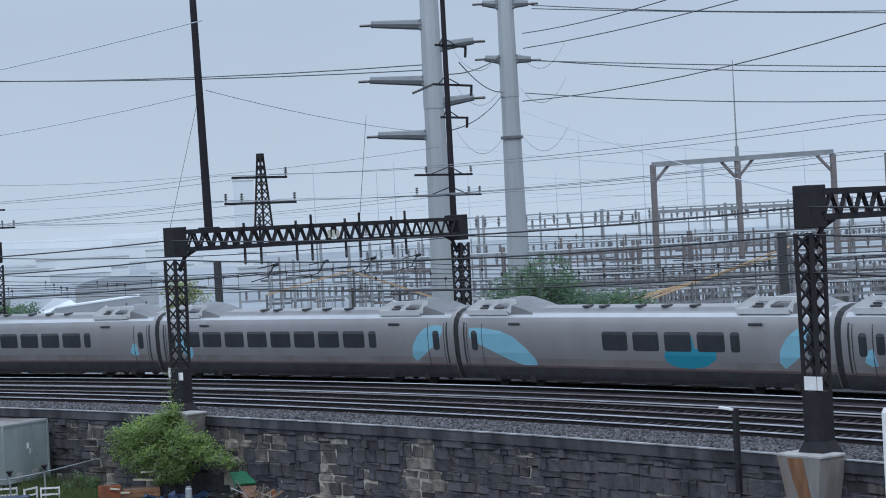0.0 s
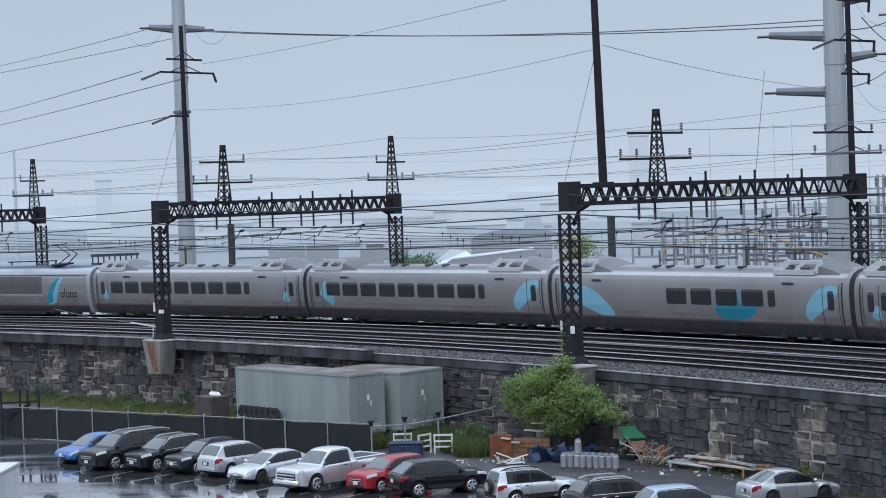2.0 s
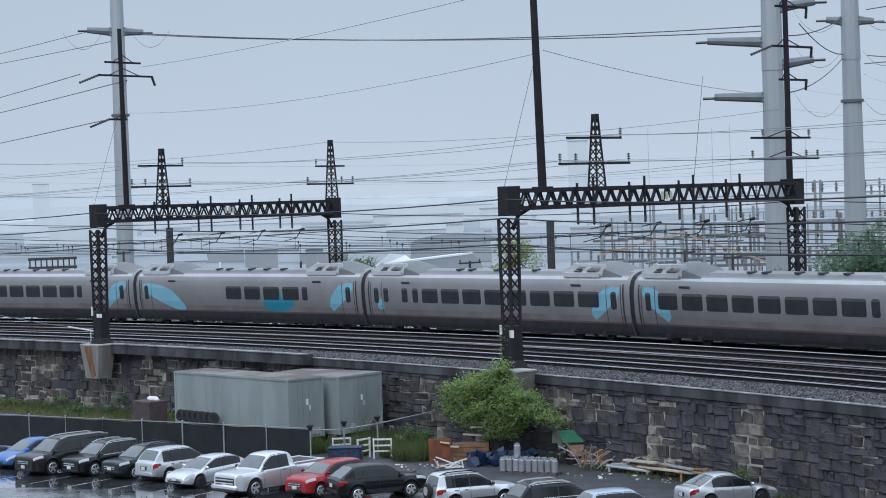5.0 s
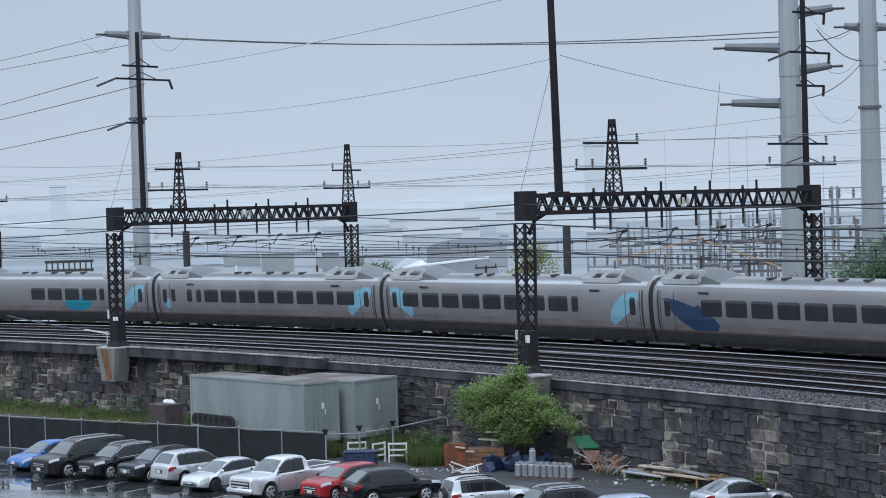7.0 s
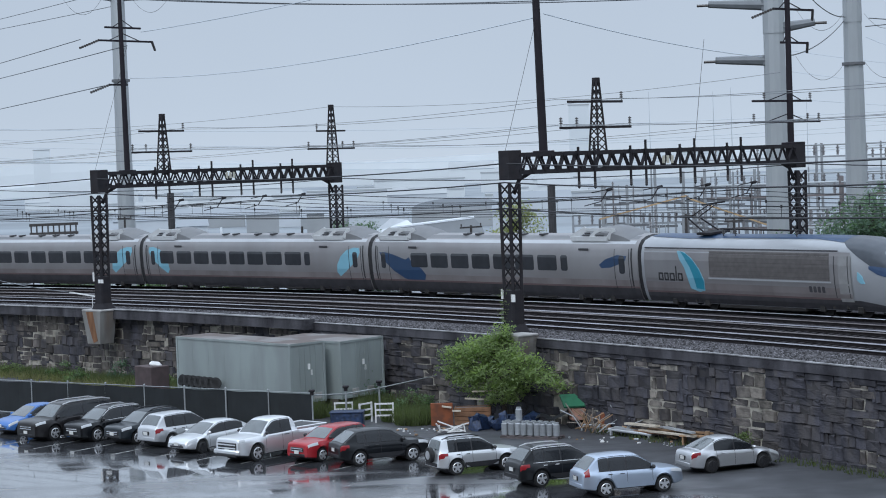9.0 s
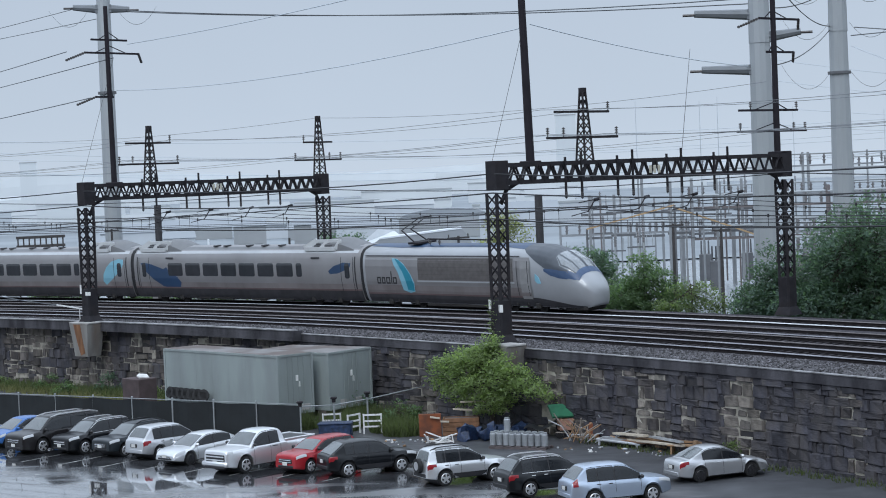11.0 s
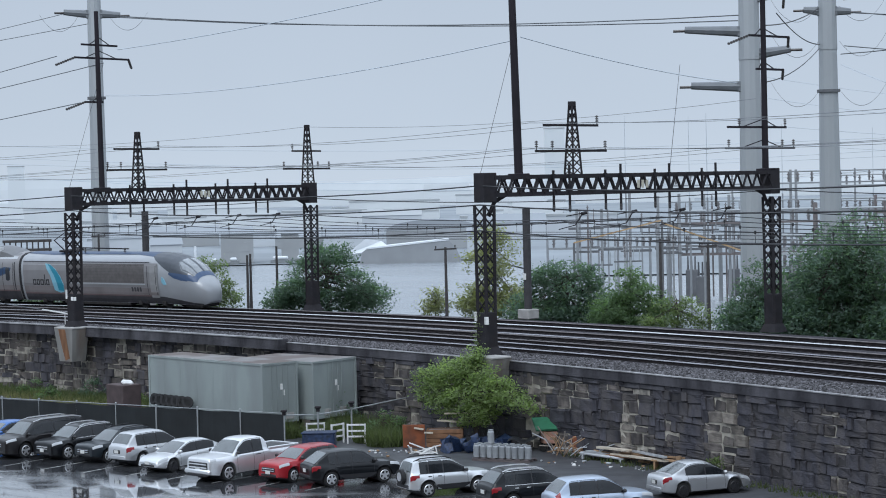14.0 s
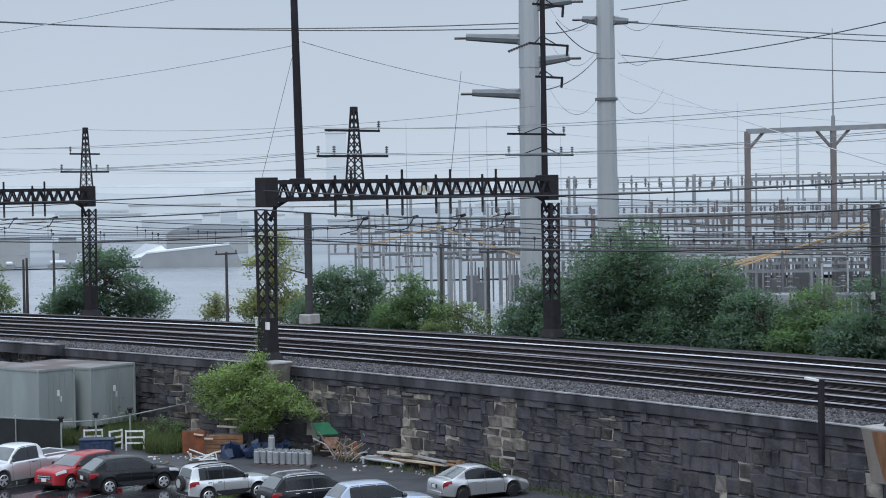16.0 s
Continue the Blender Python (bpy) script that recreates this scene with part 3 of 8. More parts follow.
def strip(bm, y0, y1, z0, z1, off=0.010, n=3, s=-1):
    """A long band on the car's side, bent with it."""
    rows = []
    for i in range(n + 1):
        z = z0 + (z1 - z0) * i / n
        rows.append([bm.verts.new((s * -(side_x(z) - off), y, z)) for y in (y0, y1)])
    for a, b in zip(rows, rows[1:]):
        bm.faces.new((a[0], a[1], b[1], b[0]))
    bmesh.ops.recalc_face_normals(bm, faces=bm.faces[:])


def bogie(parent, y):
    bm = B()
    for s in (-1, 1):
        box(bm, (s * 1.12, y, 0.55), (0.16, 3.1, 0.26), 0.04)
        for k in (-1.4, 1.4):
            box(bm, (s * 1.2, y + k, 0.47), (0.24, 0.42, 0.4), 0.05)
        for k in (-0.5, 0.5):
            cyl(bm, (s * 1.2, y + k, 0.5), (s * 1.2, y + k, 0.9), 0.13, seg=8)
    box(bm, (0, y, 0.55), (2.2, 0.6, 0.3))
    b = part("bogie", bm, BOGIE, parent)
    for k in (-1.4, 1.4):
        bm = B()
        for s in (-1, 1):
            cyl(bm, (s * 0.68, y + k, 0.46), (s * 0.82, y + k, 0.46), 0.46, seg=20)
        cyl(bm, (-0.7, y + k, 0.46), (0.7, y + k, 0.46), 0.09, seg=8)
        part("wheelset", bm, BOGIE, b)


def roof_pod(parent, y0, y1, rise):
    """A roof unit: white louvred housing with a fairing; rise is the way the fairing slopes."""
    bm = B()
    L = y1 - y0
    prof = [(0.0, 4.02), (0.08, 4.12), (0.22, 4.42), (0.34, 4.66), (0.50, 4.74), (0.66, 4.68), (0.80, 4.50), (0.92, 4.28), (1.0, 4.10)]
    ys = [(y0 + k * L if rise > 0 else y1 - k * L, z) for k, z in prof]
    rows = []
    for y, z in ys:
        rows.append([bm.verts.new((x, y, min(z, z - 0.34 * (abs(x) / 1.1) ** 2))) for x in (-1.15, -0.9, -0.4, 0.4, 0.9, 1.15)])
    for a, b in zip(rows, rows[1:]):
        for i in range(5):
            bm.faces.new((a[i], a[i + 1], b[i + 1], b[i]))
    for k in (0, 5):
        base = [r[k] for r in rows]
        low = [bm.verts.new((v.co.x * 1.06, v.co.y, 3.86)) for v in base]
        for i in range(len(base) - 1):
            bm.faces.new((base[i], base[i + 1], low[i + 1], low[i]))
    bmesh.ops.recalc_face_normals(bm, faces=bm.faces[:])
    pod = smooth(part("roof_pod", bm, ROOF, parent, "grey roof equipment fairing"), 35)
    a, b = (y0, y0 + 0.56 * L) if rise > 0 else (y1 - 0.56 * L, y1)
    w = b - a

    def rim(k, z):
        """A place on the housing's slanting face."""
        return Vector((-1.30 + (z - 3.95) * 0.62, a + k * w + rise * (z - 4.0) * 1.5, z))
    bm = B()
    for p, q, wd in ((rim(-0.03, 4.02), rim(1.0, 4.02), 0.28), (rim(0.12, 4.54), rim(0.92, 4.54), 0.2), (rim(-0.03, 4.02), rim(0.13, 4.54), 0.3), (rim(1.0, 4.02), rim(0.91, 4.54), 0.45), (rim(0.47, 4.02), rim(0.53, 4.54), 0.3)):
        bar(bm, p, q, 0.14, wd)
    part("housing", bm, POD_WHITE, pod, "white louvred housing")
    bm = B()
    vs = [bm.verts.new(rim(k, z) + Vector((0.03, 0, 0))) for k, z in ((0.02, 4.04), (0.96, 4.04), (0.90, 4.54), (0.13, 4.54))]
    vb = [bm.verts.new(v.co + Vector((0.3, 0, -0.1))) for v in vs]
    bm.faces.new(vs)
    bm.faces.new(list(reversed(vb)))
    for i in range(4):
        bm.faces.new((vs[i], vs[(i + 1) % 4], vb[(i + 1) % 4], vb[i]))
    bmesh.ops.recalc_face_normals(bm, faces=bm.faces[:])
    part("grille", bm, POD_GREY, pod, "grey housing grille")
    for k in (0.31, 0.69):
        bm = B()
        bar(bm, rim(k - 0.12, 4.20) + Vector((-0.02, 0, 0)), rim(k + 0.10, 4.20) + Vector((-0.02, 0, 0)), 0.07, 0.12)
        part("louvre", bm, POD_DARK, pod)
        bm = B()
        bar(bm, rim(k - 0.02, 4.34) + Vector((-0.02, 0, 0)), rim(k + 0.13, 4.34) + Vector((-0.02, 0, 0)), 0.06, 0.09)
        part("louvre", bm, POD_DARK, pod)


def body_shell(bm, sec, y0, y1, taper=0.25):
    """The shell of a coach, its ends drawn in a little."""
    path = [(y0, 0.975), (y0 + taper, 1.0), (y1 - taper, 1.0), (y1, 0.975)]
    rings = []
    for y, k in path:
        rings.append([bm.verts.new((x * k, y, 0.42 + (z - 0.42) * (k * 0.4 + 0.6))) for x, z in sec])
    for a, b in zip(rings, rings[1:]):
        for i in range(len(sec) - 1):
            bm.faces.new((a[i], a[i + 1], b[i + 1], b[i]))
        bm.faces.new((a[-1], a[0], b[0], b[-1]))
    bm.faces.new(rings[0])
    bm.faces.new(list(reversed(rings[-1])))
    bmesh.ops.recalc_face_normals(bm, faces=bm.faces[:])


def coach(label, windows, marks):
    """y = 0 at the joint nearer the rear power car; windows are (from, to) along the side, marks coloured shapes."""
    c = thing("train_coach", label, "train coach", group="train")
    y0, y1 = 0.28, CAR - 0.28
    bm = B()
    body_shell(bm, SEC, y0, y1)
    smooth(part("body", bm, SILVER, c), 50)
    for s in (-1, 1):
        # pale strip that paints the highlight along the roof shoulder
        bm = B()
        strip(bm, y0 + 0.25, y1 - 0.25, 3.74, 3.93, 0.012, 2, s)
        part("cantrail", bm, CANTRAIL, c, "pale strip painting the highlight on the roof shoulder")
        bm = B()
        strip(bm, y0 + 0.02, y1 - 0.02, 1.14, 1.25, 0.012, 2, s)
        part("red_band", bm, RED_BAND, c, "dull red band")
        bm = B()
        # dust and the shade of the tucked-in side, both painted on
        strip(bm, y0 + 0.02, y1 - 0.02, 1.25, 1.62, 0.005, 2, s)
        part("lower_panel", bm, DUST_SHADE, c, "lower side panel darkened by dust and painted shade")
        bm = B()
        strip(bm, y0 + 0.02, y1 - 0.02, 0.44, 1.14, 0.014, 3, s)
        part("skirt", bm, SKIRT, c, "dark grey skirt")
    bm = B()
    box(bm, (0, CAR / 2, 0.52), (2.3, CAR - 9.5, 0.30), 0.05)
    for k in (-4.5, -1.5, 2.2, 5.0):
        box(bm, (0, CAR / 2 + k, 0.50), (2.5, 1.8, 0.34), 0.05)
    part("underframe", bm, BOGIE, c)
    bm = B()
    for s in (-1, 1):
        strip(bm, y0 + 0.25, y1 - 0.25, 4.0, 4.15, 0.008, 2, s)
    part("roof_panel", bm, ROOF, c, "grey roof panel")
    for a, b in windows:
        bm = B()
        lo, hi = (2.10, 3.05)
        sheet(bm, rounded(a, b, lo, hi, min(0.14, (b - a) * 0.4)), 0.014)
        part("window", bm, TRAIN_GLASS, c)
        bm = B()
        sheet(bm, rounded(a, b, lo, hi, min(0.14, (b - a) * 0.4)), 0.014, 1)
        part("window", bm, TRAIN_GLASS, c)
    for d in (1.62, CAR - 1.62):
        for s in (-1, 1):
            bm = B()
            sheet(bm, rounded(d - 0.24, d + 0.24, 2.0, 3.06, 0.16), 0.016, s)
            part("door_window", bm, TRAIN_GLASS, c)
        bm = B()
        for k in (-0.62, 0.62):
            strip(bm, d + k - 0.025, d + k + 0.025, 0.95, 3.45, 0.015, 8)
        part("door_seam", bm, DOOR_LINE, c)
    for d in (0.78, CAR - 0.78):
        bm = B()
        strip(bm, d - 0.06, d + 0.06, 1.1, 3.5, 0.017, 8)
        part("handrail_recess", bm, DOOR_LINE, c)
    for mname, outline, material in marks:
        bm = B()
        sheet(bm, outline, 0.006)
        part(mname, bm, material, c)
    for y in (4.3, CAR - 4.3):
        bogie(c, y)
    for d in (4.9, CAR - 4.9):
        bm = B()
        box(bm, (-1.545, d, 3.42), (0.04, 0.9, 0.14), 0.02)
        part("side_lamp", bm, SKIRT, c)
    roof_pod(c, 0.6, 6.2, -1)
    roof_pod(c, CAR - 6.6, CAR - 1.0, -1)
    for k in (9.5, 11.4, 13.2, 15.8, 17.0):
        bm = B()
        box(bm, (-0.5, k, 4.22), (0.5, 0.4, 0.10), 0.02)
        part("roof_vent", bm, POD_DARK, c)
    # bellows at the joint towards the rear
    bm = B()
    for i in range(4):
        k = 0.93 + (0.03 if i % 2 else 0)
        ringv = [bm.verts.new((x * k, -0.30 + i * 0.2, 0.45 + (z - 0.42) * 0.985)) for x, z in SEC]
        if i:
            for j in range(len(SEC) - 1):
                bm.faces.new((prev[j], prev[j + 1], ringv[j + 1], ringv[j]))
        prev = ringv
    part("bellows", bm, BELLOWS, c, "black rubber bellows")
    return c


STD = [(6.42, 7.02)] + [(7.4 + 2.135 * i, 9.17 + 2.135 * i) for i in range(7)]
WIN_B = STD + [(22.4, 24.1)]
WIN_E = STD
WIN_C = [(2.89, 4.73)] + [(5.1 + 2.21 * i, 6.93 + 2.21 * i) for i in range(6)] + [(18.35, 20.0), (20.46, 21.01), (21.58, 22.19), (23.7, 24.2)]
WIN_D = [(5.94, 6.52)] + [(6.9 + 2.17 * i, 8.67 + 2.17 * i) for i in range(4)]


def leaf_end(flip=False):
    """The light-blue leaf at a coach's end, round the door."""
    pts = [(1.15, 3.32), (1.7, 3.36), (2.5, 3.18), (3.1, 2.75), (3.5, 2.2), (3.6, 1.65), (3.3, 1.35), (2.6, 1.75), (1.9, 2.2), (1.3, 2.7), (1.1, 3.0)]
    return [(CAR - y, z) for y, z in pts] if flip else pts


BIG_LEAF = [(CAR - y, z) for y, z in ((1.2, 3.2), (2.2, 3.22), (3.7, 3.05), (4.7, 2.75), (5.6, 2.2), (6.0, 1.9), (6.35, 1.55), (6.5, 1.08), (5.5, 1.2), (4.2, 1.55), (2.8, 2.05), (1.6, 2.45), (1.2, 2.7))]
POOL = [(y - 0.65, z + 0.12) for y, z in ((8.1, 2.05), (8.2, 1.6), (8.9, 1.25), (9.9, 1.12), (10.9, 1.2), (11.5, 1.45), (11.6, 1.8), (11.35, 2.1), (10.1, 2.12), (10.0, 2.75), (9.85, 2.9), (9.65, 2.75), (9.55, 2.12), (8.8, 2.15))]
SWOOSH = [(25.45, 3.05), (24.9, 3.08), (24.0, 2.95), (22.6, 2.6), (22.2, 2.75), (21.9, 2.4), (20.9, 2.0), (20.5, 1.6), (20.7, 1.25), (21.6, 1.1), (22.8, 1.3), (23.9, 1.8), (24.8, 2.4)]
FIN = [(1.2, 3.05), (2.0, 3.1), (3.0, 2.85), (3.6, 2.5), (3.4, 2.3), (2.6, 2.35), (1.7, 2.6), (1.3, 2.8)]
SMALL_FIN = [(24.4, 2.35), (24.7, 2.3), (25.0, 1.75), (24.6, 1.55), (24.2, 1.6)]

coaches = [
    coach("silver train coach with a dark blue swoosh and grey windows", WIN_B[:-1], [("swoosh_mark", SWOOSH, DARK_BLUE), ("fin_mark", FIN, DARK_BLUE)]),
    coach("silver train coach with a light blue leaf at its door", WIN_B, [("leaf_mark", leaf_end(), LIGHT_BLUE), ("fin_mark", leaf_end(True), LIGHT_BLUE)]),
    coach("silver train coach with narrow windows at one end", WIN_C, [("leaf_mark", leaf_end(), LIGHT_BLUE), ("fin_mark", SMALL_FIN, LIGHT_BLUE)]),
    coach("silver cafe coach with a light blue leaf and teal pool mark", WIN_D, [("leaf_mark", leaf_end(), LIGHT_BLUE), ("large_leaf_mark", BIG_LEAF, LIGHT_BLUE), ("pool_mark", POOL, TEAL)]),
    coach("silver train coach with a light blue leaf at its rear door", WIN_E + [(22.3, 23.9)], [("leaf_mark", leaf_end(), LIGHT_BLUE), ("fin_mark", leaf_end(True)[2:9], LIGHT_BLUE)]),
    coach("silver train coach with a row of grey windows", WIN_E + [(22.3, 23.9)], [("fin_mark", SMALL_FIN, LIGHT_BLUE), ("leaf_mark", [(y - 22.3, z) for y, z in SMALL_FIN], LIGHT_BLUE)]),
]

PL_LEN = 22.6
LOUVRE = mat("louvre_edge", (0.10, 0.092, 0.09), 0.6, 0.2, var=0.15)
CAB_GREY = mat("cab_grey", (0.075, 0.085, 0.10), 0.4, 0.2, var=0.1)
# the sky mirrored in the cab glass is put into its pale base colour
CAB_GLASS = mat("cab_glass", (0.17, 0.19, 0.205), 0.10, var=0.3, spec=1.0, coat=1.0)
NOSE_BLUE = mat("nose_blue", (0.045, 0.085, 0.17), 0.35, var=0.1)


def power_car(label):
    """y = 0 at the joint with the coaches, the nose at y = -PL_LEN."""
    c = thing("train_power_car", label, "power car", group="train")
    # stations: y, width factor, roof height, floor height, cab slope
    st = [(-0.25, 0.95, 4.16, 0.42), (-0.6, 1.0, 4.22, 0.42), (-14.5, 1.0, 4.22, 0.42), (-16.6, 0.99, 4.20, 0.42), (-17.8, 0.97, 4.14, 0.42), (-18.8, 0.95, 3.96, 0.40), (-19.7, 0.92, 3.66, 0.38), (-20.5, 0.87, 3.25, 0.36), (-21.15, 0.79, 2.68, 0.36), (-21.65, 0.68, 2.18, 0.38), (-22.0, 0.52, 1.80, 0.44), (-22.18, 0.28, 1.42, 0.58)]
    bm = B()
    rings = []
    for y, k, top, low in st:
        f = (top - low) / (4.22 - 0.42)
        rings.append([bm.verts.new((x * (k if z < 2 else k * (0.92 if y < -19 and z > 3.4 else 1.0)), y, low + (z - 0.42) * f)) for x, z in SEC])
    for a, b in zip(rings, rings[1:]):
        for i in range(len(SEC) - 1):
            bm.faces.new((a[i], a[i + 1], b[i + 1], b[i]))
        bm.faces.new((a[-1], a[0], b[0], b[-1]))
    bm.faces.new(rings[0])
    bm.faces.new(list(reversed(rings[-1])))
    bmesh.ops.recalc_face_normals(bm, faces=bm.faces[:])
    body = smooth(part("body", bm, NOSE_WHITE, c, "silver-white streamlined body"), 50)

    def skin(name, pts, material, lab="", off=0.012, parent=c):
        """A painted or glazed patch laid on the body: pts are (station place, profile place) pairs in order."""
        bm = B()

        def at(u, v, s):
            i = min(int(u), len(st) - 2)
            fu = u - i
            j = min(int(v), 8)
            fv = v - j
            p = rings_co[i][j].lerp(rings_co[i][j + 1], fv).lerp(rings_co[i + 1][j].lerp(rings_co[i + 1][j + 1], fv), fu)
            n = Vector((p.x, 0, (p.z - 1.9) * 0.6)).normalized()
            q = p + n * off
            return Vector((q.x * s, q.y, q.z))
        for s in (1, -1):
            prev = None
            fine = []
            for (ua, a0, b0), (ub, a1, b1) in zip(pts, pts[1:]):
                n = max(1, round((ub - ua) * 6))
                fine += [(ua + (ub - ua) * i / n, a0 + (a1 - a0) * i / n, b0 + (b1 - b0) * i / n) for i in range(n)]
            fine.append(pts[-1])
            for u, va, vb in fine:
                col = [bm.verts.new(at(u, va + (vb - va) * k / 16, s)) for k in range(17)]
                if prev:
                    for k in range(16):
                        bm.faces.new((prev[k], prev[k + 1], col[k + 1], col[k]))
                prev = col
        bmesh.ops.recalc_face_normals(bm, faces=bm.faces[:])
        return smooth(part(name, bm, material, parent, lab), 60)

    rings_co = []
    for y, k, top, low in st:
        f = (top - low) / (4.22 - 0.42)
        rings_co.append([Vector((x * (k if z < 2 else k * (0.92 if y < -19 and z > 3.4 else 1.0)), y, low + (z - 0.42) * f)) for x, z in SEC[:10]])
    skin("roof_panel", [(1.0, 7.8, 9), (1.25, 7.35, 9), (1.45, 7.6, 9), (2.0, 7.6, 9), (3.0, 7.0, 9)], DARK_BLUE, "dark blue roof", 0.02)
    skin("cab_roof", [(2.8, 7.6, 9), (3.3, 6.2, 9), (4.0, 5.0, 9), (5.0, 4.1, 9), (6.0, 4.0, 9), (7.0, 4.4, 9), (7.9, 5.6, 9)], CAB_GREY, "dark grey cab roof", 0.02)
    skin("windscreen", [(5.7, 6.6, 9), (6.2, 5.4, 9), (7.0, 5.4, 9), (7.8, 6.0, 9)], CAB_GLASS, "raked windscreen with reflected sky in its pale colour", 0.035)
    skin("nose_band", [(4.8, 3.9, 4.15), (5.4, 3.72, 4.35), (6.2, 3.72, 4.6), (7.0, 3.9, 5.1), (7.85, 4.7, 9.0), (8.4, 5.4, 9.0)], NOSE_BLUE, "blue band below the windscreen", 0.03)
    for v0, v1 in ((5.5, 5.75), (7.3, 7.5), (8.8, 9.0)):
        skin("window_pillar", [(5.75, max(6.6, v0), max(6.8, v1)), (6.3, v0, v1), (7.8, max(6.0, v0), max(6.2, v1))], CAB_GREY, "dark windscreen pillar", 0.045)
    skin("skirt", [(1.0, 0.1, 1.5), (4.0, 0.1, 1.5), (7.0, 0.1, 1.0), (9.0, 0.1, 0.6)], SKIRT, "dark grey skirt")
    for s in (-1, 1):
        bm = B()
        strip(bm, -15.8, -6.3, 2.0, 3.44, 0.02, 4, s)
        part("grille", bm, GRILLE, c, "grey louvred side grille")
        for i in range(6):
            bm = B()
            z = 2.12 + 0.24 * i
            strip(bm, -15.8, -6.3, z, z + 0.02, 0.026, 1, s)
            part("louvre", bm, LOUVRE, c)
        bm = B()
        strip(bm, -16.4, -0.6, 3.52, 3.60, 0.02, 1, s)
        part("gutter_seam", bm, SKIRT, c)
        bm = B()
        strip(bm, -17.35, -16.45, 0.9, 3.3, 0.018, 5, s)
        part("cab_door", bm, mat("cab_door_grey", (0.30, 0.30, 0.30), 0.45, 0.2, var=0.15, scale=2), c)
        bm = B()
        strip(bm, -17.3, -0.6, 1.0, 3.5, 0.008, 12, s)
        part("side_panel", bm, SILVER, c, "weathered silver side panel")
        bm = B()
        strip(bm, -16.4, -0.6, 0.98, 1.08, 0.015, 1, s)
        part("red_band", bm, RED_BAND, c, "dull red band")
        bm = B()
        strip(bm, -17.3, -0.6, 1.08, 1.62, 0.012, 3, s)
        part("lower_panel", bm, DUST_SHADE, c, "brown-dusted lower side panel")
        bm = B()
        strip(bm, -15.9, -6.2, 1.88, 1.96, 0.03, 1, s)
        part("grille_sill", bm, CANTRAIL, c, "pale ledge below the grille")
        bm = B()
        for k in (-16.15, -17.15):
            strip(bm, k - 0.03, k + 0.03, 1.1, 3.3, 0.024, 5, s)
        part("door_seam", bm, SKIRT, c)
        bm = B()
        sheet(bm, [(y - 0.85, z) for y, z in ((-2.7, 3.42), (-3.3, 3.36), (-4.0, 3.0), (-4.6, 2.4), (-4.95, 1.8), (-4.9, 1.2), (-4.4, 1.1), (-3.7, 1.3), (-3.55, 1.9), (-3.3, 2.5), (-2.9, 3.0))], 0.024, s)
        part("wing_mark", bm, LIGHT_BLUE, c, "light blue wing mark")
        bm = B()
        sheet(bm, [(y - 0.85, z) for y, z in ((-3.0, 3.40), (-3.5, 3.26), (-4.1, 2.9), (-4.6, 2.36), (-4.92, 1.7), (-4.85, 1.25), (-4.2, 1.3), (-4.1, 1.9), (-3.8, 2.5), (-3.4, 3.0))], 0.03, s)
        part("wing_mark", bm, TEAL, c, "teal wing edge")
        # plain bars stand where the lettering is
        for k, w in ((1.85, 0.40), (2.36, 0.36), (2.84, 0.42), (3.36, 0.10), (3.56, 0.40)):
            for z0, z1, ya, yb in (((1.70, 1.80, 0, w), (2.06, 2.16, 0, w), (1.70, 2.16, 0, 0.09), (1.70, 2.16, w - 0.09, w)) if w > 0.2 else ((1.70, 2.55, 0, w),)):
                bm = B()
                sheet(bm, rounded(-k - yb, -k - ya, z0, z1, 0.03), 0.022, s)
                part("lettering_bar", bm, DOOR_LINE, c)
        for k in range(4):
            bm = B()
            sheet(bm, rounded(-14.4 - k * 0.32, -14.18 - k * 0.32, 1.35, 1.68, 0.05), 0.022, s)
            part("number_bar", bm, SKIRT, c)
        bm = B()
        sheet(bm, [(-17.8, 2.5), (-18.1, 2.3), (-18.3, 1.9), (-18.0, 1.9), (-17.75, 2.1)], -0.02, s)
        part("small_wing_mark", bm, LIGHT_BLUE, c)
        bm = B()
        box(bm, (s * -0.86, -21.4, 1.18), (0.24, 0.5, 0.14), 0.05)
        part("headlight", bm, mat("headlight_glass", (0.45, 0.47, 0.5), 0.15, var=0.05), c)
    for y in (-4.2, -16.2):
        bogie(c, y)
    bm = B()
    box(bm, (0, -10, 0.45), (2.4, 7.0, 0.5), 0.06)
    part("underframe", bm, BOGIE, c)
    bm = B()
    box(bm, (0, -20.6, 0.32), (1.9, 2.0, 0.35), 0.12)
    part("snow_plough", bm, BOGIE, c)
    # pantograph
    bm = B()
    for s in (-0.6, 0.6):
        bar(bm, (s, -5.2, 4.3), (s * 0.7, -3.6, 5.15), 0.07)
        bar(bm, (s * 0.7, -3.6, 5.15), (s * 0.5, -5.4, 5.95), 0.05)
    bar(bm, (-0.9, -5.4, 5.97), (0.9, -5.4, 5.97), 0.09)
    box(bm, (0, -5.2, 4.32), (1.6, 1.2, 0.14), 0.02)
    part("pantograph", bm, IRON, c, "dark raised pantograph")
    for y in (-6.6, -7.6, -12.5):
        bm = B()
        insulator(bm, (-0.5, y, 4.18), 0.4, 0.11)
        part("insulator", bm, PORCELAIN, c)
    bm = B()
    cyl(bm, (-0.5, -6.4, 4.58), (-0.5, -13.0, 4.5), 0.05, seg=8)
    part("roof_cable", bm, IRON, c)
    return c


rear_power = power_car("silver streamlined power car with a blue wing mark and dark windscreen")
front_power = power_car("silver streamlined leading power car with a blue wing mark")


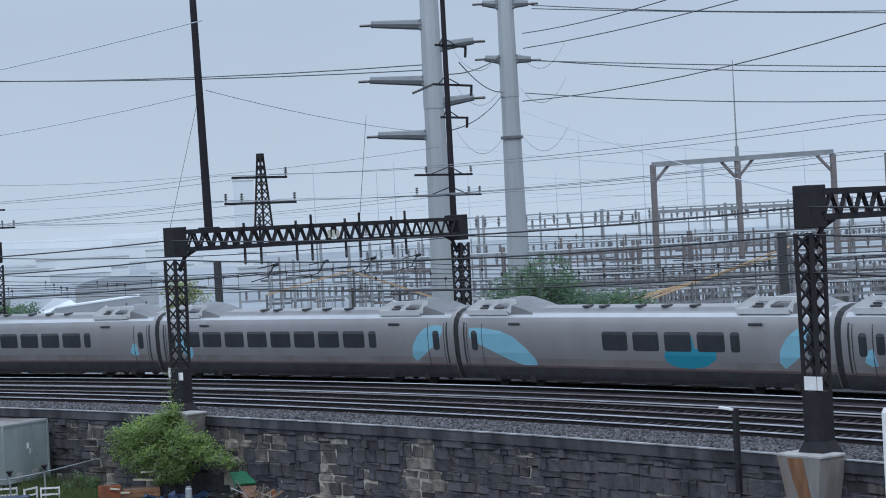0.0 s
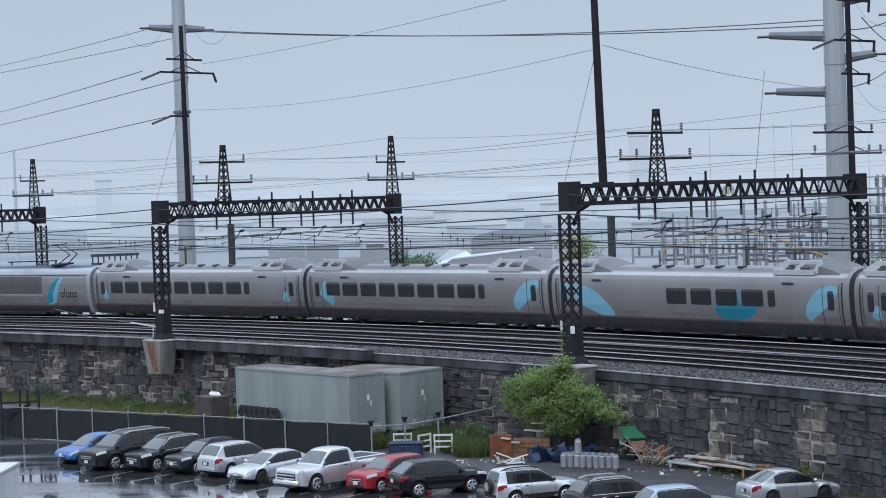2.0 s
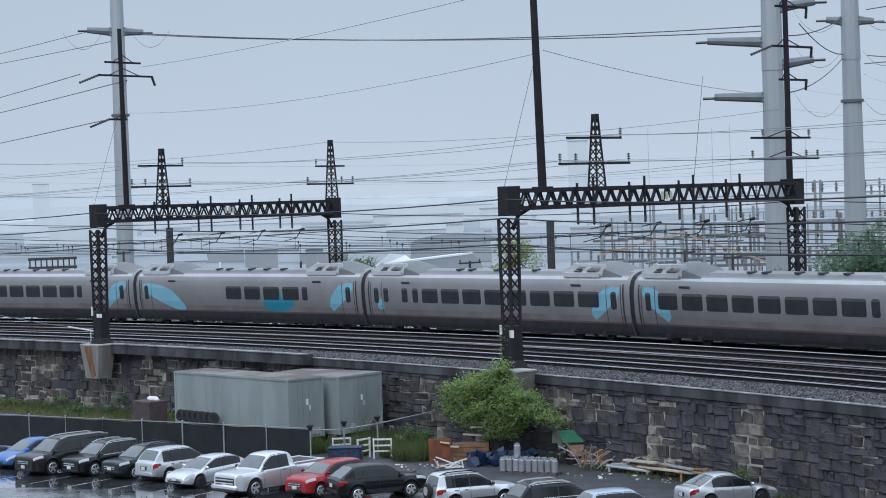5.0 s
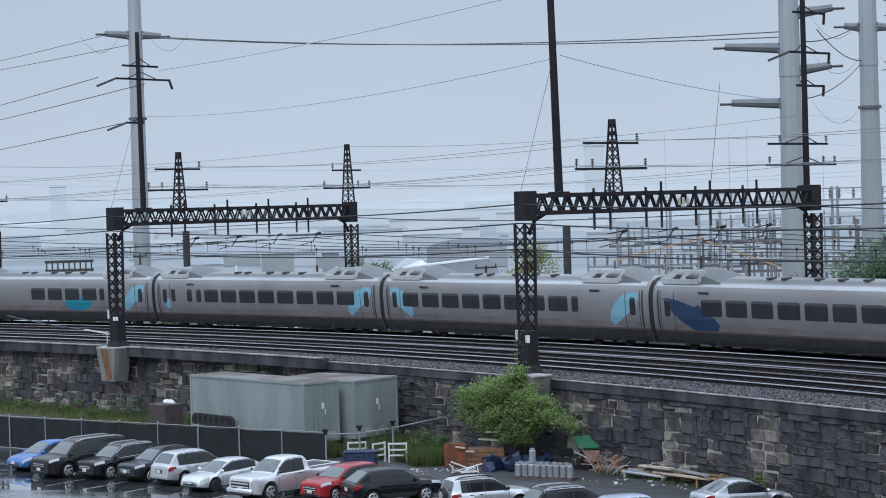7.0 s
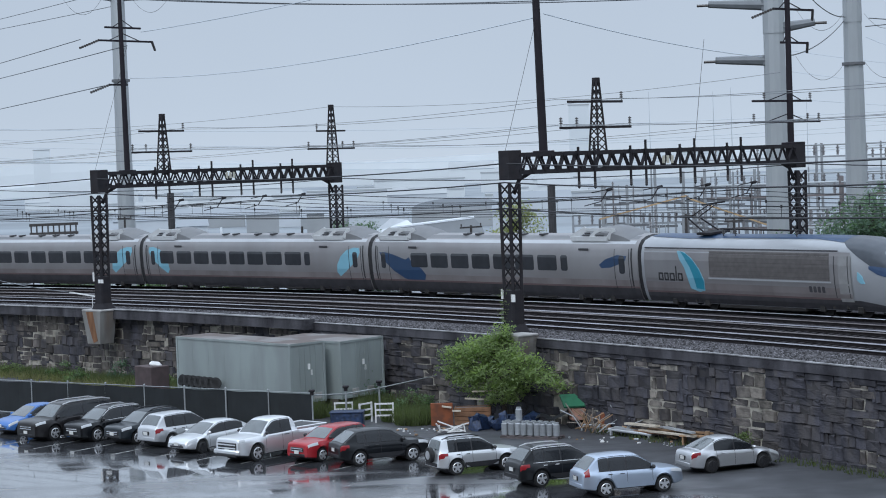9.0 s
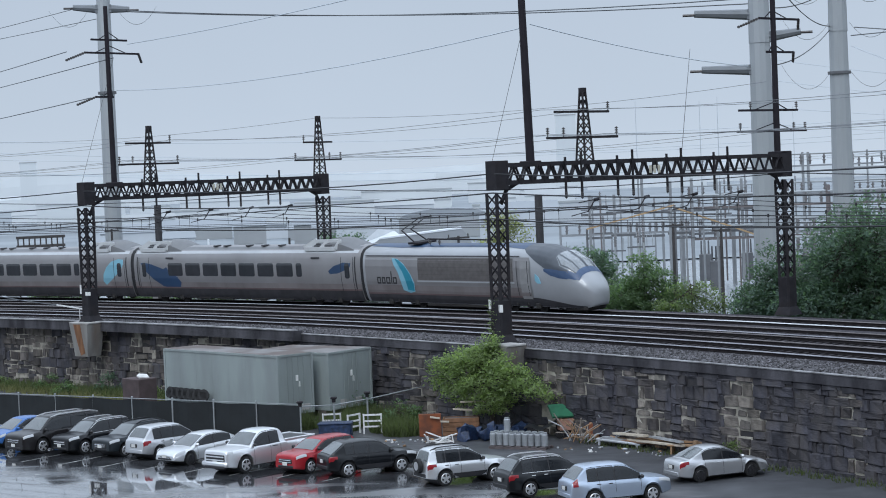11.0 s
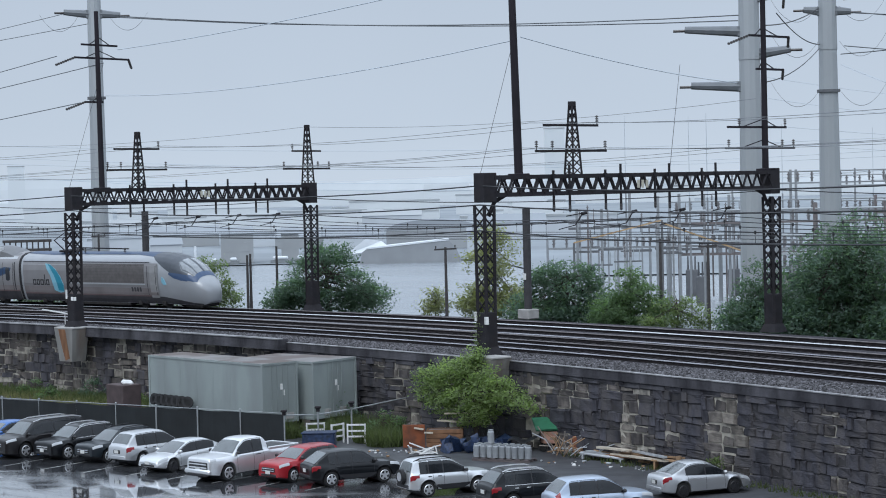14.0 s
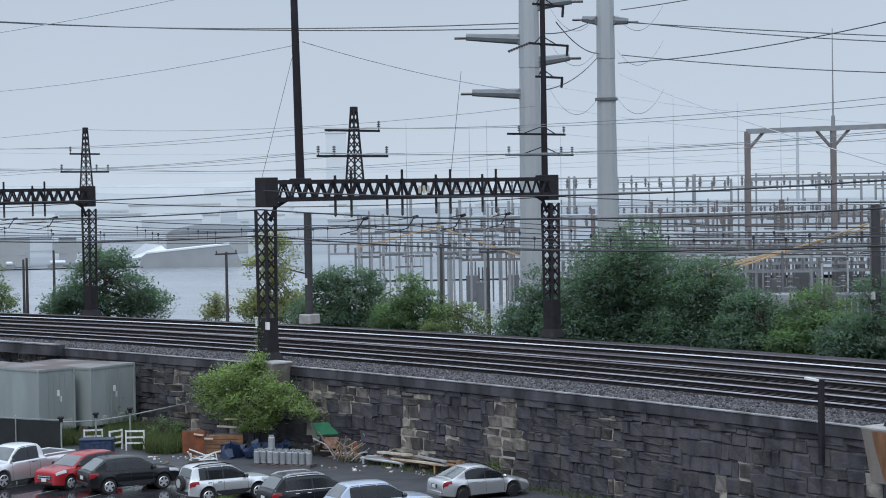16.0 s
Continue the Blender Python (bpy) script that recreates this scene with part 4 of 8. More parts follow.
def train_rows(offset, half, flip=0):
    """The pose of a car whose joint lies offset metres ahead of the first joint."""
    rows = []
    for i in range(33):
        t = i * 0.5
        s = 61.05 + 13.37 * t - 0.0145 * t * t + offset
        mid = math.degrees((s + half) / R4)
        p = ring(R4 - 0.12, mid)
        tang = Vector((-math.sin(radians(mid)), math.cos(radians(mid)), 0))
        p = p - tang * half
        rows.append((t, pose(p.x, p.y, 0.02, 0, CANT if flip else -CANT, mid + flip)))
    return rows


def motions():
    for c in (*coaches, rear_power, front_power):
        c.scale = (1.0, 1.0, TRAIN_RISE)
    for k, c in enumerate(coaches):
        walk(c, train_rows(CAR * k, CAR / 2))
    walk(rear_power, train_rows(0.0, -11.0))
    walk(front_power, train_rows(CAR * 6, 11.0, 180))


# ---- behind the railway: water, far shore, substation, poles ----
def polar(az, d, z=0.0):
    """A place by its bearing (degrees, left positive) and distance from the viewer."""
    return Vector((-d * math.sin(radians(az)), d * math.cos(radians(az)), z))


WATER = mat("harbour_water", (0.24, 0.265, 0.285), 0.25, var=0.15, scale=0.05, bump=0.25, bscale=0.8)
# paler and bluer than the near land: distance haze put into the colour
FAR_LAND = mat("far_shore_haze", (0.23, 0.255, 0.275), 0.9, var=0.3, scale=0.02)
SHED_WHITE = mat("shed_white", (0.47, 0.50, 0.53), 0.6, var=0.1, scale=0.1)
SHED_GREY = mat("shed_grey", (0.30, 0.315, 0.325), 0.7, var=0.12, scale=0.1)
# far town colours: the haze is put into these pale base colours
FAR_HAZE_GREY = mat("far_building_haze_grey", (0.585, 0.615, 0.63), 0.9, var=0.06, scale=0.02)
# steel with mist put into its colour, for far lines, poles and rods
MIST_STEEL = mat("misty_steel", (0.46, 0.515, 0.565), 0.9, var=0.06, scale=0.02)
FAR_HAZE_PALE = mat("far_building_haze_pale", (0.625, 0.655, 0.67), 0.9, var=0.05, scale=0.02)
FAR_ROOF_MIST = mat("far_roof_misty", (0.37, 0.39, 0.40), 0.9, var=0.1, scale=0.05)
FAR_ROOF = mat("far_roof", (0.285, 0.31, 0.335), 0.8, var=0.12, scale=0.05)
BROWN_STEEL = mat("substation_brown_steel", (0.175, 0.155, 0.155), 0.7, 0.1, var=0.2, scale=1)
SUB_STEEL = mat("substation_steel", (0.26, 0.275, 0.29), 0.6, 0.15, var=0.15, scale=1)
SUB_DARK = mat("substation_equipment", (0.125, 0.13, 0.14), 0.6, var=0.2, scale=1)
SUB_INS = mat("substation_insulator", (0.19, 0.185, 0.19), 0.4, var=0.15)
YELLOW = mat("crane_boom_yellow", (0.48, 0.33, 0.19), 0.6, var=0.2)
WOOD_POLE = mat("pole_wood", (0.06, 0.055, 0.055), 0.85, var=0.3, scale=3)
WHITE_PAINT = mat("white_paint", (0.70, 0.70, 0.69), 0.5, var=0.1, scale=3)

bm = B()
near = [bm.verts.new(polar(a, d, -4.9)) for a, d in ((28, 215), (18, 205), (10, 192), (4, 184), (-1, 178), (-5, 172), (-7.5, 174), (-10, 178))]
farv = [bm.verts.new(polar(a, d, -4.9)) for a, d in ((28, 400), (18, 395), (10, 385), (4, 380), (-1, 380), (-5, 345), (-7.5, 310), (-10, 305))]
for i in range(7):
    bm.faces.new((near[i], near[i + 1], farv[i + 1], farv[i]))
tagged(part("water_harbour", bm, WATER), "pale grey harbour water in the rain", "water", kind="structure")

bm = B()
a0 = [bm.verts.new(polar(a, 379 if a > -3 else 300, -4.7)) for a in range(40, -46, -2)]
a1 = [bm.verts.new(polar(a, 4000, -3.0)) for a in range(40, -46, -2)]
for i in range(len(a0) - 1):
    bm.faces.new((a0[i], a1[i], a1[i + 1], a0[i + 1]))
tagged(part("ground_far_shore", bm, FAR_LAND), "far shore and town ground with mist in its pale colour", "ground", kind="structure")


def far_building(az, d, w, h, depth, material, label, roof="flat", base=-4.6):
    """A far building: walls, a roof and a row of window bands."""
    p = polar(az, d, base)
    b = thing("far_building", label, "building", pose(p.x, p.y, p.z, 0, 0, az), group="far shore buildings")
    bm = B()
    box(bm, (0, 0, h / 2), (w, depth, h))
    part("wall", bm, material, b)
    bm = B()
    if roof == "gable":
        vs = [bm.verts.new(v) for v in ((-w / 2 - 0.3, -depth / 2 - 0.3, h), (w / 2 + 0.3, -depth / 2 - 0.3, h), (w / 2 + 0.3, depth / 2, h), (-w / 2 - 0.3, depth / 2, h), (-w / 2, 0, h + depth * 0.22), (w / 2, 0, h + depth * 0.22))]
        for f in ((0, 1, 5, 4), (2, 3, 4, 5), (0, 4, 3), (1, 2, 5), (3, 2, 1, 0)):
            bm.faces.new([vs[i] for i in f])
    elif roof == "vault":
        rows = []
        for i in range(13):
            a = math.pi * i / 12
            rows.append([bm.verts.new((-w / 2 * math.cos(a), y, h + h * 0.55 * math.sin(a))) for y in (-depth / 2, depth / 2)])
        for p0, p1 in zip(rows, rows[1:]):
            bm.faces.new((p0[0], p1[0], p1[1], p0[1]))
        bm.faces.new([r[0] for r in rows])
        bm.faces.new([r[1] for r in reversed(rows)])
    else:
        box(bm, (0, 0, h + 0.3), (w + 0.5, depth + 0.5, 0.6))
    bmesh.ops.recalc_face_normals(bm, faces=bm.faces[:])
    # roofs past 550 m use the copy paled for mist
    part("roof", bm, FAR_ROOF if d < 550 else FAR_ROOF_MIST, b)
    if h > 5:
        for i in range(max(2, int(w / 6))):
            bm = B()
            x = -w / 2 + (i + 0.5) * w / max(2, int(w / 6))
            box(bm, (x, -depth / 2 - 0.02, h * 0.55), (w / max(2, int(w / 6)) * 0.5, 0.1, h * 0.3))
            part("window", bm, SHED_GREY if material is SHED_WHITE else material, b)
    return b


rnd = random.Random(5)
for az, d, w, h, dep, m_, lab, rf in (
        (-0.5, 452, 21, 4.2, 12, SHED_GREY, "long grey shed with a pale vaulted roof by the water", "vault"),
        (1.8, 470, 14, 3.0, 10, SHED_WHITE, "low white boat shed by the water", "gable"),
        (3.3, 480, 12, 2.6, 9, SHED_GREY, "low grey boat shed by the water", "gable"),
        (4.6, 500, 16, 3.0, 10, SHED_WHITE, "low white shed on the far shore", "flat"),
        (6.6, 520, 18, 3.0, 10, SHED_GREY, "low grey shed on the far shore", "gable"),
        (8.4, 480, 15, 3.4, 9, SHED_WHITE, "low white shed on the far shore", "gable"),
        (-2.6, 520, 20, 4.2, 10, SHED_WHITE, "pale warehouse on the far shore", "gable"),
        (-4.6, 560, 22, 5.0, 12, SHED_WHITE, "pale warehouse behind the yard", "flat"),
        (2.6, 720, 30, 6.0, 16, FAR_HAZE_GREY, "misty grey building in the town", "flat"),
        (5.8, 800, 34, 7.5, 18, FAR_HAZE_GREY, "misty grey building in the town", "gable"),
        (0.6, 900, 40, 8.0, 20, FAR_HAZE_GREY, "misty grey building in the town", "flat"),
        (-2.2, 1000, 36, 9.5, 20, FAR_HAZE_GREY, "misty grey building in the town", "flat"),
        (9.8, 850, 36, 8.5, 20, FAR_HAZE_GREY, "misty grey building in the town", "gable"),
        (-0.9, 1500, 34, 11.0, 24, FAR_HAZE_PALE, "misty pale hall on the skyline", "gable"),
        (-4.0, 1200, 12, 47.0, 14, FAR_HAZE_GREY, "misty grey tower block", "flat"),
        (-7.4, 1300, 24, 17.0, 16, FAR_HAZE_GREY, "misty grey apartment block", "flat"),
        (-5.8, 1400, 60, 14.0, 20, FAR_HAZE_PALE, "misty pale hall on the horizon", "gable"),
        (11.2, 1500, 12, 36.0, 12, FAR_HAZE_PALE, "misty pale block on the horizon", "flat")):
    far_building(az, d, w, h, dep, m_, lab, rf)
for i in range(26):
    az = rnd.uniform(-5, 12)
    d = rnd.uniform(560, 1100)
    far_building(az, d, rnd.uniform(9, 20), rnd.uniform(3.0, 6.0), rnd.uniform(8, 12), rnd.choice((FAR_HAZE_GREY, FAR_HAZE_PALE, FAR_HAZE_GREY, SHED_WHITE)), "small misty house in the far town", rnd.choice(("gable", "flat")))
# misty wooded ridges behind the town, the mist put into their pale colours
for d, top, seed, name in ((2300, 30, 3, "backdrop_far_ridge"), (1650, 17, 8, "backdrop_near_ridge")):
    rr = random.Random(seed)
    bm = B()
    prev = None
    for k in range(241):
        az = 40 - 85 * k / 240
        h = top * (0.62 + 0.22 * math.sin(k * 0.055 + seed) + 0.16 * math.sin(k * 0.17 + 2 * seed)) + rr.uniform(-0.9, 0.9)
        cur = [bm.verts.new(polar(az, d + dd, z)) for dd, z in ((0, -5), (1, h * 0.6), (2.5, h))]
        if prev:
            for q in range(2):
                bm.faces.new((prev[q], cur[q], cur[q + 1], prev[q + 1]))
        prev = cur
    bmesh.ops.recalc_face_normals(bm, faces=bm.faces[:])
    tagged(part(name, bm, FAR_HAZE_PALE if d > 2000 else FAR_HAZE_GREY), "pale wooded ridge in the mist", "ridge", kind="structure")
# the far waterside: a covered barge, moored boats, a pontoon and boat sheds
HULL_GREY = mat("barge_hull", (0.26, 0.275, 0.29), 0.6, var=0.12, scale=0.3)
COVER_WHITE = mat("white_boat_cover", (0.66, 0.69, 0.72), 0.5, var=0.1, scale=0.5)
o = thing("barge", "long grey covered barge moored on the far shore", "barge", pose(*polar(0.15, 374, -4.9), 0, 0, 0.15))
bm = B()
prof = [(-9.6, 0), (9.4, 0), (8.3, 2.6), (7.0, 4.1), (-8.2, 2.8), (-9.1, 2.2)]
fr = [bm.verts.new((x, -2.5, z)) for x, z in prof]
bk = [bm.verts.new((x * 0.98, 3.5, z)) for x, z in prof]
bm.faces.new(fr)
bm.faces.new(list(reversed(bk)))
for k in range(6):
    bm.faces.new((fr[k], bk[k], bk[(k + 1) % 6], fr[(k + 1) % 6]))
bmesh.ops.recalc_face_normals(bm, faces=bm.faces[:])
part("hull", bm, HULL_GREY, o)
bm = B()
bar(bm, (-8.3, 0.5, 2.85), (7.0, 0.5, 4.2), 6.2, 0.28)
part("deck_cover", bm, COVER_WHITE, o, "white deck cover")
bm = B()
vs = [bm.verts.new(v) for v in ((-12.2, 4, 1.6), (-4.0, 4, 2.6), (-4.0, 9, 2.6), (-12.2, 9, 1.6), (-8.6, 5, 4.5), (-5.6, 6, 4.0))]
for f in ((0, 1, 5, 4), (1, 2, 5), (2, 3, 4, 5), (3, 0, 4), (3, 2, 1, 0)):
    bm.faces.new([vs[k] for k in f])
bmesh.ops.recalc_face_normals(bm, faces=bm.faces[:])
part("tarpaulin", bm, COVER_WHITE, o, "pale heaped tarpaulin")
for az, d, w in ((3.85, 383, 4.2), (3.1, 384, 5.0), (2.6, 386, 3.4), (5.2, 382, 1.8), (5.75, 380, 1.4), (-1.9, 378, 5.5), (7.4, 384, 3.0), (8.6, 384, 4.0)):
    o = thing("moored_boat", "small white boat under a cover on the far shore", "boat", pose(*polar(az, d, -4.9), 0, 0, az), group="moored boats")
    bm = B()
    r0 = [bm.verts.new(v) for v in ((-w / 2, -0.7, 0), (w * 0.36, -0.7, 0), (w / 2, 0, 0.2), (w * 0.36, 0.7, 0), (-w / 2, 0.7, 0))]
    r1 = [bm.verts.new(v) for v in ((-w / 2, -1.0, 0.8), (w * 0.40, -1.0, 0.9), (w * 0.58, 0, 1.1), (w * 0.40, 1.0, 0.9), (-w / 2, 1.0, 0.8))]
    for k in range(5):
        bm.faces.new((r0[k], r0[(k + 1) % 5], r1[(k + 1) % 5], r1[k]))
    bm.faces.new(r1)
    bm.faces.new(list(reversed(r0)))
    part("hull", bm, SHED_GREY, o)
    bm = B()
    box(bm, (-0.05 * w, 0, 1.2), (w * 0.7, 1.7, 0.6), 0.2)
    part("cover", bm, COVER_WHITE, o, "white canvas cover")
o = thing("pontoon", "white pontoon with a tall post", "pontoon", pose(*polar(6.1, 376, -4.9), 0, 0, 6.1))
bm = B()
box(bm, (0, 0, 0.3), (3.4, 1.2, 0.5), 0.05)
part("deck", bm, COVER_WHITE, o)
bm = B()
box(bm, (-1.2, 0, 2.2), (0.38, 0.38, 3.6), 0.03)
part("post", bm, COVER_WHITE, o)
for az, d, w, h, m_ in ((5.1, 388, 6.2, 5.6, SHED_GREY), (7.1, 392, 6.0, 3.8, SHED_WHITE), (9.4, 392, 7.0, 3.4, SHED_GREY), (3.6, 396, 3.4, 5.2, SHED_GREY), (-1.9, 390, 6.0, 4.6, SHED_WHITE)):
    far_building(az, d, w, h, 6, m_, "small boat shed at the water's edge", "gable")


# steel monopoles with arms
# arms are darker than the shafts, to stand out against the sky
ARM_STEEL = mat("dark_arm_steel", (0.17, 0.185, 0.20), 0.6, 0.1, var=0.15, scale=1.0)
def monopole(az, d, r0, r1, top, arms, label, base=-5.0):
    p = polar(az, d, base)
    m_ = thing("transmission_monopole", label, "transmission pole", pose(p.x, p.y, p.z, 0, 0, az), group="steel transmission poles")
    bm = B()
    h = top - base
    cyl(bm, (0, 0, 0), (0, 0, h * 0.55), r0, r0 + (r1 - r0) * 0.55, 12)
    part("lower_shaft", bm, GALV, m_)
    bm = B()
    cyl(bm, (0, 0, h * 0.53), (0, 0, h), (r0 + (r1 - r0) * 0.53) * 1.06, r1, 12)
    part("upper_shaft", bm, GALV, m_)
    for z, x0, x1, up in arms:
        bm = B()
        a, b = Vector((x0, 0, z - base)), Vector((x1, 0, z + up - base))
        cyl(bm, a, b, 0.40, 0.26, 8)
        box(bm, (x0, 0, z - base), (0.5, 0.7, 0.8), 0.05)
        arm = part("arm", bm, ARM_STEEL, m_)
        bm = B()
        s = 1 if x1 > x0 else -1
        for k in range(7):
            c = b + Vector((s * 0.12 * k, -0.3, -0.1))
            cyl(bm, c, c + Vector((s * 0.125, 0, 0)), 0.10, seg=8)
        part("insulator", bm, PORCELAIN, arm)
    return m_


monopole(-9.55, 150, 1.02, 0.52, 38, ((24.1, -0.6, -4.4, 0.2), (19.9, -0.6, -4.7, 0.25), (15.85, -0.6, -4.3, 0.15), (22.4, 0.6, 3.2, 0.3), (18.2, 0.6, 3.0, 0.3)), "tall galvanised steel monopole with three side arms")
monopole(-11.72, 175, 1.04, 0.52, 42, ((28.0, -0.6, -2.0, 0.2), (28.0, 0.6, 2.0, 0), (23.2, -0.6, -2.0, 0.2), (23.2, 0.6, 2.0, -0.1)), "tall galvanised steel monopole with paired arms")
monopole(8.92, 190, 0.88, 0.44, 44, ((25.8, -0.5, -2.8, 0.2), (25.8, 0.5, 2.4, -0.1), (31.5, -0.5, -2.8, 0.2), (31.5, 0.5, 2.4, -0.1)), "tall galvanised steel monopole behind the tracks")
for az, d in ((-11.72, 175), (8.92, 190)):
    bm = B()
    z = 16.4 if az < 0 else 18.0
    cyl(bm, polar(az, d, z - 0.12), polar(az, d, z + 0.12), 1.0 if az < 0 else 0.86, seg=12)
    tagged(part("pole_band", bm, SUB_DARK), "dark bolted band on a steel pole", "pole band", "pole bands")


# crossarms on the tall gantry poles
def pole_arms(g, x, rows):
    for z, x0, x1, ins in rows:
        bm = B()
        bar(bm, (x + x0, 0.1, z), (x + x1, 0.1, z), 0.11, 0.13)
        bar(bm, (x + x0 * 0.6, 0.1, z), (x, 0.1, z + 0.5), 0.05)
        bar(bm, (x + x1 * 0.6, 0.1, z), (x, 0.1, z + 0.5), 0.05)
        a = part("crossarm", bm, IRON_RED, g)
        for s in ins:
            bm = B()
            if abs(s) > 5:
                s -= 10 * (1 if s > 0 else -1)
                p = Vector((x + s, 0.1, z))
                for k in range(9):
                    c = p + Vector((0.3 * (1 if s > 0 else -1) * k * 0.4, 0.5 * k * 0.2, -0.06 * k))
                    cyl(bm, c, c + Vector((0.10, 0.06, 0)), 0.085, seg=8)
            else:
                insulator(bm, (x + s, 0.1, z + 0.06), 0.45, 0.1)
            part("insulator", bm, PORCELAIN, a)


pole_arms(G1, 2.85, ((18.3, -2.2, 2.6, (-12.2, 12.6)), (19.2, -1.6, 1.6, ()), (15.3, -1.4, 0.2, (-11.4,))))
pole_arms(G2, 23.6, ((12.1, -0.2, 2.2, (2.1,)), (12.1, -3.4, 0.2, (-2.3,)), (10.85, -3.6, 3.0, (-3.3, 1.8, 2.9)), (17.6, -1.2, 2.6, (12.6, -11.2)), (20.0, -0.8, 2.2, (12.2,)), (15.6, -0.6, 2.0, (12.0,))))

# lighter than the gantry iron, with haze put into its colour
STUB_STEEL = mat("stub_steel", (0.045, 0.044, 0.048), 0.8, var=0.3, scale=1.5)
# stub posts, wooden poles and small signs along the far side
for r, a, top, w, lab in ((284.0, 49.55, 7.5, 0.30, "dark cut-off steel post behind the tracks"), (285.0, 41.03, 7.3, 0.28, "dark cut-off steel post with a white mark"), (289.5, 32.2, 7.6, 0.26, "dark cut-off steel post beside the bushes")):
    s = thing("steel_post", lab, "post", ring_pose(r, a, -0.5), group="cut-off posts")
    bm = B()
    cyl(bm, (0, 0, 0), (0, 0, top + 0.5), w, w, 10)
    part("shaft", bm, STUB_STEEL, s)
    bm = B()
    box(bm, (0, 0, 0.35), (1.1, 1.1, 0.7), 0.06)
    part("footing", bm, CONCRETE_LIGHT, s)
    bm = B()
    box(bm, (-w - 0.02, 0, 3.0), (0.04, 0.3, 0.45), 0.01)
    part("sign", bm, WHITE_PAINT, s)
for r, a, top, cross in ((285.5, 42.84, 4.5, 1.1), (287, 47.63, 3.8, 0), (286.6, 47.62, 3.7, 0), (288, 47.21, 4.4, 0), (286, 51.2, 5.5, 0.8), (291, 39.6, 5.0, 1.0), (292, 38.9, 4.6, 0.9)):
    s = thing("utility_pole", "slim dark wooden utility pole", "utility pole", ring_pose(r, a, -1.5), group="utility poles")
    bm = B()
    cyl(bm, (0, 0, 0), (0, 0, top + 1.5), 0.13, 0.09, 8)
    part("shaft", bm, WOOD_POLE, s)
    if cross:
        bm = B()
        box(bm, (0, 0, top + 1.35), (2 * cross, 0.1, 0.12))
        c = part("crossarm", bm, WOOD_POLE, s)
        for k in (-0.9, 0.9):
            bm = B()
            insulator(bm, (cross * k, 0, top + 1.4), 0.22, 0.06)
            part("insulator", bm, PORCELAIN, c)
for g, signs in ((G2, ((-0.40, 1.9, 0.30, 0.40), (0.40, 2.1, 0.2, 0.5))), (G1, ((-0.30, 2.0, 0.50, 0.25), (0.40, 2.3, 0.2, 0.62))), (G3, ((-0.15, 2.6, 0.80, 0.50),))):
    for y, z, w, h in signs:
        bm = B()
        box(bm, (-0.40, y, z), (0.05, w, h), 0.01)
        part("white_sign", bm, WHITE_PAINT, g, "blank white post sign")
bm = B()
cyl(bm, (0, 0, 0), (0, 0, 6.7), 0.12, 0.12, 16)
cyl(bm, (0, 0, 6.7), (0, 0, 6.85), 0.12, 0.05, 16)
tagged(part("white_pole", bm, WHITE_PAINT, None, "", pose(24.5, 61.3, LOT)), "slim white pole standing in the car park", "pole")
p = thing("wall_post", "slim dark post with a lamp arm on the wall", "post", ring_pose(258.4, 27.08, -1.6))
bm = B()
box(bm, (0, 0, 1.6), (0.2, 0.2, 3.2), 0.02)
part("shaft", bm, IRON, p)
bm = B()
bar(bm, (-0.1, 0, 3.15), (-0.1, 0.7, 3.2), 0.14, 0.08)
part("lamp_arm", bm, WHITE_PAINT, p)


# ---- substation ----
def sub_rack(w, h, levels, brown, gear=True):
    """A bus rack: posts, beams, post insulators and hanging switchgear."""
    r = thing("substation_rack", "steel bus rack with rows of insulators" if not brown else "rusty brown steel bus rack with insulators", "substation rack", group="substation racks")
    st = BROWN_STEEL if brown else SUB_STEEL
    for x in (-w / 2, 0, w / 2):
        for y in (-1.5, 1.5):
            bm = B()
            box(bm, (x, y, h / 2), (0.2, 0.2, h))
            part("post", bm, st, r)
    for z in levels:
        for y in (-1.5, 1.5):
            bm = B()
            box(bm, (0, y, z), (w, 0.14, 0.17))
            b = part("beam", bm, st, r)
            n = int(w / 1.5)
            for i in range(n):
                x = -w / 2 + (i + 0.5) * w / n
                bm = B()
                cyl(bm, (x, y, z + 0.15), (x, y, z + 1.25), 0.11, 0.08, 6)
                cyl(bm, (x, y, z + 0.5), (x, y, z + 0.62), 0.19, seg=6)
                cyl(bm, (x, y, z + 0.9), (x, y, z + 1.02), 0.19, seg=6)
                part("insulator", bm, SUB_INS, b)
        bm = B()
        cyl(bm, (-w / 2, -1.5, z + 1.3), (w / 2, -1.5, z + 1.3), 0.08, seg=6)
        cyl(bm, (-w / 2, 1.5, z + 1.3), (w / 2, 1.5, z + 1.3), 0.08, seg=6)
        part("busbar", bm, GALV, r)
    for k in range(3 if gear else 0):
        bm = B()
        x = -w / 2 + (k + 0.5) * w / 3
        box(bm, (x, 0, 2.6), (1.3, 1.4, 3.0), 0.08)
        for q in (-0.4, 0, 0.4):
            cyl(bm, (x + q, 0, 4.1), (x + q, 0, 5.6), 0.13, 0.09, 6)
        part("switchgear", bm, SUB_DARK, r)
    return r


def at(az, d, z, turn=0):
    p = polar(az, d, z)
    return pose(p.x, p.y, p.z, 0, 0, az + turn)


yard = -5.0
RA = sub_rack(14, 15.0, (10.4, 13.5), False)
RB = sub_rack(14, 11.5, (6.4, 9.6), True)
RC_ = sub_rack(12, 8.6, (5.6, 7.4), False)
RA.matrix_basis, RB.matrix_basis, RC_.matrix_basis = at(-12.4, 226, yard), at(-13.2, 208, yard), at(-12.0, 192, yard)
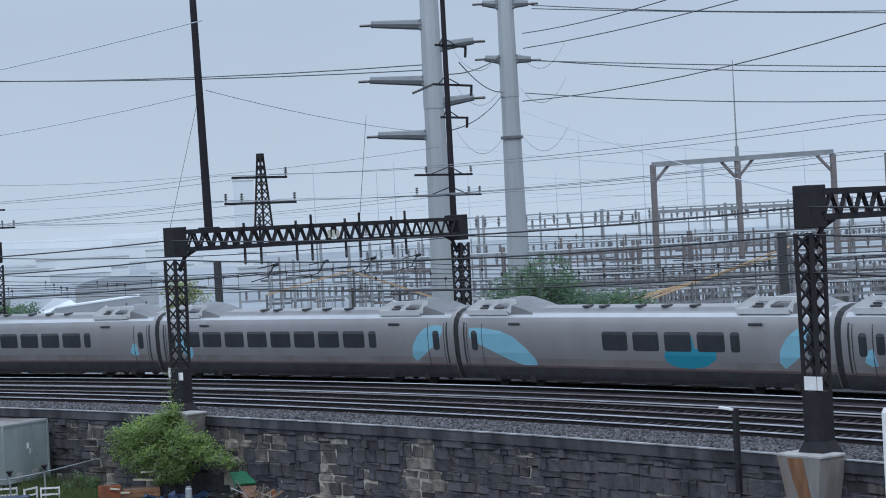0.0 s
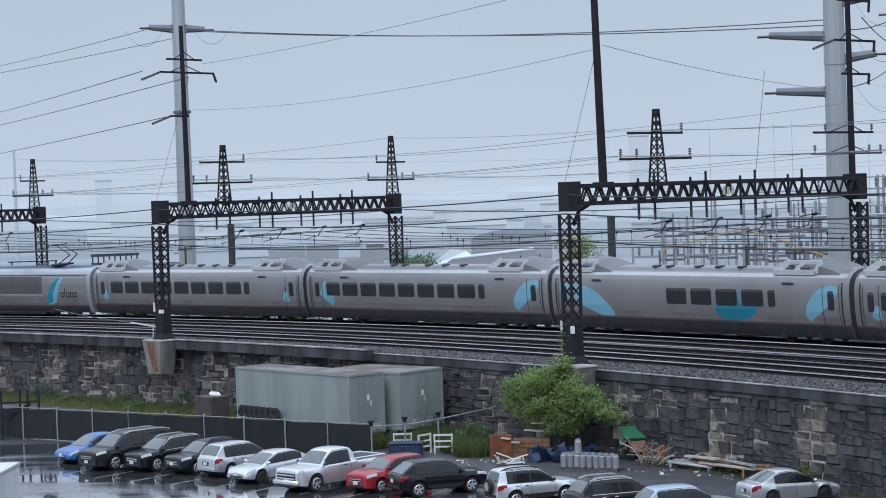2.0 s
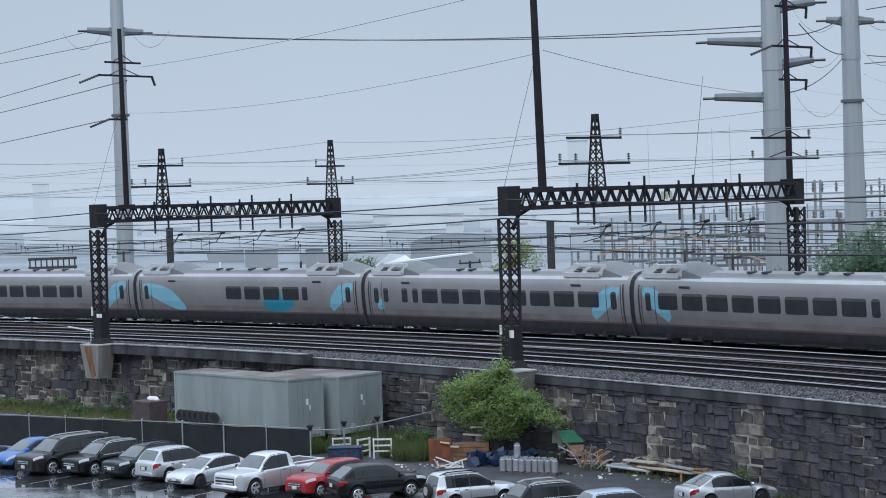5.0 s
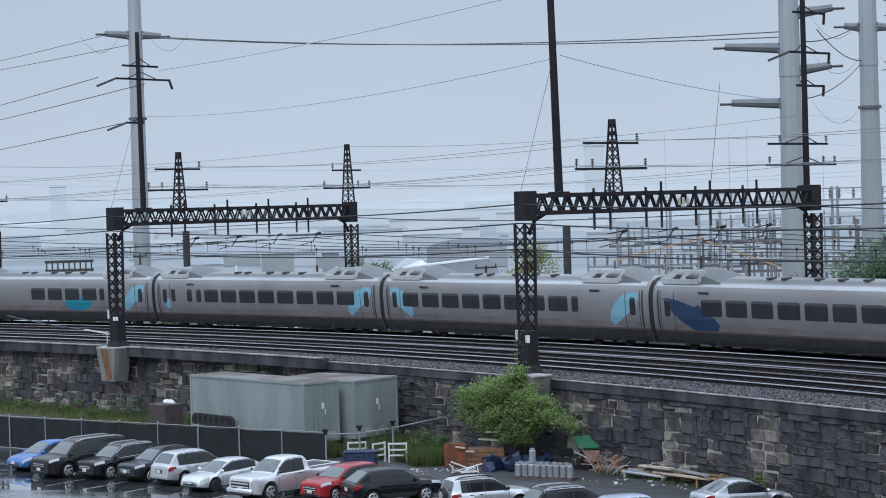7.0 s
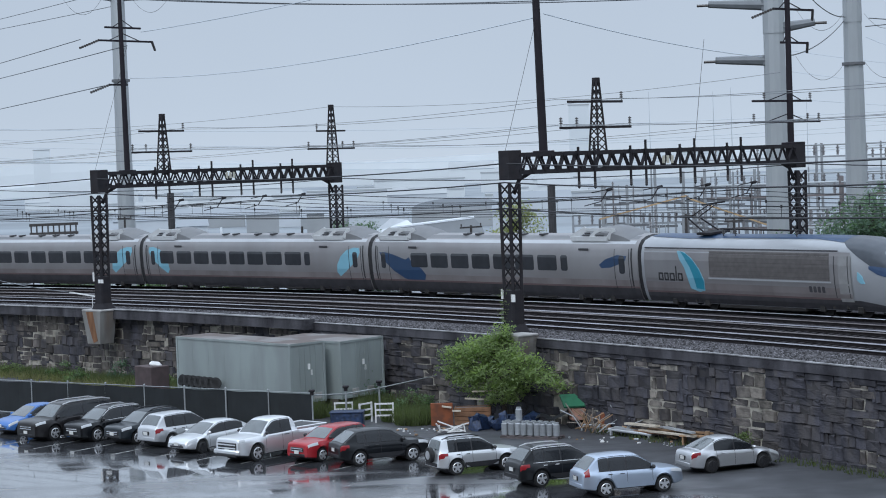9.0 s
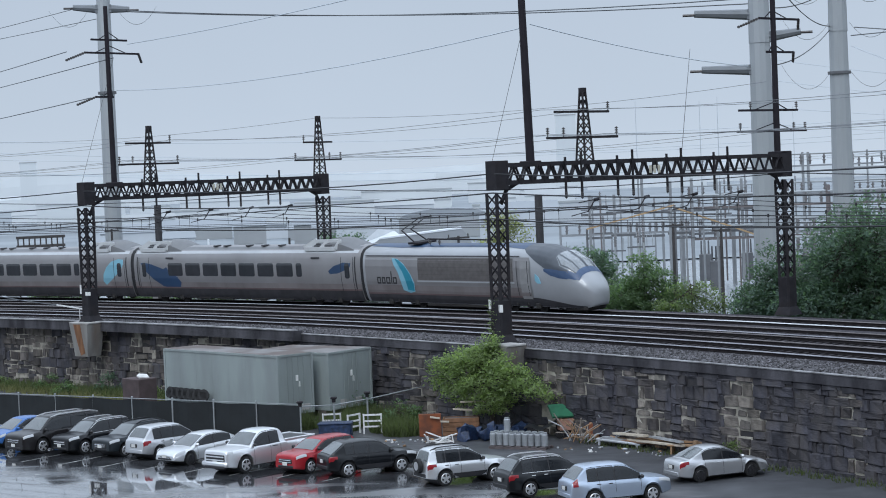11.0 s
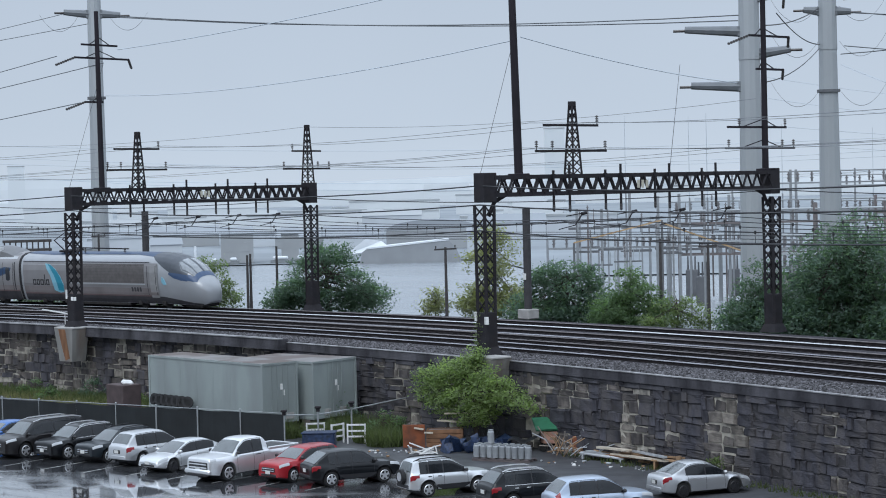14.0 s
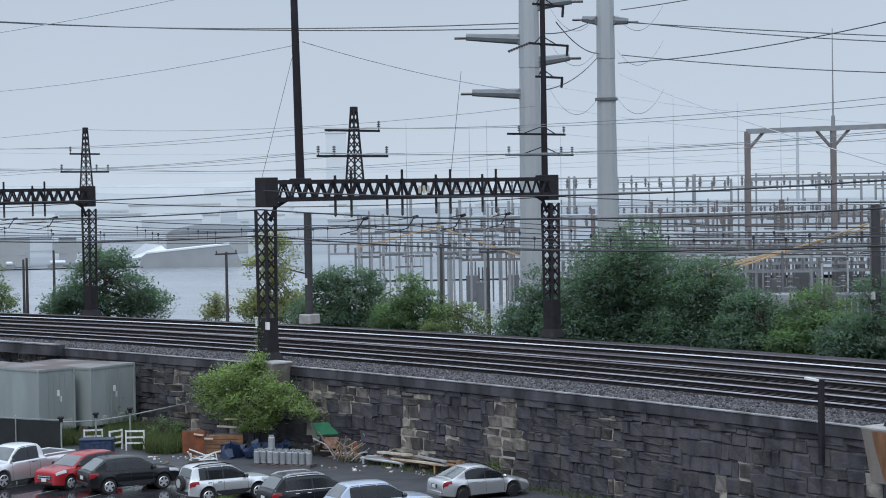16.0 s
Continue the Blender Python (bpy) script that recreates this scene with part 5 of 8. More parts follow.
for az in (-15.9, -19.4, -22.9, -26.4, -9.0, -29.9):
    copy_thing(RA, at(az, 226 + (az % 3), yard))
for az in (-16.9, -20.7, -24.6, -28.5, -9.4):
    copy_thing(RB, at(az, 208 + (az % 2) * 2, yard))
for az in (-15.6, -19.2, -22.8, -26.4):
    copy_thing(RC_, at(az, 190 + (az % 2) * 3, yard))
for az in (-13.6, -17.2, -20.8, -24.4):
    copy_thing(RA, at(az, 250, yard - 0.5))
RD = sub_rack(12, 8.6, (7.4,), False, False)
RD.matrix_basis = at(-5.2, 236, yard - 1.0)
for az in (-7.2, -8.6):
    copy_thing(RD, at(az, 236, yard - 1.0))
for az in (-13.9, -17.6, -21.2, -24.9):
    copy_thing(RC_, at(az, 200, yard + 0.4))
for az in (-14.8, -18.4, -22.0):
    copy_thing(RB, at(az, 218, yard + 0.6))


def gear_column(h, steel, arm):
    """A slim post with a stacked insulator, a switch arm and a tall rod."""
    g = thing("disconnect_switch", "slim disconnect switch topped by a stacked insulator", "switch", group="disconnect switches")
    bm = B()
    box(bm, (0, 0, h / 2), (0.18, 0.18, h))
    part("column", bm, steel, g)
    bm = B()
    cyl(bm, (0, 0, h), (0, 0, h + 1.3), 0.09, 0.07, 6)
    for k in range(4):
        cyl(bm, (0, 0, h + 0.2 + 0.28 * k), (0, 0, h + 0.3 + 0.28 * k), 0.19, 0.13, 6)
    part("insulator", bm, SUB_INS, g)
    bm = B()
    bar(bm, (-arm, 0, h - 0.4), (arm, 0, h - 0.4), 0.12, 0.14)
    part("switch_arm", bm, SUB_DARK, g)
    bm = B()
    cyl(bm, (arm * 0.8, 0, h - 0.4), (arm * 0.8, 0, h + 0.9), 0.05, 0.03, 5)
    part("rod", bm, steel, g)
    return g


col_rng = random.Random(21)
GEAR = [gear_column(h, steel, arm) for h, steel, arm in ((7.5, SUB_STEEL, 0.9), (9.2, SUB_STEEL, 1.4), (10.6, BROWN_STEEL, 0.8), (6.2, GALV, 1.1))]
for k, g in enumerate(GEAR):
    g.matrix_basis = at(-13.0 - 1.7 * k, 196 + 6 * k, yard)
for k in range(110):
    az = col_rng.uniform(-30, -10.2) if k < 90 else col_rng.uniform(-9.2, -4.4)
    copy_thing(GEAR[k % 4], at(az, col_rng.uniform(186, 246), yard + col_rng.uniform(-0.4, 0.6), col_rng.uniform(-12, 12)))


def portal(az0, az1, d, z, mast, shared=False):
    """A tall portal frame of brown steel with knee braces and a thin lightning mast."""
    p = thing("substation_portal", "tall rusty steel portal frame in the substation", "portal frame", group="substation portals")
    a, b = polar(az0, d, 0), polar(az1, d + 4, 0)
    for q in (b,) if shared else (a, b):
        bm = B()
        bar(bm, (q.x, q.y, yard), (q.x, q.y, z), 0.5, 0.5)
        part("leg", bm, BROWN_STEEL, p)
    bm = B()
    bar(bm, (a.x, a.y, z), (b.x, b.y, z + 0.25), 0.55, 0.5)
    part("beam", bm, SUB_STEEL, p)
    for q, o in ((a, b), (b, a)):
        bm = B()
        w = (o - q).normalized()
        bar(bm, (q.x, q.y, z - 1.9), (q.x + w.x * 1.8, q.y + w.y * 1.8, z), 0.25)
        part("knee_brace", bm, BROWN_STEEL, p)
    bm = B()
    bar(bm, (a.x, a.y, 9.3), (b.x, b.y, 9.3), 0.4, 0.35)
    part("beam", bm, SUB_STEEL, p)
    if mast:
        bm = B()
        cyl(bm, (b.x, b.y, z), (b.x, b.y, z + 1.5), 0.22, 0.2, 8)
        cyl(bm, (b.x, b.y, z + 1.5), (b.x, b.y, z + 10.2), 0.09, 0.04, 6)
        part("lightning_mast", bm, SUB_STEEL, p)
    return p


portal(-15.67, -18.05, 200, 14.0, True)
portal(-18.05, -20.7, 204, 14.25, False, True)
portal(-22.2, -25.0, 200, 13.9, True)
portal(-28.0, -31.0, 200, 13.9, False)
for az, d, top in ((-15.4, 215, 17.5), (-13.6, 218, 18.3), (-7.8, 205, 15.5), (-6.0, 222, 16.3), (-8.3, 198, 15.6), (-16.6, 260, 18), (-10.4, 240, 15.5), (-19.9, 240, 17.5), (-24, 240, 17), (-12.9, 250, 15)):
    s = thing("lightning_rod", "thin grey lightning rod in the substation", "lightning rod", at(az, d, yard), group="lightning rods")
    bm = B()
    cyl(bm, (0, 0, 0), (0, 0, (top - yard) * 0.6), 0.14, 0.10, 6)
    part("pole", bm, SUB_STEEL, s)
    bm = B()
    cyl(bm, (0, 0, (top - yard) * 0.6), (0, 0, top - yard), 0.05, 0.02, 5)
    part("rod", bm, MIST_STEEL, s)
# slim steel columns that carry the bus lines beside the water
for az in (-4.6, -5.3, -6.1, -6.9, -7.5, -8.2, -8.9):
    d = 205 + (az * 7) % 11
    s = thing("substation_column", "slim steel column with a switch beam", "steel column", at(az, d, yard), group="substation columns")
    bm = B()
    bar(bm, (0, 0, 0), (0, 0, 11.2 + (az * 3) % 2), 0.3)
    part("column", bm, SUB_STEEL, s)
    bm = B()
    box(bm, (0.9, 0, 9.4), (3.6, 0.2, 0.25))
    box(bm, (0.9, 0, 7.0), (2.6, 0.2, 0.25))
    part("beam", bm, SUB_DARK, s)
for a, b in (((-14.6, 186, 0.4), (-19.4, 192, 5.4)), ((-15.0, 187, 1.2), (-19.3, 192, 4.8)), ((-7.0, 186, 5.2), (-9.5, 190, 2.0)), ((-4.5, 190, 3.4), (-7.0, 188, 5.4)), ((-14.0, 184, 0.9), (-16.6, 187, 2.6))):
    o = thing("conveyor_boom", "weathered yellow boom on legs in the substation yard", "boom", group="yellow booms")
    bm = B()
    bar(bm, polar(*a), polar(*b), 0.18, 0.14)
    part("boom", bm, YELLOW, o)
    for q in (a, b):
        bm = B()
        bar(bm, polar(q[0], q[1], yard - 1), polar(*q), 0.2)
        part("leg", bm, SUB_DARK, o)
for i, az in enumerate((-11.0, -13.5, -16.5, -18.6, -21.0, -23.5)):
    s = thing("transformer", "grey oil transformer with bushings", "transformer", at(az, 182, yard), group="transformers")
    bm = B()
    box(bm, (0, 0, 2.0), (3.4, 2.4, 4.0), 0.1)
    part("tank", bm, SUB_DARK if i % 2 else SUB_STEEL, s)
    for k in range(6):
        bm = B()
        box(bm, (-1.4 + k * 0.55, -1.4, 2.0), (0.12, 0.5, 3.2))
        part("radiator_fin", bm, SUB_STEEL, s)
    for k in (-1, 0, 1):
        bm = B()
        insulator(bm, (k, 0, 4.0), 1.8, 0.22)
        part("bushing", bm, SUB_INS, s)

# ---- wires ----
GA = [(53.7, 258.3), (44.6, 258.5), (35.58, 259.2), (26.3, 259.1), (17.0, 259.1)]
for z, dr in ((8.95, -0.3), (7.95, -0.3), (6.6, -0.3)):
    wire("feeder_wire", [ring(r + dr, a, z) for a, r in GA], 0.035, WIRE, "thick dark feeder wire along the near posts", 0.45, category="feeder wire")
for z in (8.3, 7.0):
    wire("feeder_wire", [ring(r + 24.2, a + 0.5, z) for a, r in GA], 0.03, WIRE, "dark feeder wire along the far posts", 0.5, category="feeder wire")
for i, r in enumerate(TRACKS):
    pts = [ring(r + 0.2, a + 0.5 * (r - 259) / 24, 6.95) for a, _ in GA]
    wire("messenger_wire", pts, 0.022, WIRE, "messenger wire above a track", 0.55, category="catenary wire")
    pts2 = [ring(r + 0.2, a + 0.5 * (r - 259) / 24, 5.95) for a, _ in GA]
    wire("contact_wire", pts2, 0.018, WIRE, "contact wire above a track", 0.03, category="catenary wire")
    bm = B()
    for p, q in zip(pts, pts[1:]):
        for k in range(1, 8):
            u = k / 8
            c = p.lerp(q, u)
            bar(bm, (c.x, c.y, 6.95 - 0.55 * 4 * u * (1 - u)), (c.x, c.y, 5.93), 0.025)
            box(bm, (c.x, c.y, 6.95 - 2.2 * u * (1 - u)), (0.09, 0.09, 0.16))
    tagged(part("catenary_droppers", bm, WIRE), "thin droppers between catenary wires", "droppers", "overhead wires", "stuff")
for x, z in ((4.0, 10.95), (9.6, 10.95), (5.4, 10.95), (8.95, 12.35), (4.7, 12.3)):
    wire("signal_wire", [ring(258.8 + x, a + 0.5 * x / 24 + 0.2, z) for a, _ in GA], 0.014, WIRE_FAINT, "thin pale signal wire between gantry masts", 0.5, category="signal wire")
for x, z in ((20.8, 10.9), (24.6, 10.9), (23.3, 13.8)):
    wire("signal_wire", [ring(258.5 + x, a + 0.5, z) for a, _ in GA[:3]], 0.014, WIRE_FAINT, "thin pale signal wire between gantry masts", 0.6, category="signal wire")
for p, q, sag in (
    ((-27.4, 188.0, 25.6), (24.1, 148.0, 20.7), 0.64),
    ((-27.4, 188.0, 25.5), (24.2, 148.0, 21.1), 0.76),
    ((-48.5, 224.8, 27.3), (-32.0, 187.3, 25.9), 0.2),
    ((-48.5, 224.8, 26.2), (-30.1, 187.6, 24.9), 0.2),
    ((-20.2, 138.5, 18.9), (5.1, 94.9, 19.2), 0.3),
    ((-40.2, 185.7, 20.0), (-24.3, 137.9, 18.5), 0.1),
    ((-40.2, 185.7, 18.7), (-21.2, 138.4, 18.0), 0.2),
    ((-40.3, 185.7, 15.8), (-22.8, 138.1, 15.3), 0.1),
    ((-28.6, 187.8, 18.2), (5.2, 106.9, 16.6), 0.8),
    ((5.8, 106.8, 16.8), (24.1, 148.1, 16.1), 0.3),
    ((36.6, 171.1, 19.5), (47.8, 110.1, 20.0), 0.8),
    ((36.9, 171.1, 25.4), (38.6, 124.1, 23.3), 0.3),
    ((37.3, 171.0, 23.1), (59.5, 137.7, 18.4), 0.4),
    ((37.3, 171.0, 23.0), (59.5, 137.7, 18.7), 0.1),
    ((36.9, 171.1, 24.1), (43.3, 122.6, 23.0), 0.3),
    ((37.8, 170.9, 27.8), (59.7, 137.6, 22.8), 0.3),
    ((37.8, 170.9, 27.5), (59.7, 137.6, 22.6), 0.1),
    ((36.6, 171.1, 18.6), (27.1, 75.3, 9.4), 0.3),
    ((36.9, 171.1, 20.2), (59.4, 137.7, 16.3), 0.4),
    ((25.9, 147.7, 20.3), (34.9, 171.5, 23.5), 0.4),
    ((25.8, 147.8, 16.1), (34.9, 171.5, 20.1), 0.6),
    ((22.4, 123.0, 19.1), (34.9, 171.5, 20.4), 0.5)
):
    p, q = Vector(p), Vector(q)
    if p.x < -38:
        p = q + (p - q) * 3.0
    slim = abs(q.x - 5.2) < 0.1 or abs(p.x - 5.8) < 0.1
    # paler colours stand in for mist on the far and slim lines
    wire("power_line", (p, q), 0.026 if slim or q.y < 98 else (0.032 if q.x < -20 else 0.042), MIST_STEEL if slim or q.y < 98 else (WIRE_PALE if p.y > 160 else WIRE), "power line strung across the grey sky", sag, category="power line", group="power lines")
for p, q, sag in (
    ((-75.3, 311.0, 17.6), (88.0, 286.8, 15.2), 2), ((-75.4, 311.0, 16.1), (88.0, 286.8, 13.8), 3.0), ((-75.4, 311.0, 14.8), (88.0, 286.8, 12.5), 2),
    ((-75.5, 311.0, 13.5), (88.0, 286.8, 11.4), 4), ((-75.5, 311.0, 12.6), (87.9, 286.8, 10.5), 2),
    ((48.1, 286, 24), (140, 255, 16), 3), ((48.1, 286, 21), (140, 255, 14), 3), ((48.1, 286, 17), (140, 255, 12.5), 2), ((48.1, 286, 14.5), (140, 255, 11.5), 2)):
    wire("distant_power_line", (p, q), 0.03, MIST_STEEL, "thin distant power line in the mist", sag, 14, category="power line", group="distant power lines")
p2t = G2.matrix_basis @ Vector((2.4, 0, 16.6))
guy(p2t, G2.matrix_basis @ Vector((-0.3, 0, 9.4)))
guy(G1.matrix_basis @ Vector((3.1, 0, 18.0)), G1.matrix_basis @ Vector((-0.3, 0, 9.3)))
guy(polar(-7.6, 150, 17.6), G2.matrix_basis @ Vector((14.8, 0, 9.5)))
for off in ((-0.9, 20.2), (0.9, 20.2), (0.9, 16.0), (-0.9, 16.0), (1.6, 23.2), (-1.4, 23.2)):
    c = polar(-11.72, 175, off[1])
    s = 1 if off[0] > 0 else -1
    wire("jumper_loop", (c + Vector((s * 0.9, -0.5, 0.4)), c + Vector((s * 5.0, -0.5, 1.2))), 0.02, WIRE_PALE, "slack jumper loop at a steel pole", 1.7, category="jumper wire", group="jumper loops")
for s in (-1, 1):
    c = polar(8.92, 190, 25.6)
    wire("jumper_loop", (c + Vector((s * 1.4, -0.5, 0)), c + Vector((s * 5.0, -0.5, 0.2))), 0.02, WIRE_PALE, "slack jumper loop at a steel pole", 1.5, category="jumper wire", group="jumper loops")

for x, y, top in ((-75.4, 311.0, 19.0), (88.0, 286.8, 17.0), (48.1, 286, 25.5), (140, 255, 17.5)):
    o = thing("distant_pole", "slim distant steel line pole in the mist", "line pole", pose(x, y, -5.2), group="distant line poles")
    bm = B()
    cyl(bm, (0, 0, 0), (0, 0, top + 5.2), 0.35, 0.2, 8)
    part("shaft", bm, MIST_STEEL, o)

# a pale bar and its slack cable beside the near track, and a timber trestle across the water
bm = B()
bar(bm, ring(261.2, 46.3, 0.9), ring(258.6, 44.75, 0.9), 0.10, 0.08)
bar(bm, ring(259.2, 45.1, 0.9), ring(259.2, 45.1, -0.2), 0.05)
tagged(part("track_bar", bm, WHITE_PAINT), "pale bar on a stake beside the gantry post", "bar")
wire("slack_cable", (ring(261.2, 46.3, 0.9), ring(265.7, 49.7, 1.4)), 0.03, WIRE_PALE, "slack cable beside the near track", 0.1, category="cable")
o = thing("timber_trestle", "dark timber trestle beyond the tracks", "trestle", at(10.95, 230, -5.0))
for z in (8.0, 9.0):
    bm = B()
    box(bm, (0, 0, z), (5.4, 0.4, 0.3))
    part("beam", bm, WOOD_POLE, o)
for k in range(9):
    bm = B()
    box(bm, (-2.5 + k * 0.62, 0, 8.4 if k % 4 else 4.4), (0.16, 0.2, 1.4 if k % 4 else 9.2))
    part("post", bm, WOOD_POLE, o)


# ---- trees and plants ----
def leaf_mat(name, col, var=0.45):
    m = mat(name, col, 0.5, var=0.2, scale=0.6, spec=0.4, tint=var, island=True)
    n, l = m.node_tree.nodes, m.node_tree.links
    b = n["Principled BSDF"]
    tr = n.new("ShaderNodeBsdfTranslucent")
    tr.inputs[0].default_value = (col[0] * 1.3, col[1] * 1.4, col[2] * 0.8, 1)
    mx = n.new("ShaderNodeMixShader")
    mx.inputs[0].default_value = 0.58
    l.new(b.outputs[0], mx.inputs[1])
    l.new(tr.outputs[0], mx.inputs[2])
    l.new(mx.outputs[0], n["Material Output"].inputs[0])
    return m


LEAF_DARK = leaf_mat("leaf_dark", (0.12, 0.19, 0.15), 0.25)
LEAF_MID = leaf_mat("leaf_mid", (0.14, 0.22, 0.12), 0.2)
LEAF_LIGHT = leaf_mat("leaf_light", (0.18, 0.24, 0.115), 0.2)
LEAF_VINE = leaf_mat("leaf_vine", (0.25, 0.33, 0.15), 0.35)
LEAF_YELLOW = leaf_mat("leaf_yellow", (0.31, 0.33, 0.18), 0.25)
BARK = mat("bark", (0.075, 0.06, 0.05), 0.9, var=0.4, scale=6, bump=0.6, bscale=20)
GRASS = leaf_mat("grass_blade", (0.10, 0.125, 0.06))
GRASS_DRY = leaf_mat("grass_dry", (0.19, 0.185, 0.10))


def leaves(rng, blobs, count, size):
    """Many small bent leaves in tufts over the crown's masses, thinner inside, with gaps."""
    vs, fs, ns = [], [], []
    total = sum(b[3] ** 2 for b in blobs)
    for bx, by, bz, br, sq in [(b[0], b[1], b[2], b[3], b[4] if len(b) > 4 else 0.8) for b in blobs]:
        n = int(count * br ** 2 / total)
        tufts = max(4, n // 26)
        for _ in range(tufts):
            d = Vector((rng.gauss(0, 1), rng.gauss(0, 1), rng.gauss(0.15, 1))).normalized()
            rad = br * (0.62 + 0.42 * rng.random() ** 0.7)
            c = Vector((bx + d.x * rad, by + d.y * rad, bz + d.z * rad * sq))
            spread = size * rng.uniform(1.6, 3.0)
            for _ in range(26):
                p = c + Vector((rng.gauss(0, spread), rng.gauss(0, spread), rng.gauss(0, spread * 0.6)))
                s = size * rng.uniform(0.6, 1.3)
                u = Vector((rng.gauss(0, 1), rng.gauss(0, 1), rng.gauss(0, 0.6))).normalized()
                w = u.cross(Vector((rng.gauss(0, 0.5), rng.gauss(0, 0.5), 1))).normalized()
                o = (p - Vector((bx, by, bz - br * 0.3))).normalized()
                if u.cross(w).dot(o) > 0:
                    w = -w
                k = len(vs)
                vs += [p - u * s, p + w * s * 0.45, p + u * s, p - w * s * 0.45]
                fs.append((k, k + 1, k + 2, k + 3))
                o = (o + w.cross(u) * 0.18).normalized()
                ns.extend((o, o, o, o))
    return vs, fs, ns


def leaf_mesh(name, data, material):
    """Leaves shaded by the round of the crown that they belong to."""
    vs, fs, ns = data
    me = bpy.data.meshes.new(name)
    me.from_pydata(vs, [], fs)
    me.polygons.foreach_set("use_smooth", [True] * len(fs))
    me.normals_split_custom_set_from_vertices(ns)
    me.materials.append(material)
    return me


def tree(label, place, height, trunk_r, blobs, count, size, material, seed, name="tree", group="trees along the railway", turn=0):
    rng = random.Random(seed)
    t = thing(name, label, "tree" if name == "tree" else "bush", pose(*place, 0, 0, turn), group=group)
    bm = B()
    top = Vector((rng.uniform(-0.2, 0.2), rng.uniform(-0.2, 0.2), height * 0.75))
    mid = top * 0.5 + Vector((rng.uniform(-0.15, 0.15), 0, 0))
    cyl(bm, (0, 0, -0.3), mid, trunk_r, trunk_r * 0.75, 8)
    cyl(bm, mid, top, trunk_r * 0.75, trunk_r * 0.3, 8)
    tr = part("trunk", bm, BARK, t)
    for b in blobs:
        bm = B()
        s = mid.lerp(top, rng.random() * 0.8)
        e = Vector(b[:3])
        k = s.lerp(e, 0.5) + Vector((0, 0, 0.2))
        cyl(bm, s, k, trunk_r * 0.42, trunk_r * 0.26, 6)
        cyl(bm, k, e, trunk_r * 0.26, trunk_r * 0.08, 6)
        for _ in range(4):
            q = e + Vector((rng.gauss(0, 0.6), rng.gauss(0, 0.6), rng.gauss(0.2, 0.5))) * b[3] * 0.7
            cyl(bm, k.lerp(e, 0.6), q, trunk_r * 0.12, trunk_r * 0.03, 5)
        part("limb", bm, BARK, tr)
    c = new("crown", leaf_mesh("crown", leaves(rng, blobs, count, size), material))
    c.parent = t
    tagged(c, kind="stuff")
    return t


def crown(rng_seed, w, h, z0, n, depth=None):
    """Blobs filling a broad, uneven crown w wide and h high above z0, low skirts included."""
    rng = random.Random(rng_seed)
    out = []
    for i in range(n):
        u = -1 + 2 * (i + rng.random()) / n
        v = rng.random() ** 0.8
        lim = (1 - abs(u) ** 2.2) * rng.uniform(0.75, 1.0)
        r = min(w, h) * rng.uniform(0.16, 0.25)
        out.append((u * (w / 2 - r * 0.7), rng.uniform(-0.4, 0.4) * (depth or w) * 0.5, z0 + r * 0.6 + max(0.0, h - r * 1.5) * lim * v, r, rng.uniform(0.75, 1.0)))
        out.append((u * (w / 2 - r * 0.6), rng.uniform(-0.5, 0.3) * w * 0.4, z0 + r * 0.5, r, 0.9))
        if i % 3 == 0:
            out.append((u * (w / 2 - r), rng.uniform(-0.3, 0.3) * w * 0.5, z0 + r * 0.5 + max(0.0, h - r * 1.5) * lim, r * 0.8, 0.9))
    return out


def at_ring(r, a, z):
    v = ring(r, a, z)
    return (v.x, v.y, v.z)


tree("dark green broad-leaved tree behind the tracks", at_ring(287.5, 45.95, -1.6), 6.6, 0.16, crown(1, 9.6, 6.4, 0.8, 17), 22100, 0.141, LEAF_DARK, 11)
tree("yellow-green tree at the edge of the tracks", at_ring(284.5, 48.2, -1.2), 5.4, 0.12, crown(2, 6.0, 5.0, 0.6, 11), 8840, 0.118, LEAF_LIGHT, 12)
tree("small yellow-green sapling beside the tracks", at_ring(286.5, 43.3, -0.9), 2.6, 0.05, crown(3, 1.9, 2.3, 0.5, 6), 1530, 0.126, LEAF_YELLOW, 13)
tree("thin yellow-green tree behind the gantry post", at_ring(290.5, 42.85, -1.6), 8.6, 0.11, crown(4, 5.4, 7.6, 1.0, 15), 11050, 0.133, LEAF_YELLOW, 14)
tree("dense dark green bush by the tracks", at_ring(289.5, 41.2, -1.4), 5.4, 0.14, crown(5, 8.4, 5.8, 0.0, 18), 25500, 0.133, LEAF_DARK, 15, "bush")
tree("green bush by the tracks", at_ring(289.8, 39.95, -1.3), 4.2, 0.10, crown(6, 6.0, 4.9, 0.0, 12), 16150, 0.118, LEAF_MID, 16, "bush")
tree("pale green scrub by the tracks", at_ring(289.0, 38.95, -1.2), 3.2, 0.08, crown(7, 5.0, 3.0, 0.1, 9), 4420, 0.096, LEAF_LIGHT, 17, "bush")
tree("large dark green tree beside the gantry", at_ring(290.5, 36.2, -1.6), 9.0, 0.22, crown(8, 11.5, 9.4, 0.0, 26), 51000, 0.141, LEAF_DARK, 18)
tree("dark green bush at the gantry's foot", at_ring(288.5, 37.3, -1.3), 5.6, 0.12, crown(9, 5.4, 6.0, 0.0, 12), 18700, 0.126, LEAF_DARK, 19, "bush")
tree("dark green tree beside the far tracks", at_ring(290.8, 34.9, -1.5), 6.6, 0.15, crown(10, 8.0, 7.0, 0.0, 16), 27200, 0.133, LEAF_DARK, 20)
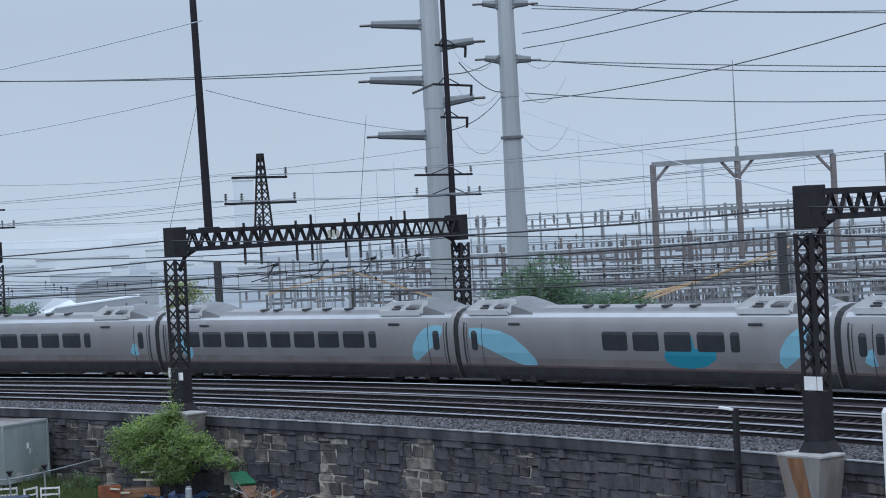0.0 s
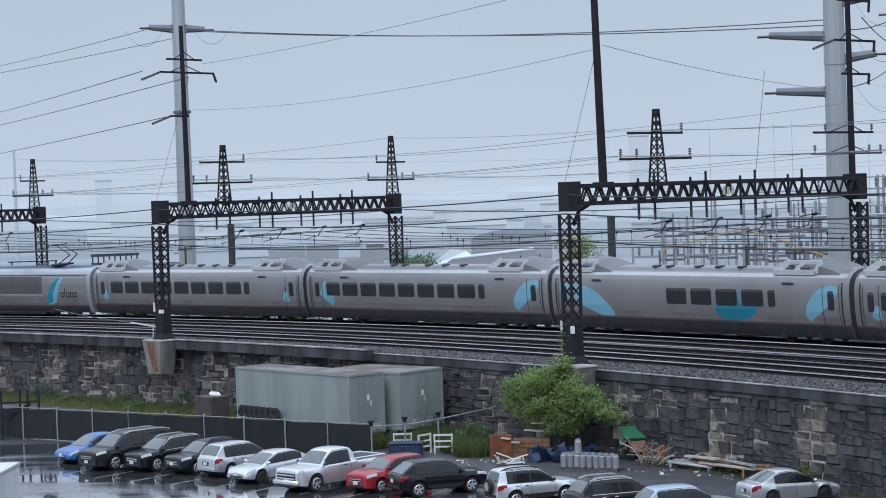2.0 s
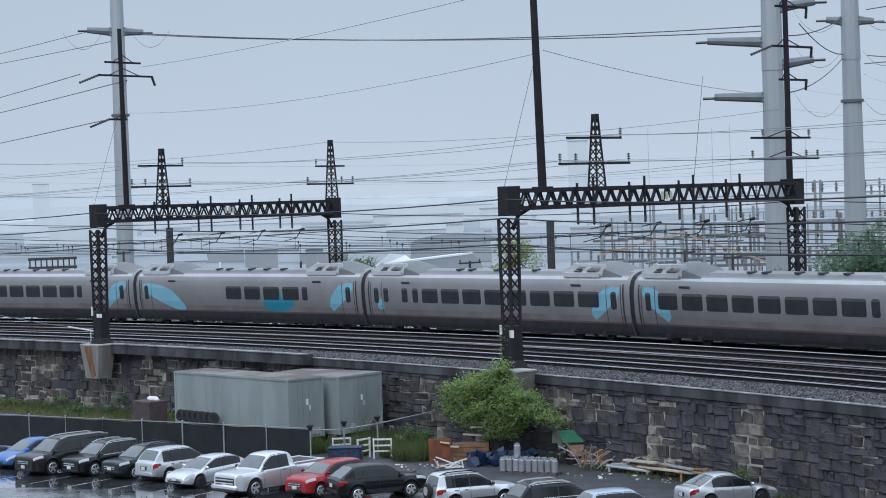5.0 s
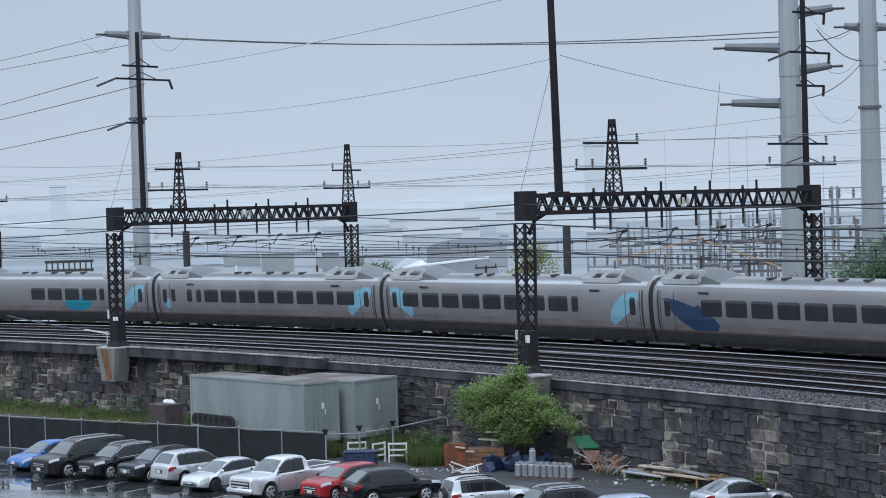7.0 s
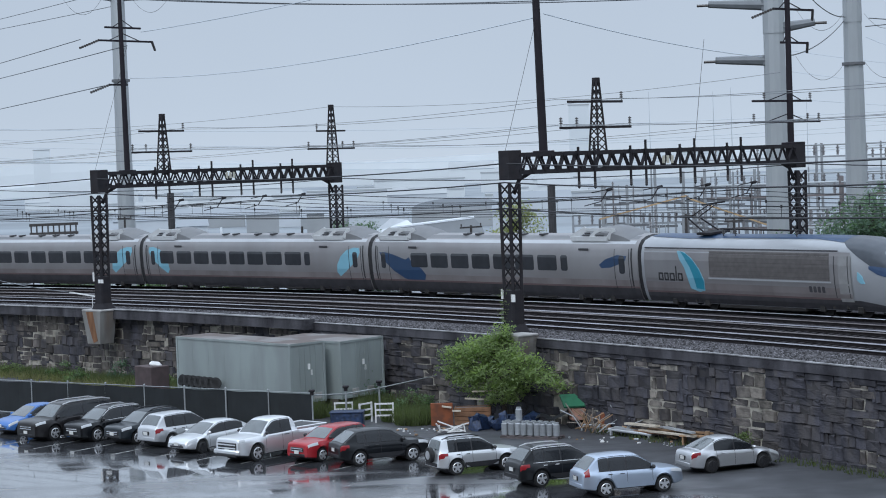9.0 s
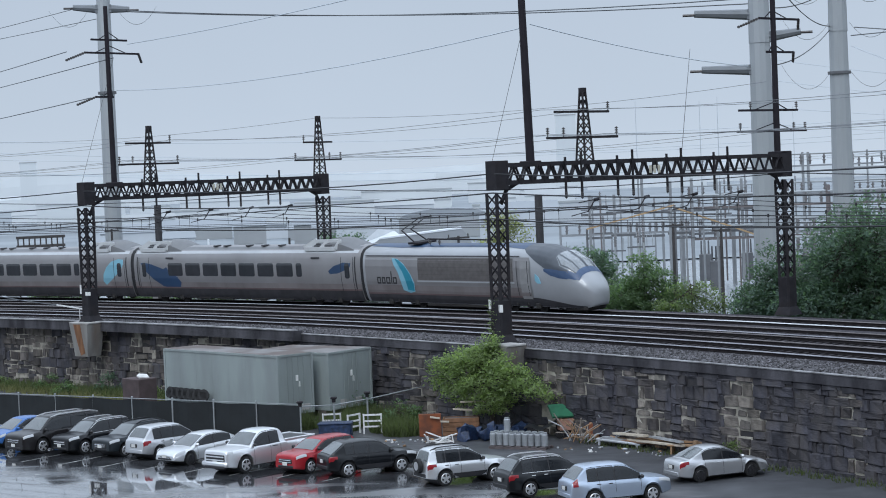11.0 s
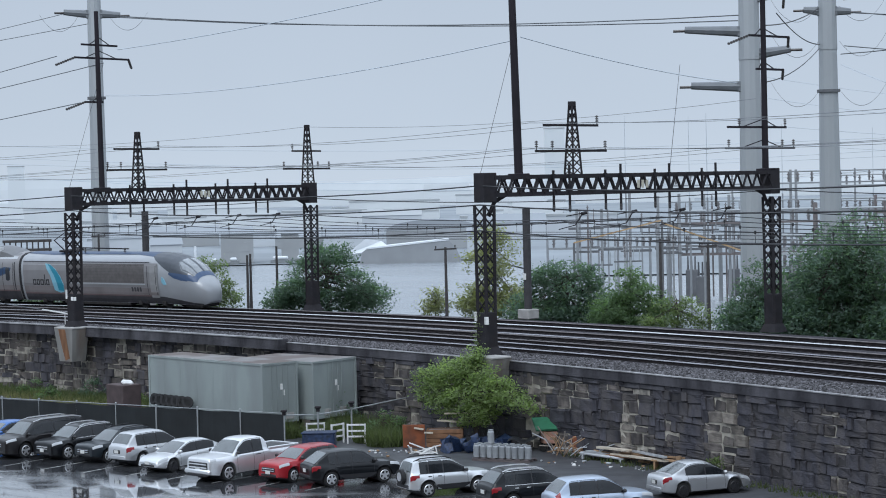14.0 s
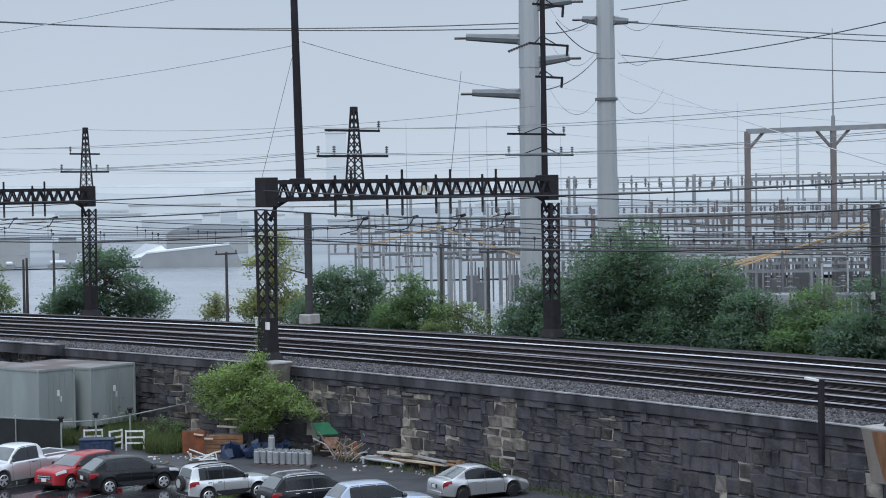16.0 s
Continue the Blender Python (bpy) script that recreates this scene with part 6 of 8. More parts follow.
for i, a in enumerate((34.0, 33.2, 32.3, 31.3, 30.2, 29.0, 27.6)):
    tree("green bush along the far tracks", at_ring(290.0 + (i % 2), a, -1.3), 4.4, 0.10, crown(30 + i, 6.4, 4.6 + 0.6 * (i % 3), 0.0, 11), 18700, 0.126, (LEAF_DARK, LEAF_MID)[i % 2], 40 + i, "bush")
for i, a in enumerate((50.5, 53.0, 56.0)):
    tree("green bush behind the far tracks", at_ring(288.0, a, -1.4), 3.4, 0.10, crown(50 + i, 6.0, 3.2, 0.1, 9), 6120, 0.118, LEAF_MID, 60 + i, "bush")
tree("yellow-green tree hung with vines against the stone wall", at_ring(257.9, 35.42, LOT), 5.2, 0.14, [(-0.3, -0.2, 4.1, 0.7), (0.0, 0.5, 3.5, 0.9), (-0.4, 1.7, 3.2, 0.85), (-0.3, 2.9, 2.8, 0.75), (-0.2, 3.7, 3.1, 0.55), (-0.3, 3.9, 2.3, 0.5), (-0.4, -1.3, 2.9, 0.9), (-0.4, -2.3, 2.5, 0.6), (-0.5, 0.6, 2.4, 0.9), (-0.5, 1.9, 2.0, 0.7), (-0.5, -0.8, 1.9, 0.8), (-0.3, -0.3, 4.7, 0.5), (-0.5, -1.7, 1.7, 0.5), (-0.5, 0.2, 1.5, 0.6), (-0.5, 2.9, 1.9, 0.5), (-0.3, 1.2, 3.9, 0.65), (-0.3, 2.3, 3.75, 0.65), (-0.3, 3.2, 3.5, 0.5), (-0.5, 0.4, 4.2, 0.55), (-0.5, -2.6, 3.3, 0.6), (-0.5, -3.4, 2.9, 0.6), (-0.5, -4.2, 2.5, 0.5), (-0.5, -4.9, 2.2, 0.4), (-0.5, -1.2, 3.8, 0.6), (-0.4, 4.4, 3.4, 0.4), (-0.4, 4.6, 2.6, 0.35)], 16500, 0.095, LEAF_VINE, 71, group="trees at the wall", turn=35.6)
# vine climbing the near post of the gantry
v = new("climbing_vine", leaf_mesh("climbing_vine", leaves(random.Random(8), [(0, 0, 0.5 * k, 0.28) for k in range(5)], 900, 0.06), LEAF_LIGHT))
v.matrix_basis = G2.matrix_basis @ Matrix.Translation((-0.25, 0.3, 0.1))
tagged(v, "yellow-green vine climbing the gantry post", "vine")


def grass_patch(name, label, spots, count, h, material, seed):
    """Blades of grass and weeds scattered over the given spots (x, y, radius)."""
    rng = random.Random(seed)
    vs, fs = [], []
    for x, y, r, z in spots:
        for _ in range(int(count)):
            a, q = rng.uniform(0, 6.283), r * math.sqrt(rng.random())
            p = Vector((x + q * math.cos(a), y + q * math.sin(a), z))
            d = Vector((rng.gauss(0, 0.35), rng.gauss(0, 0.35), 1)).normalized() * h * rng.uniform(0.4, 1.3)
            w = Vector((rng.gauss(0, 1), rng.gauss(0, 1), 0)).normalized() * 0.03
            k = len(vs)
            vs += [p - w, p + w, p + d]
            fs.append((k, k + 1, k + 2))
    me = bpy.data.meshes.new(name)
    me.from_pydata(vs, [], fs)
    me.materials.append(material)
    return tagged(new(name, me), label, "grass", kind="stuff")


grass_patch("wall_grass", "rough grass along the foot of the wall", [(*ring(256.6, a).xy, 1.5, LOT) for a in np.arange(40.6, 49, 0.35)], 420, 0.55, GRASS, 3)
grass_patch("dry_grass", "dry grass along the foot of the wall", [(*ring(255.4, a).xy, 1.2, LOT) for a in np.arange(41.0, 49, 0.45)], 220, 0.45, GRASS_DRY, 4)
grass_patch("weeds", "tall weeds behind the fence", [(*ring(r, a).xy, 1.1, LOT) for r, a in ((253.5, 37.2), (255, 36.6), (256.5, 36.9), (254.6, 36.2), (256.8, 37.8), (252.6, 37.8), (257.6, 37.3), (255.6, 37.4))], 900, 0.95, GRASS, 5)
grass_patch("wall_weeds", "weeds at the foot of the stone wall", [(*ring(258.6, a).xy, 0.55, LOT) for a in np.arange(27.6, 34, 0.33)], 45, 0.3, GRASS, 6)
for i, (r, a, w, h) in enumerate(((257.2, 41.5, 1.8, 1.0), (256.6, 42.6, 2.6, 0.9), (257.6, 43.9, 2.0, 1.5), (257.0, 45.2, 2.8, 1.1), (256.4, 46.4, 2.2, 0.8), (257.5, 47.6, 2.4, 1.3), (255.6, 44.4, 1.6, 0.7))):
    tree("ragged green weeds along the foot of the wall", at_ring(r, a, LOT), h, 0.03, crown(90 + i, w, h, 0.0, 6), 1100, 0.08, (LEAF_MID, LEAF_LIGHT, LEAF_DARK)[i % 3], 95 + i, "bush", "weeds along the wall")
tree("dark green shrub behind the fence", at_ring(257.4, 38.1, LOT), 2.2, 0.05, crown(80, 2.6, 2.2, 0.1, 8), 2200, 0.09, LEAF_DARK, 81, "bush", "shrubs behind the fence")
tree("green shrub behind the fence", at_ring(256.0, 36.7, LOT), 1.6, 0.04, crown(82, 2.2, 1.6, 0.1, 7), 1600, 0.08, LEAF_MID, 83, "bush", "shrubs behind the fence")
tree("green weeds at the foot of the wall", at_ring(258.3, 31.5, LOT), 1.3, 0.03, crown(84, 1.2, 1.3, 0.0, 5), 700, 0.07, LEAF_LIGHT, 85, "bush", "shrubs behind the fence")

# ---- containers behind the fence ----
CONT = mat("container_paint", (0.285, 0.325, 0.32), 0.5, 0.1, var=0.08, scale=0.8, dark=(0.22, 0.245, 0.245), damount=0.6, dscale=0.8, streak=0.3)
CONT_ROOF = mat("container_roof", (0.20, 0.19, 0.185), 0.65, 0.0, spec=0.3, var=0.2, scale=0.6, dark=(0.11, 0.085, 0.075), damount=0.9, dscale=0.45, stain=(0.40, 0.55))
CONT_EDGE = mat("container_edge", (0.12, 0.10, 0.10), 0.7, var=0.3, scale=2)


def container(m_, length, width, height, label, seed):
    """Side walls with shallow ribs, corner posts, rails, doors with bars, and a roof; x along."""
    c = thing("storage_container", label, "container", m_, group="storage containers")
    bm = B()
    box(bm, (0, 0, height / 2), (length - 0.08, width - 0.08, height - 0.08))
    part("shell", bm, CONT, c)
    for i in range(1, int(length / 1.6)):
        for s in (-1, 1):
            bm = B()
            box(bm, (-length / 2 + i * 1.6, s * (width / 2 - 0.04), height / 2), (0.025, 0.012, height - 0.2))
            part("panel_seam", bm, CONT, c)
    bm = B()
    for x in (-1, 1):
        for y in (-1, 1):
            box(bm, (x * (length / 2 - 0.06), y * (width / 2 - 0.06), height / 2), (0.14, 0.14, height), 0.01)
    for y in (-1, 1):
        for z in (0.08, height - 0.05):
            box(bm, (0, y * (width / 2 - 0.04), z), (length - 0.2, 0.1, 0.12))
    for x in (-1, 1):
        for z in (0.08, height - 0.05):
            box(bm, (x * (length / 2 - 0.04), 0, z), (0.1, width - 0.2, 0.12))
    part("corner_frame", bm, CONT, c)
    bm = B()
    box(bm, (0, 0, height - 0.01), (length - 0.02, width - 0.02, 0.05), 0.015)
    part("roof", bm, CONT_ROOF, c, "wet stained metal roof")
    for y in (-0.55, -0.2, 0.2, 0.55):
        bm = B()
        cyl(bm, (length / 2 + 0.0, y, 0.15), (length / 2 + 0.0, y, height - 0.15), 0.02, seg=6)
        part("lock_bar", bm, CONT, c)
    for y, z, w, h in ((-0.65, 0.35, 0.5, 0.35), (0.65, 0.35, 0.55, 0.35), (0.1, height * 0.6, 0.16, 0.32), (0.25, height * 0.5, 0.12, 0.3)):
        bm = B()
        box(bm, (length / 2 - 0.02, y, z), (0.05, w, h), 0.01)
        part("plate", bm, WHITE_PAINT if z > 1 else CONCRETE_LIGHT, c, "pale plate")
    for x in (-1, 0, 1):
        bm = B()
        box(bm, (x * length * 0.4, 0, -0.35), (0.6, width, 0.7))
        part("support_block", bm, CONT_EDGE, c, "dark support block")
    return c


dx, dy = 0.66, -0.75  # towards the near end
nx, ny = 0.75, 0.66
yaw = math.degrees(math.atan2(dy, dx))
near_a = Vector((-8.62, 108.95))
ca = near_a - Vector((dx, dy)) * 5.4 + Vector((nx, ny)) * 1.22
container(pose(ca.x, ca.y, -3.78, 0, 0, yaw), 11.0, 2.44, 3.32, "long grey-green steel storage container with a stained roof", 1)
cb = Vector((-6.55, 110.4)) - Vector((dx, dy)) * 3.0 + Vector((nx, ny)) * 1.95
container(pose(cb.x, cb.y, -3.78, 0, 0, yaw + 10), 6.0, 3.7, 3.22, "short grey-green steel storage container", 2)
# brown skip and tyres beside the containers
bm = B()
box(bm, (0, 0, 0.75), (1.8, 1.3, 1.5), 0.04)
p = polar(8.4, 121.5, LOT + 0.6)
tagged(part("waste_skip", bm, mat("skip_brown", (0.07, 0.05, 0.05), 0.8, var=0.3, scale=2), None, "", pose(p.x, p.y, p.z, 0, 0, yaw)), "dark brown steel waste skip beside the container", "skip")
bm = B()
box(bm, (0, 0, 0.1), (0.7, 0.6, 0.3), 0.12)
p = polar(8.3, 121.3, LOT + 2.08)
tagged(part("white_bag", bm, WHITE_PAINT, None, "", pose(p.x, p.y, p.z, 5, 8, 20)), "white bag lying on the skip", "bag")
RUBBER = mat("tyre_rubber", (0.014, 0.014, 0.015), 0.75, var=0.3, scale=8)
for i in range(7):
    p = near_a - Vector((dx, dy)) * (9.6 - 0.55 * i) - Vector((nx, ny)) * 0.5
    bm = B()
    bmesh.ops.create_cone(bm, cap_ends=False, segments=18, radius1=0.33, radius2=0.33, depth=0.22)
    bmesh.ops.create_cone(bm, cap_ends=False, segments=18, radius1=0.18, radius2=0.18, depth=0.22)
    bmesh.ops.bridge_loops(bm, edges=[e for e in bm.edges if abs(e.verts[0].co.z - e.verts[1].co.z) < 0.01 and e.verts[0].co.z > 0])
    bmesh.ops.bridge_loops(bm, edges=[e for e in bm.edges if abs(e.verts[0].co.z - e.verts[1].co.z) < 0.01 and e.verts[0].co.z < 0])
    bmesh.ops.recalc_face_normals(bm, faces=bm.faces[:])
    tagged(part("tyre", bm, RUBBER, None, "", pose(p.x, p.y, -2.9, 75, 10 * (i % 3), yaw + 8 * i)), "worn black tyre stacked by the container", "tyre", "stacked tyres")
bm = B()
box(bm, (0, 0, 0.5), (4.4, 0.9, 1.0), 0.03)
p = near_a - Vector((dx, dy)) * 7.9 - Vector((nx, ny)) * 0.55
tagged(part("pallet_stack", bm, CONT_EDGE, None, "", pose(p.x, p.y, LOT, 0, 0, yaw)), "dark stack of boards under the tyres", "stack")

# ---- fence ----
MESH_DARK = mat("fence_fabric", (0.011, 0.014, 0.016), 0.8, var=0.35, scale=1.0)
FENCE_STEEL = mat("fence_steel", (0.33, 0.35, 0.36), 0.5, 0.4, var=0.1)
fa, fb = Vector((-46.0, 130.8)), Vector((-7.1, 104.2))
fence = thing("fence", "chain-link fence with dark privacy fabric beside the car park", "fence")
fd = (fb - fa).normalized()
flen = (fb - fa).length
nseg = 16
for i in range(nseg + 1):
    p = fa + fd * (flen * i / nseg)
    bm = B()
    cyl(bm, (p.x, p.y, LOT), (p.x, p.y, LOT + 1.92), 0.045, seg=8)
    bmesh.ops.create_uvsphere(bm, u_segments=8, v_segments=5, radius=0.06, matrix=Matrix.Translation((p.x, p.y, LOT + 1.93)))
    part("post", bm, FENCE_STEEL, fence)
    if i < nseg:
        q = fa + fd * (flen * (i + 1) / nseg)
        bm = B()
        nrm = Vector((-fd.y, fd.x)) * 0.06
        cols = []
        for k in range(9):
            u = k / 8
            c = p.lerp(q, u) + nrm * math.sin(u * 9 + i)
            dz = -0.05 * math.sin(math.pi * u) - 0.02 * math.sin(5 * u + i)
            cols.append([bm.verts.new((c.x, c.y, z)) for z in (LOT + 0.04, LOT + 0.9, LOT + 1.82 + dz)])
        for c0, c1 in zip(cols, cols[1:]):
            for z in range(2):
                bm.faces.new((c0[z], c1[z], c1[z + 1], c0[z + 1]))
        r2 = bmesh.ops.extrude_face_region(bm, geom=bm.faces[:])
        bmesh.ops.translate(bm, vec=(nx * 0.01, ny * 0.01, 0), verts=[v for v in r2["geom"] if isinstance(v, bmesh.types.BMVert)])
        part("fabric", bm, MESH_DARK, fence)
        bm = B()
        cyl(bm, (p.x, p.y, LOT + 1.86), (q.x, q.y, LOT + 1.86), 0.02, seg=6)
        part("top_rail", bm, FENCE_STEEL, fence)
# bare stretch of the fence towards the wall
pts = [Vector((-7.1, 104.2)), Vector((-5.4, 105.6)), Vector((-3.7, 107.6)), Vector((-0.2, 111.6))]
bare = thing("bare_fence", "bare fence rail and posts with black caps", "fence")
for i, p in enumerate(pts[:3]):
    bm = B()
    cyl(bm, (p.x, p.y, LOT), (p.x, p.y, LOT + 1.85), 0.05, seg=8)
    q = part("post", bm, FENCE_STEEL, bare)
    bm = B()
    box(bm, (p.x, p.y, LOT + 1.98), (0.34, 0.34, 0.12), 0.04)
    cyl(bm, (p.x, p.y, LOT + 1.75), (p.x, p.y, LOT + 1.95), 0.1, seg=8)
    part("cap", bm, IRON, q, "black post cap")
for p, q, z0, z1 in ((pts[0], pts[1], 1.75, 1.6), (pts[1], pts[2], 1.6, 1.62), (pts[2], pts[3], 1.62, 1.85)):
    bm = B()
    cyl(bm, (p.x, p.y, LOT + z0), (q.x, q.y, LOT + z1), 0.035, seg=6)
    part("top_rail", bm, FENCE_STEEL, bare)

# ---- junk by the wall ----
BLUE_TARP = mat("blue_tarp", (0.014, 0.030, 0.075), 0.45, var=0.7, scale=6, bump=0.8, bscale=8)
ORANGE = mat("orange_board", (0.25, 0.075, 0.03), 0.6, var=0.25, scale=1.5, dark=(0.10, 0.045, 0.03), damount=0.7, dscale=2)
PLANK = mat("plank_wood", (0.30, 0.19, 0.11), 0.75, var=0.3, scale=3, tint=0.3)
STEEL_GREY = mat("cylinder_steel", (0.36, 0.38, 0.40), 0.4, 0.4, var=0.15, scale=2, tint=0.2)
BRANCH = mat("bare_branch", (0.27, 0.23, 0.20), 0.8, var=0.3, scale=4)
GREEN_LID = mat("green_lid", (0.03, 0.17, 0.09), 0.5, var=0.2)
BROWN_BOARD = mat("brown_board", (0.17, 0.085, 0.045), 0.75, var=0.35, scale=2.5, tint=0.3)
PALE_WOOD = mat("pale_wood", (0.50, 0.44, 0.36), 0.75, var=0.25, scale=3)
rng = random.Random(12)
TAIL_RED = mat("marker_red", (0.22, 0.015, 0.02), 0.3, var=0.1)
PALE_METAL = mat("pale_scrap", (0.48, 0.50, 0.52), 0.4, 0.4, var=0.2, scale=2)

o = thing("site_hoarding", "faded orange hoarding panel propped in the scrap", "panel", pose(-0.35, 103.3, LOT, 6, 0, -6))
bm = B()
box(bm, (0, 0, 0.62), (1.15, 0.07, 1.2), 0.01)
part("sheet", bm, ORANGE, o)
for x in (-0.5, 0.1, 0.5):
    bm = B()
    box(bm, (x, 0.06, 0.6), (0.07, 0.06, 1.18))
    part("batten", bm, PLANK, o)
o = thing("site_box", "weathered brown wooden box", "box", pose(1.25, 103.6, LOT, 0, 0, -4))
for k in range(4):
    bm = B()
    box(bm, (0, -0.4, 0.13 + 0.23 * k), (1.9, 0.05, 0.21), 0.008)
    part("board", bm, BROWN_BOARD, o)
    bm = B()
    box(bm, (0, 0.4, 0.13 + 0.23 * k), (1.9, 0.05, 0.21), 0.008)
    part("board", bm, BROWN_BOARD, o)
for x in (-0.9, 0.9):
    bm = B()
    box(bm, (x, 0, 0.48), (0.06, 0.75, 0.9), 0.008)
    part("end_board", bm, BROWN_BOARD, o)
bm = B()
box(bm, (0, 0, 0.86), (1.7, 0.7, 0.05))
part("filling", bm, CONT_EDGE, o)
for x, z, l_, rz, tl in ((2.3, 1.15, 2.9, 0, 5), (2.0, 1.62, 1.5, 3, 1), (-0.1, 1.02, 0.5, 0, 10), (0.4, 0.8, 0.45, 0, 4)):
    bm = B()
    box(bm, (0, 0, 0), (l_, 0.09, 0.09), 0.01)
    tagged(part("timber", bm, PALE_WOOD, None, "", pose(x, 103.0 if x < 1 else 104.3, LOT + z, 0, tl, rz)), "pale loose timber laid across the scrap pile", "timber", "loose timber")
o = thing("wooden_trestle", "rough trestle of thin posts behind the scrap", "trestle", pose(2.2, 104.5, LOT, 0, 0, 3))
for x in (-0.8, 0.9):
    bm = B()
    box(bm, (x, 0, 0.82), (0.06, 0.06, 1.64))
    part("upright", bm, WOOD_POLE, o)
bm = B()
box(bm, (0, 0, 1.2), (1.8, 0.05, 0.06))
part("rail", bm, WOOD_POLE, o)
# a heap of white scrap and a bent hoop
for k in range(11):
    bm = B()
    bar(bm, (rng.uniform(-0.8, 0.8), rng.uniform(-0.3, 0.3), 0.04), (rng.uniform(-0.9, 0.9), rng.uniform(-0.3, 0.3), rng.uniform(0.1, 0.6)), 0.07, 0.05)
    tagged(part("scrap_bar", bm, WHITE_PAINT, None, "", pose(0.15, 100.6, LOT)), "white bar in a heap of scrap", "scrap bar", "white scrap bars")
bm = B()
for k in range(14):
    a, b = 2 * math.pi * k / 14, 2 * math.pi * (k + 1) / 14
    bar(bm, (0.42 * math.cos(a), 0, 0.42 * math.sin(a)), (0.42 * math.cos(b), 0, 0.42 * math.sin(b)), 0.05, 0.05)
tagged(part("hoop", bm, IRON, None, "", pose(3.6, 102.4, LOT + 0.95, 12, 0, 0)), "dark bent hoop leaning in the scrap", "hoop")
bm = B()
cols = []
for k in range(9):
    cols.append([bm.verts.new((-0.9 + 0.225 * k, y, 0.55 + 0.10 * math.sin(k * 1.3) + 0.12 * y + (0.2 if k > 6 else 0))) for y in (-0.4, 0.0, 0.4)])
for p, q in zip(cols, cols[1:]):
    for k in range(2):
        bm.faces.new((p[k], q[k], q[k + 1], p[k + 1]))
bmesh.ops.solidify(bm, geom=bm.faces[:], thickness=0.5)
bmesh.ops.recalc_face_normals(bm, faces=bm.faces[:])
smooth(tagged(part("grey_tarpaulin", bm, mat("grey_tarp", (0.075, 0.08, 0.09), 0.5, var=0.3, scale=2), None, "", pose(5.3, 101.2, LOT, 0, 0, -8)), "grey tarpaulin sagging over scrap", "tarpaulin"), 30)
for i in range(9):
    bm = B()
    w, d, h = rng.uniform(0.45, 0.85), rng.uniform(0.4, 0.7), rng.uniform(0.45, 0.95)
    box(bm, (0, 0, h / 2), (w, d, h), 0.12)
    for v in bm.verts:
        v.co += Vector((rng.gauss(0, 0.08), rng.gauss(0, 0.08), rng.gauss(0, 0.08) if v.co.z > 0.2 else 0))
    smooth(tagged(part("tarpaulin_sack", bm, BLUE_TARP, None, "", pose(1.3 + 0.36 * i, 101.0 + 0.4 * (i % 3), LOT, 0, 0, 37 * i)), "bundle under a dark blue tarpaulin", "sack", "tarpaulin sacks"), 25)
o = thing("pallet", "low dark wooden pallet under steel cylinders", "pallet", pose(4.05, 97.6, LOT, 0, 0, -28))
for i in range(7):
    bm = B()
    box(bm, (-1.35 + i * 0.45, 0, 0.12), (0.3, 0.95, 0.04))
    part("slat", bm, CONT_EDGE, o)
for y in (-0.4, 0, 0.4):
    bm = B()
    box(bm, (0, y, 0.05), (3.1, 0.1, 0.1))
    part("bearer", bm, CONT_EDGE, o)
base = pose(4.05, 97.6, LOT + 0.14, 0, 0, -28)


def cylinder_bottle():
    b = thing("steel_cylinder", "grey steel cylinder with a collar on a pallet", "cylinder", group="steel cylinders")
    bm = B()
    cyl(bm, (0, 0, 0.02), (0, 0, 0.56), 0.165, 0.165, 14)
    cyl(bm, (0, 0, 0.20), (0, 0, 0.24), 0.175, 0.175, 14)
    cyl(bm, (0, 0, 0.40), (0, 0, 0.44), 0.175, 0.175, 14)
    cyl(bm, (0, 0, 0.56), (0, 0, 0.62), 0.165, 0.11, 14)
    part("body", bm, STEEL_GREY, b)
    bm = B()
    cyl(bm, (0, 0, 0.62), (0, 0, 0.68), 0.13, 0.13, 10)
    part("collar", bm, STEEL_GREY, b)
    return b


first = cylinder_bottle()
first.matrix_basis = base @ Matrix.Translation((-1.4, -0.2, 0))
for i in range(1, 17):
    copy_thing(first, base @ Matrix.Translation((-1.4 + 0.345 * (i % 9), -0.2 + 0.38 * (i // 9) + 0.03 * ((i * 7) % 3), 0)))
copy_thing(first, base @ Matrix.Translation((-0.75, 0.1, 0.67)))
o = thing("tool_cart", "orange cart with a green lid", "cart", pose(6.5, 101.0, LOT, 0, 0, 12))
bm = B()
box(bm, (0.1, 0, 0.68), (0.95, 0.7, 0.6), 0.03)
part("body", bm, mat("cart_pink", (0.42, 0.23, 0.17), 0.7, var=0.35, scale=3), o, "faded pink-brown box")
bm = B()
r = bmesh.ops.create_cube(bm, size=1)
bmesh.ops.scale(bm, vec=(1.6, 1.0, 0.1), verts=r["verts"])
bmesh.ops.rotate(bm, cent=(0, 0, 0), matrix=Matrix.Rotation(radians(32), 3, "X"), verts=r["verts"])
bmesh.ops.translate(bm, vec=(0, 0, 1.35), verts=r["verts"])
part("lid", bm, GREEN_LID, o, "green lid")
for x in (-0.45, 0.45):
    bm = B()
    cyl(bm, (x, -0.42, 0.2), (x, -0.34, 0.2), 0.2, seg=14)
    part("wheel", bm, RUBBER, o)
for i in range(2):
    bm = B()
    s = Vector((8.2 + i * 1.4, 99.5 - i * 1.3, LOT))
    box(bm, (0, 0, 0.45), (1.2, 0.8, 0.8), 0.04)
    tagged(part("crate", bm, ORANGE if i == 0 else PLANK, None, "", pose(s.x, s.y, LOT, 0, 4, -30)), "weathered orange-brown crate in the scrap pile", "crate", "scrap crates")
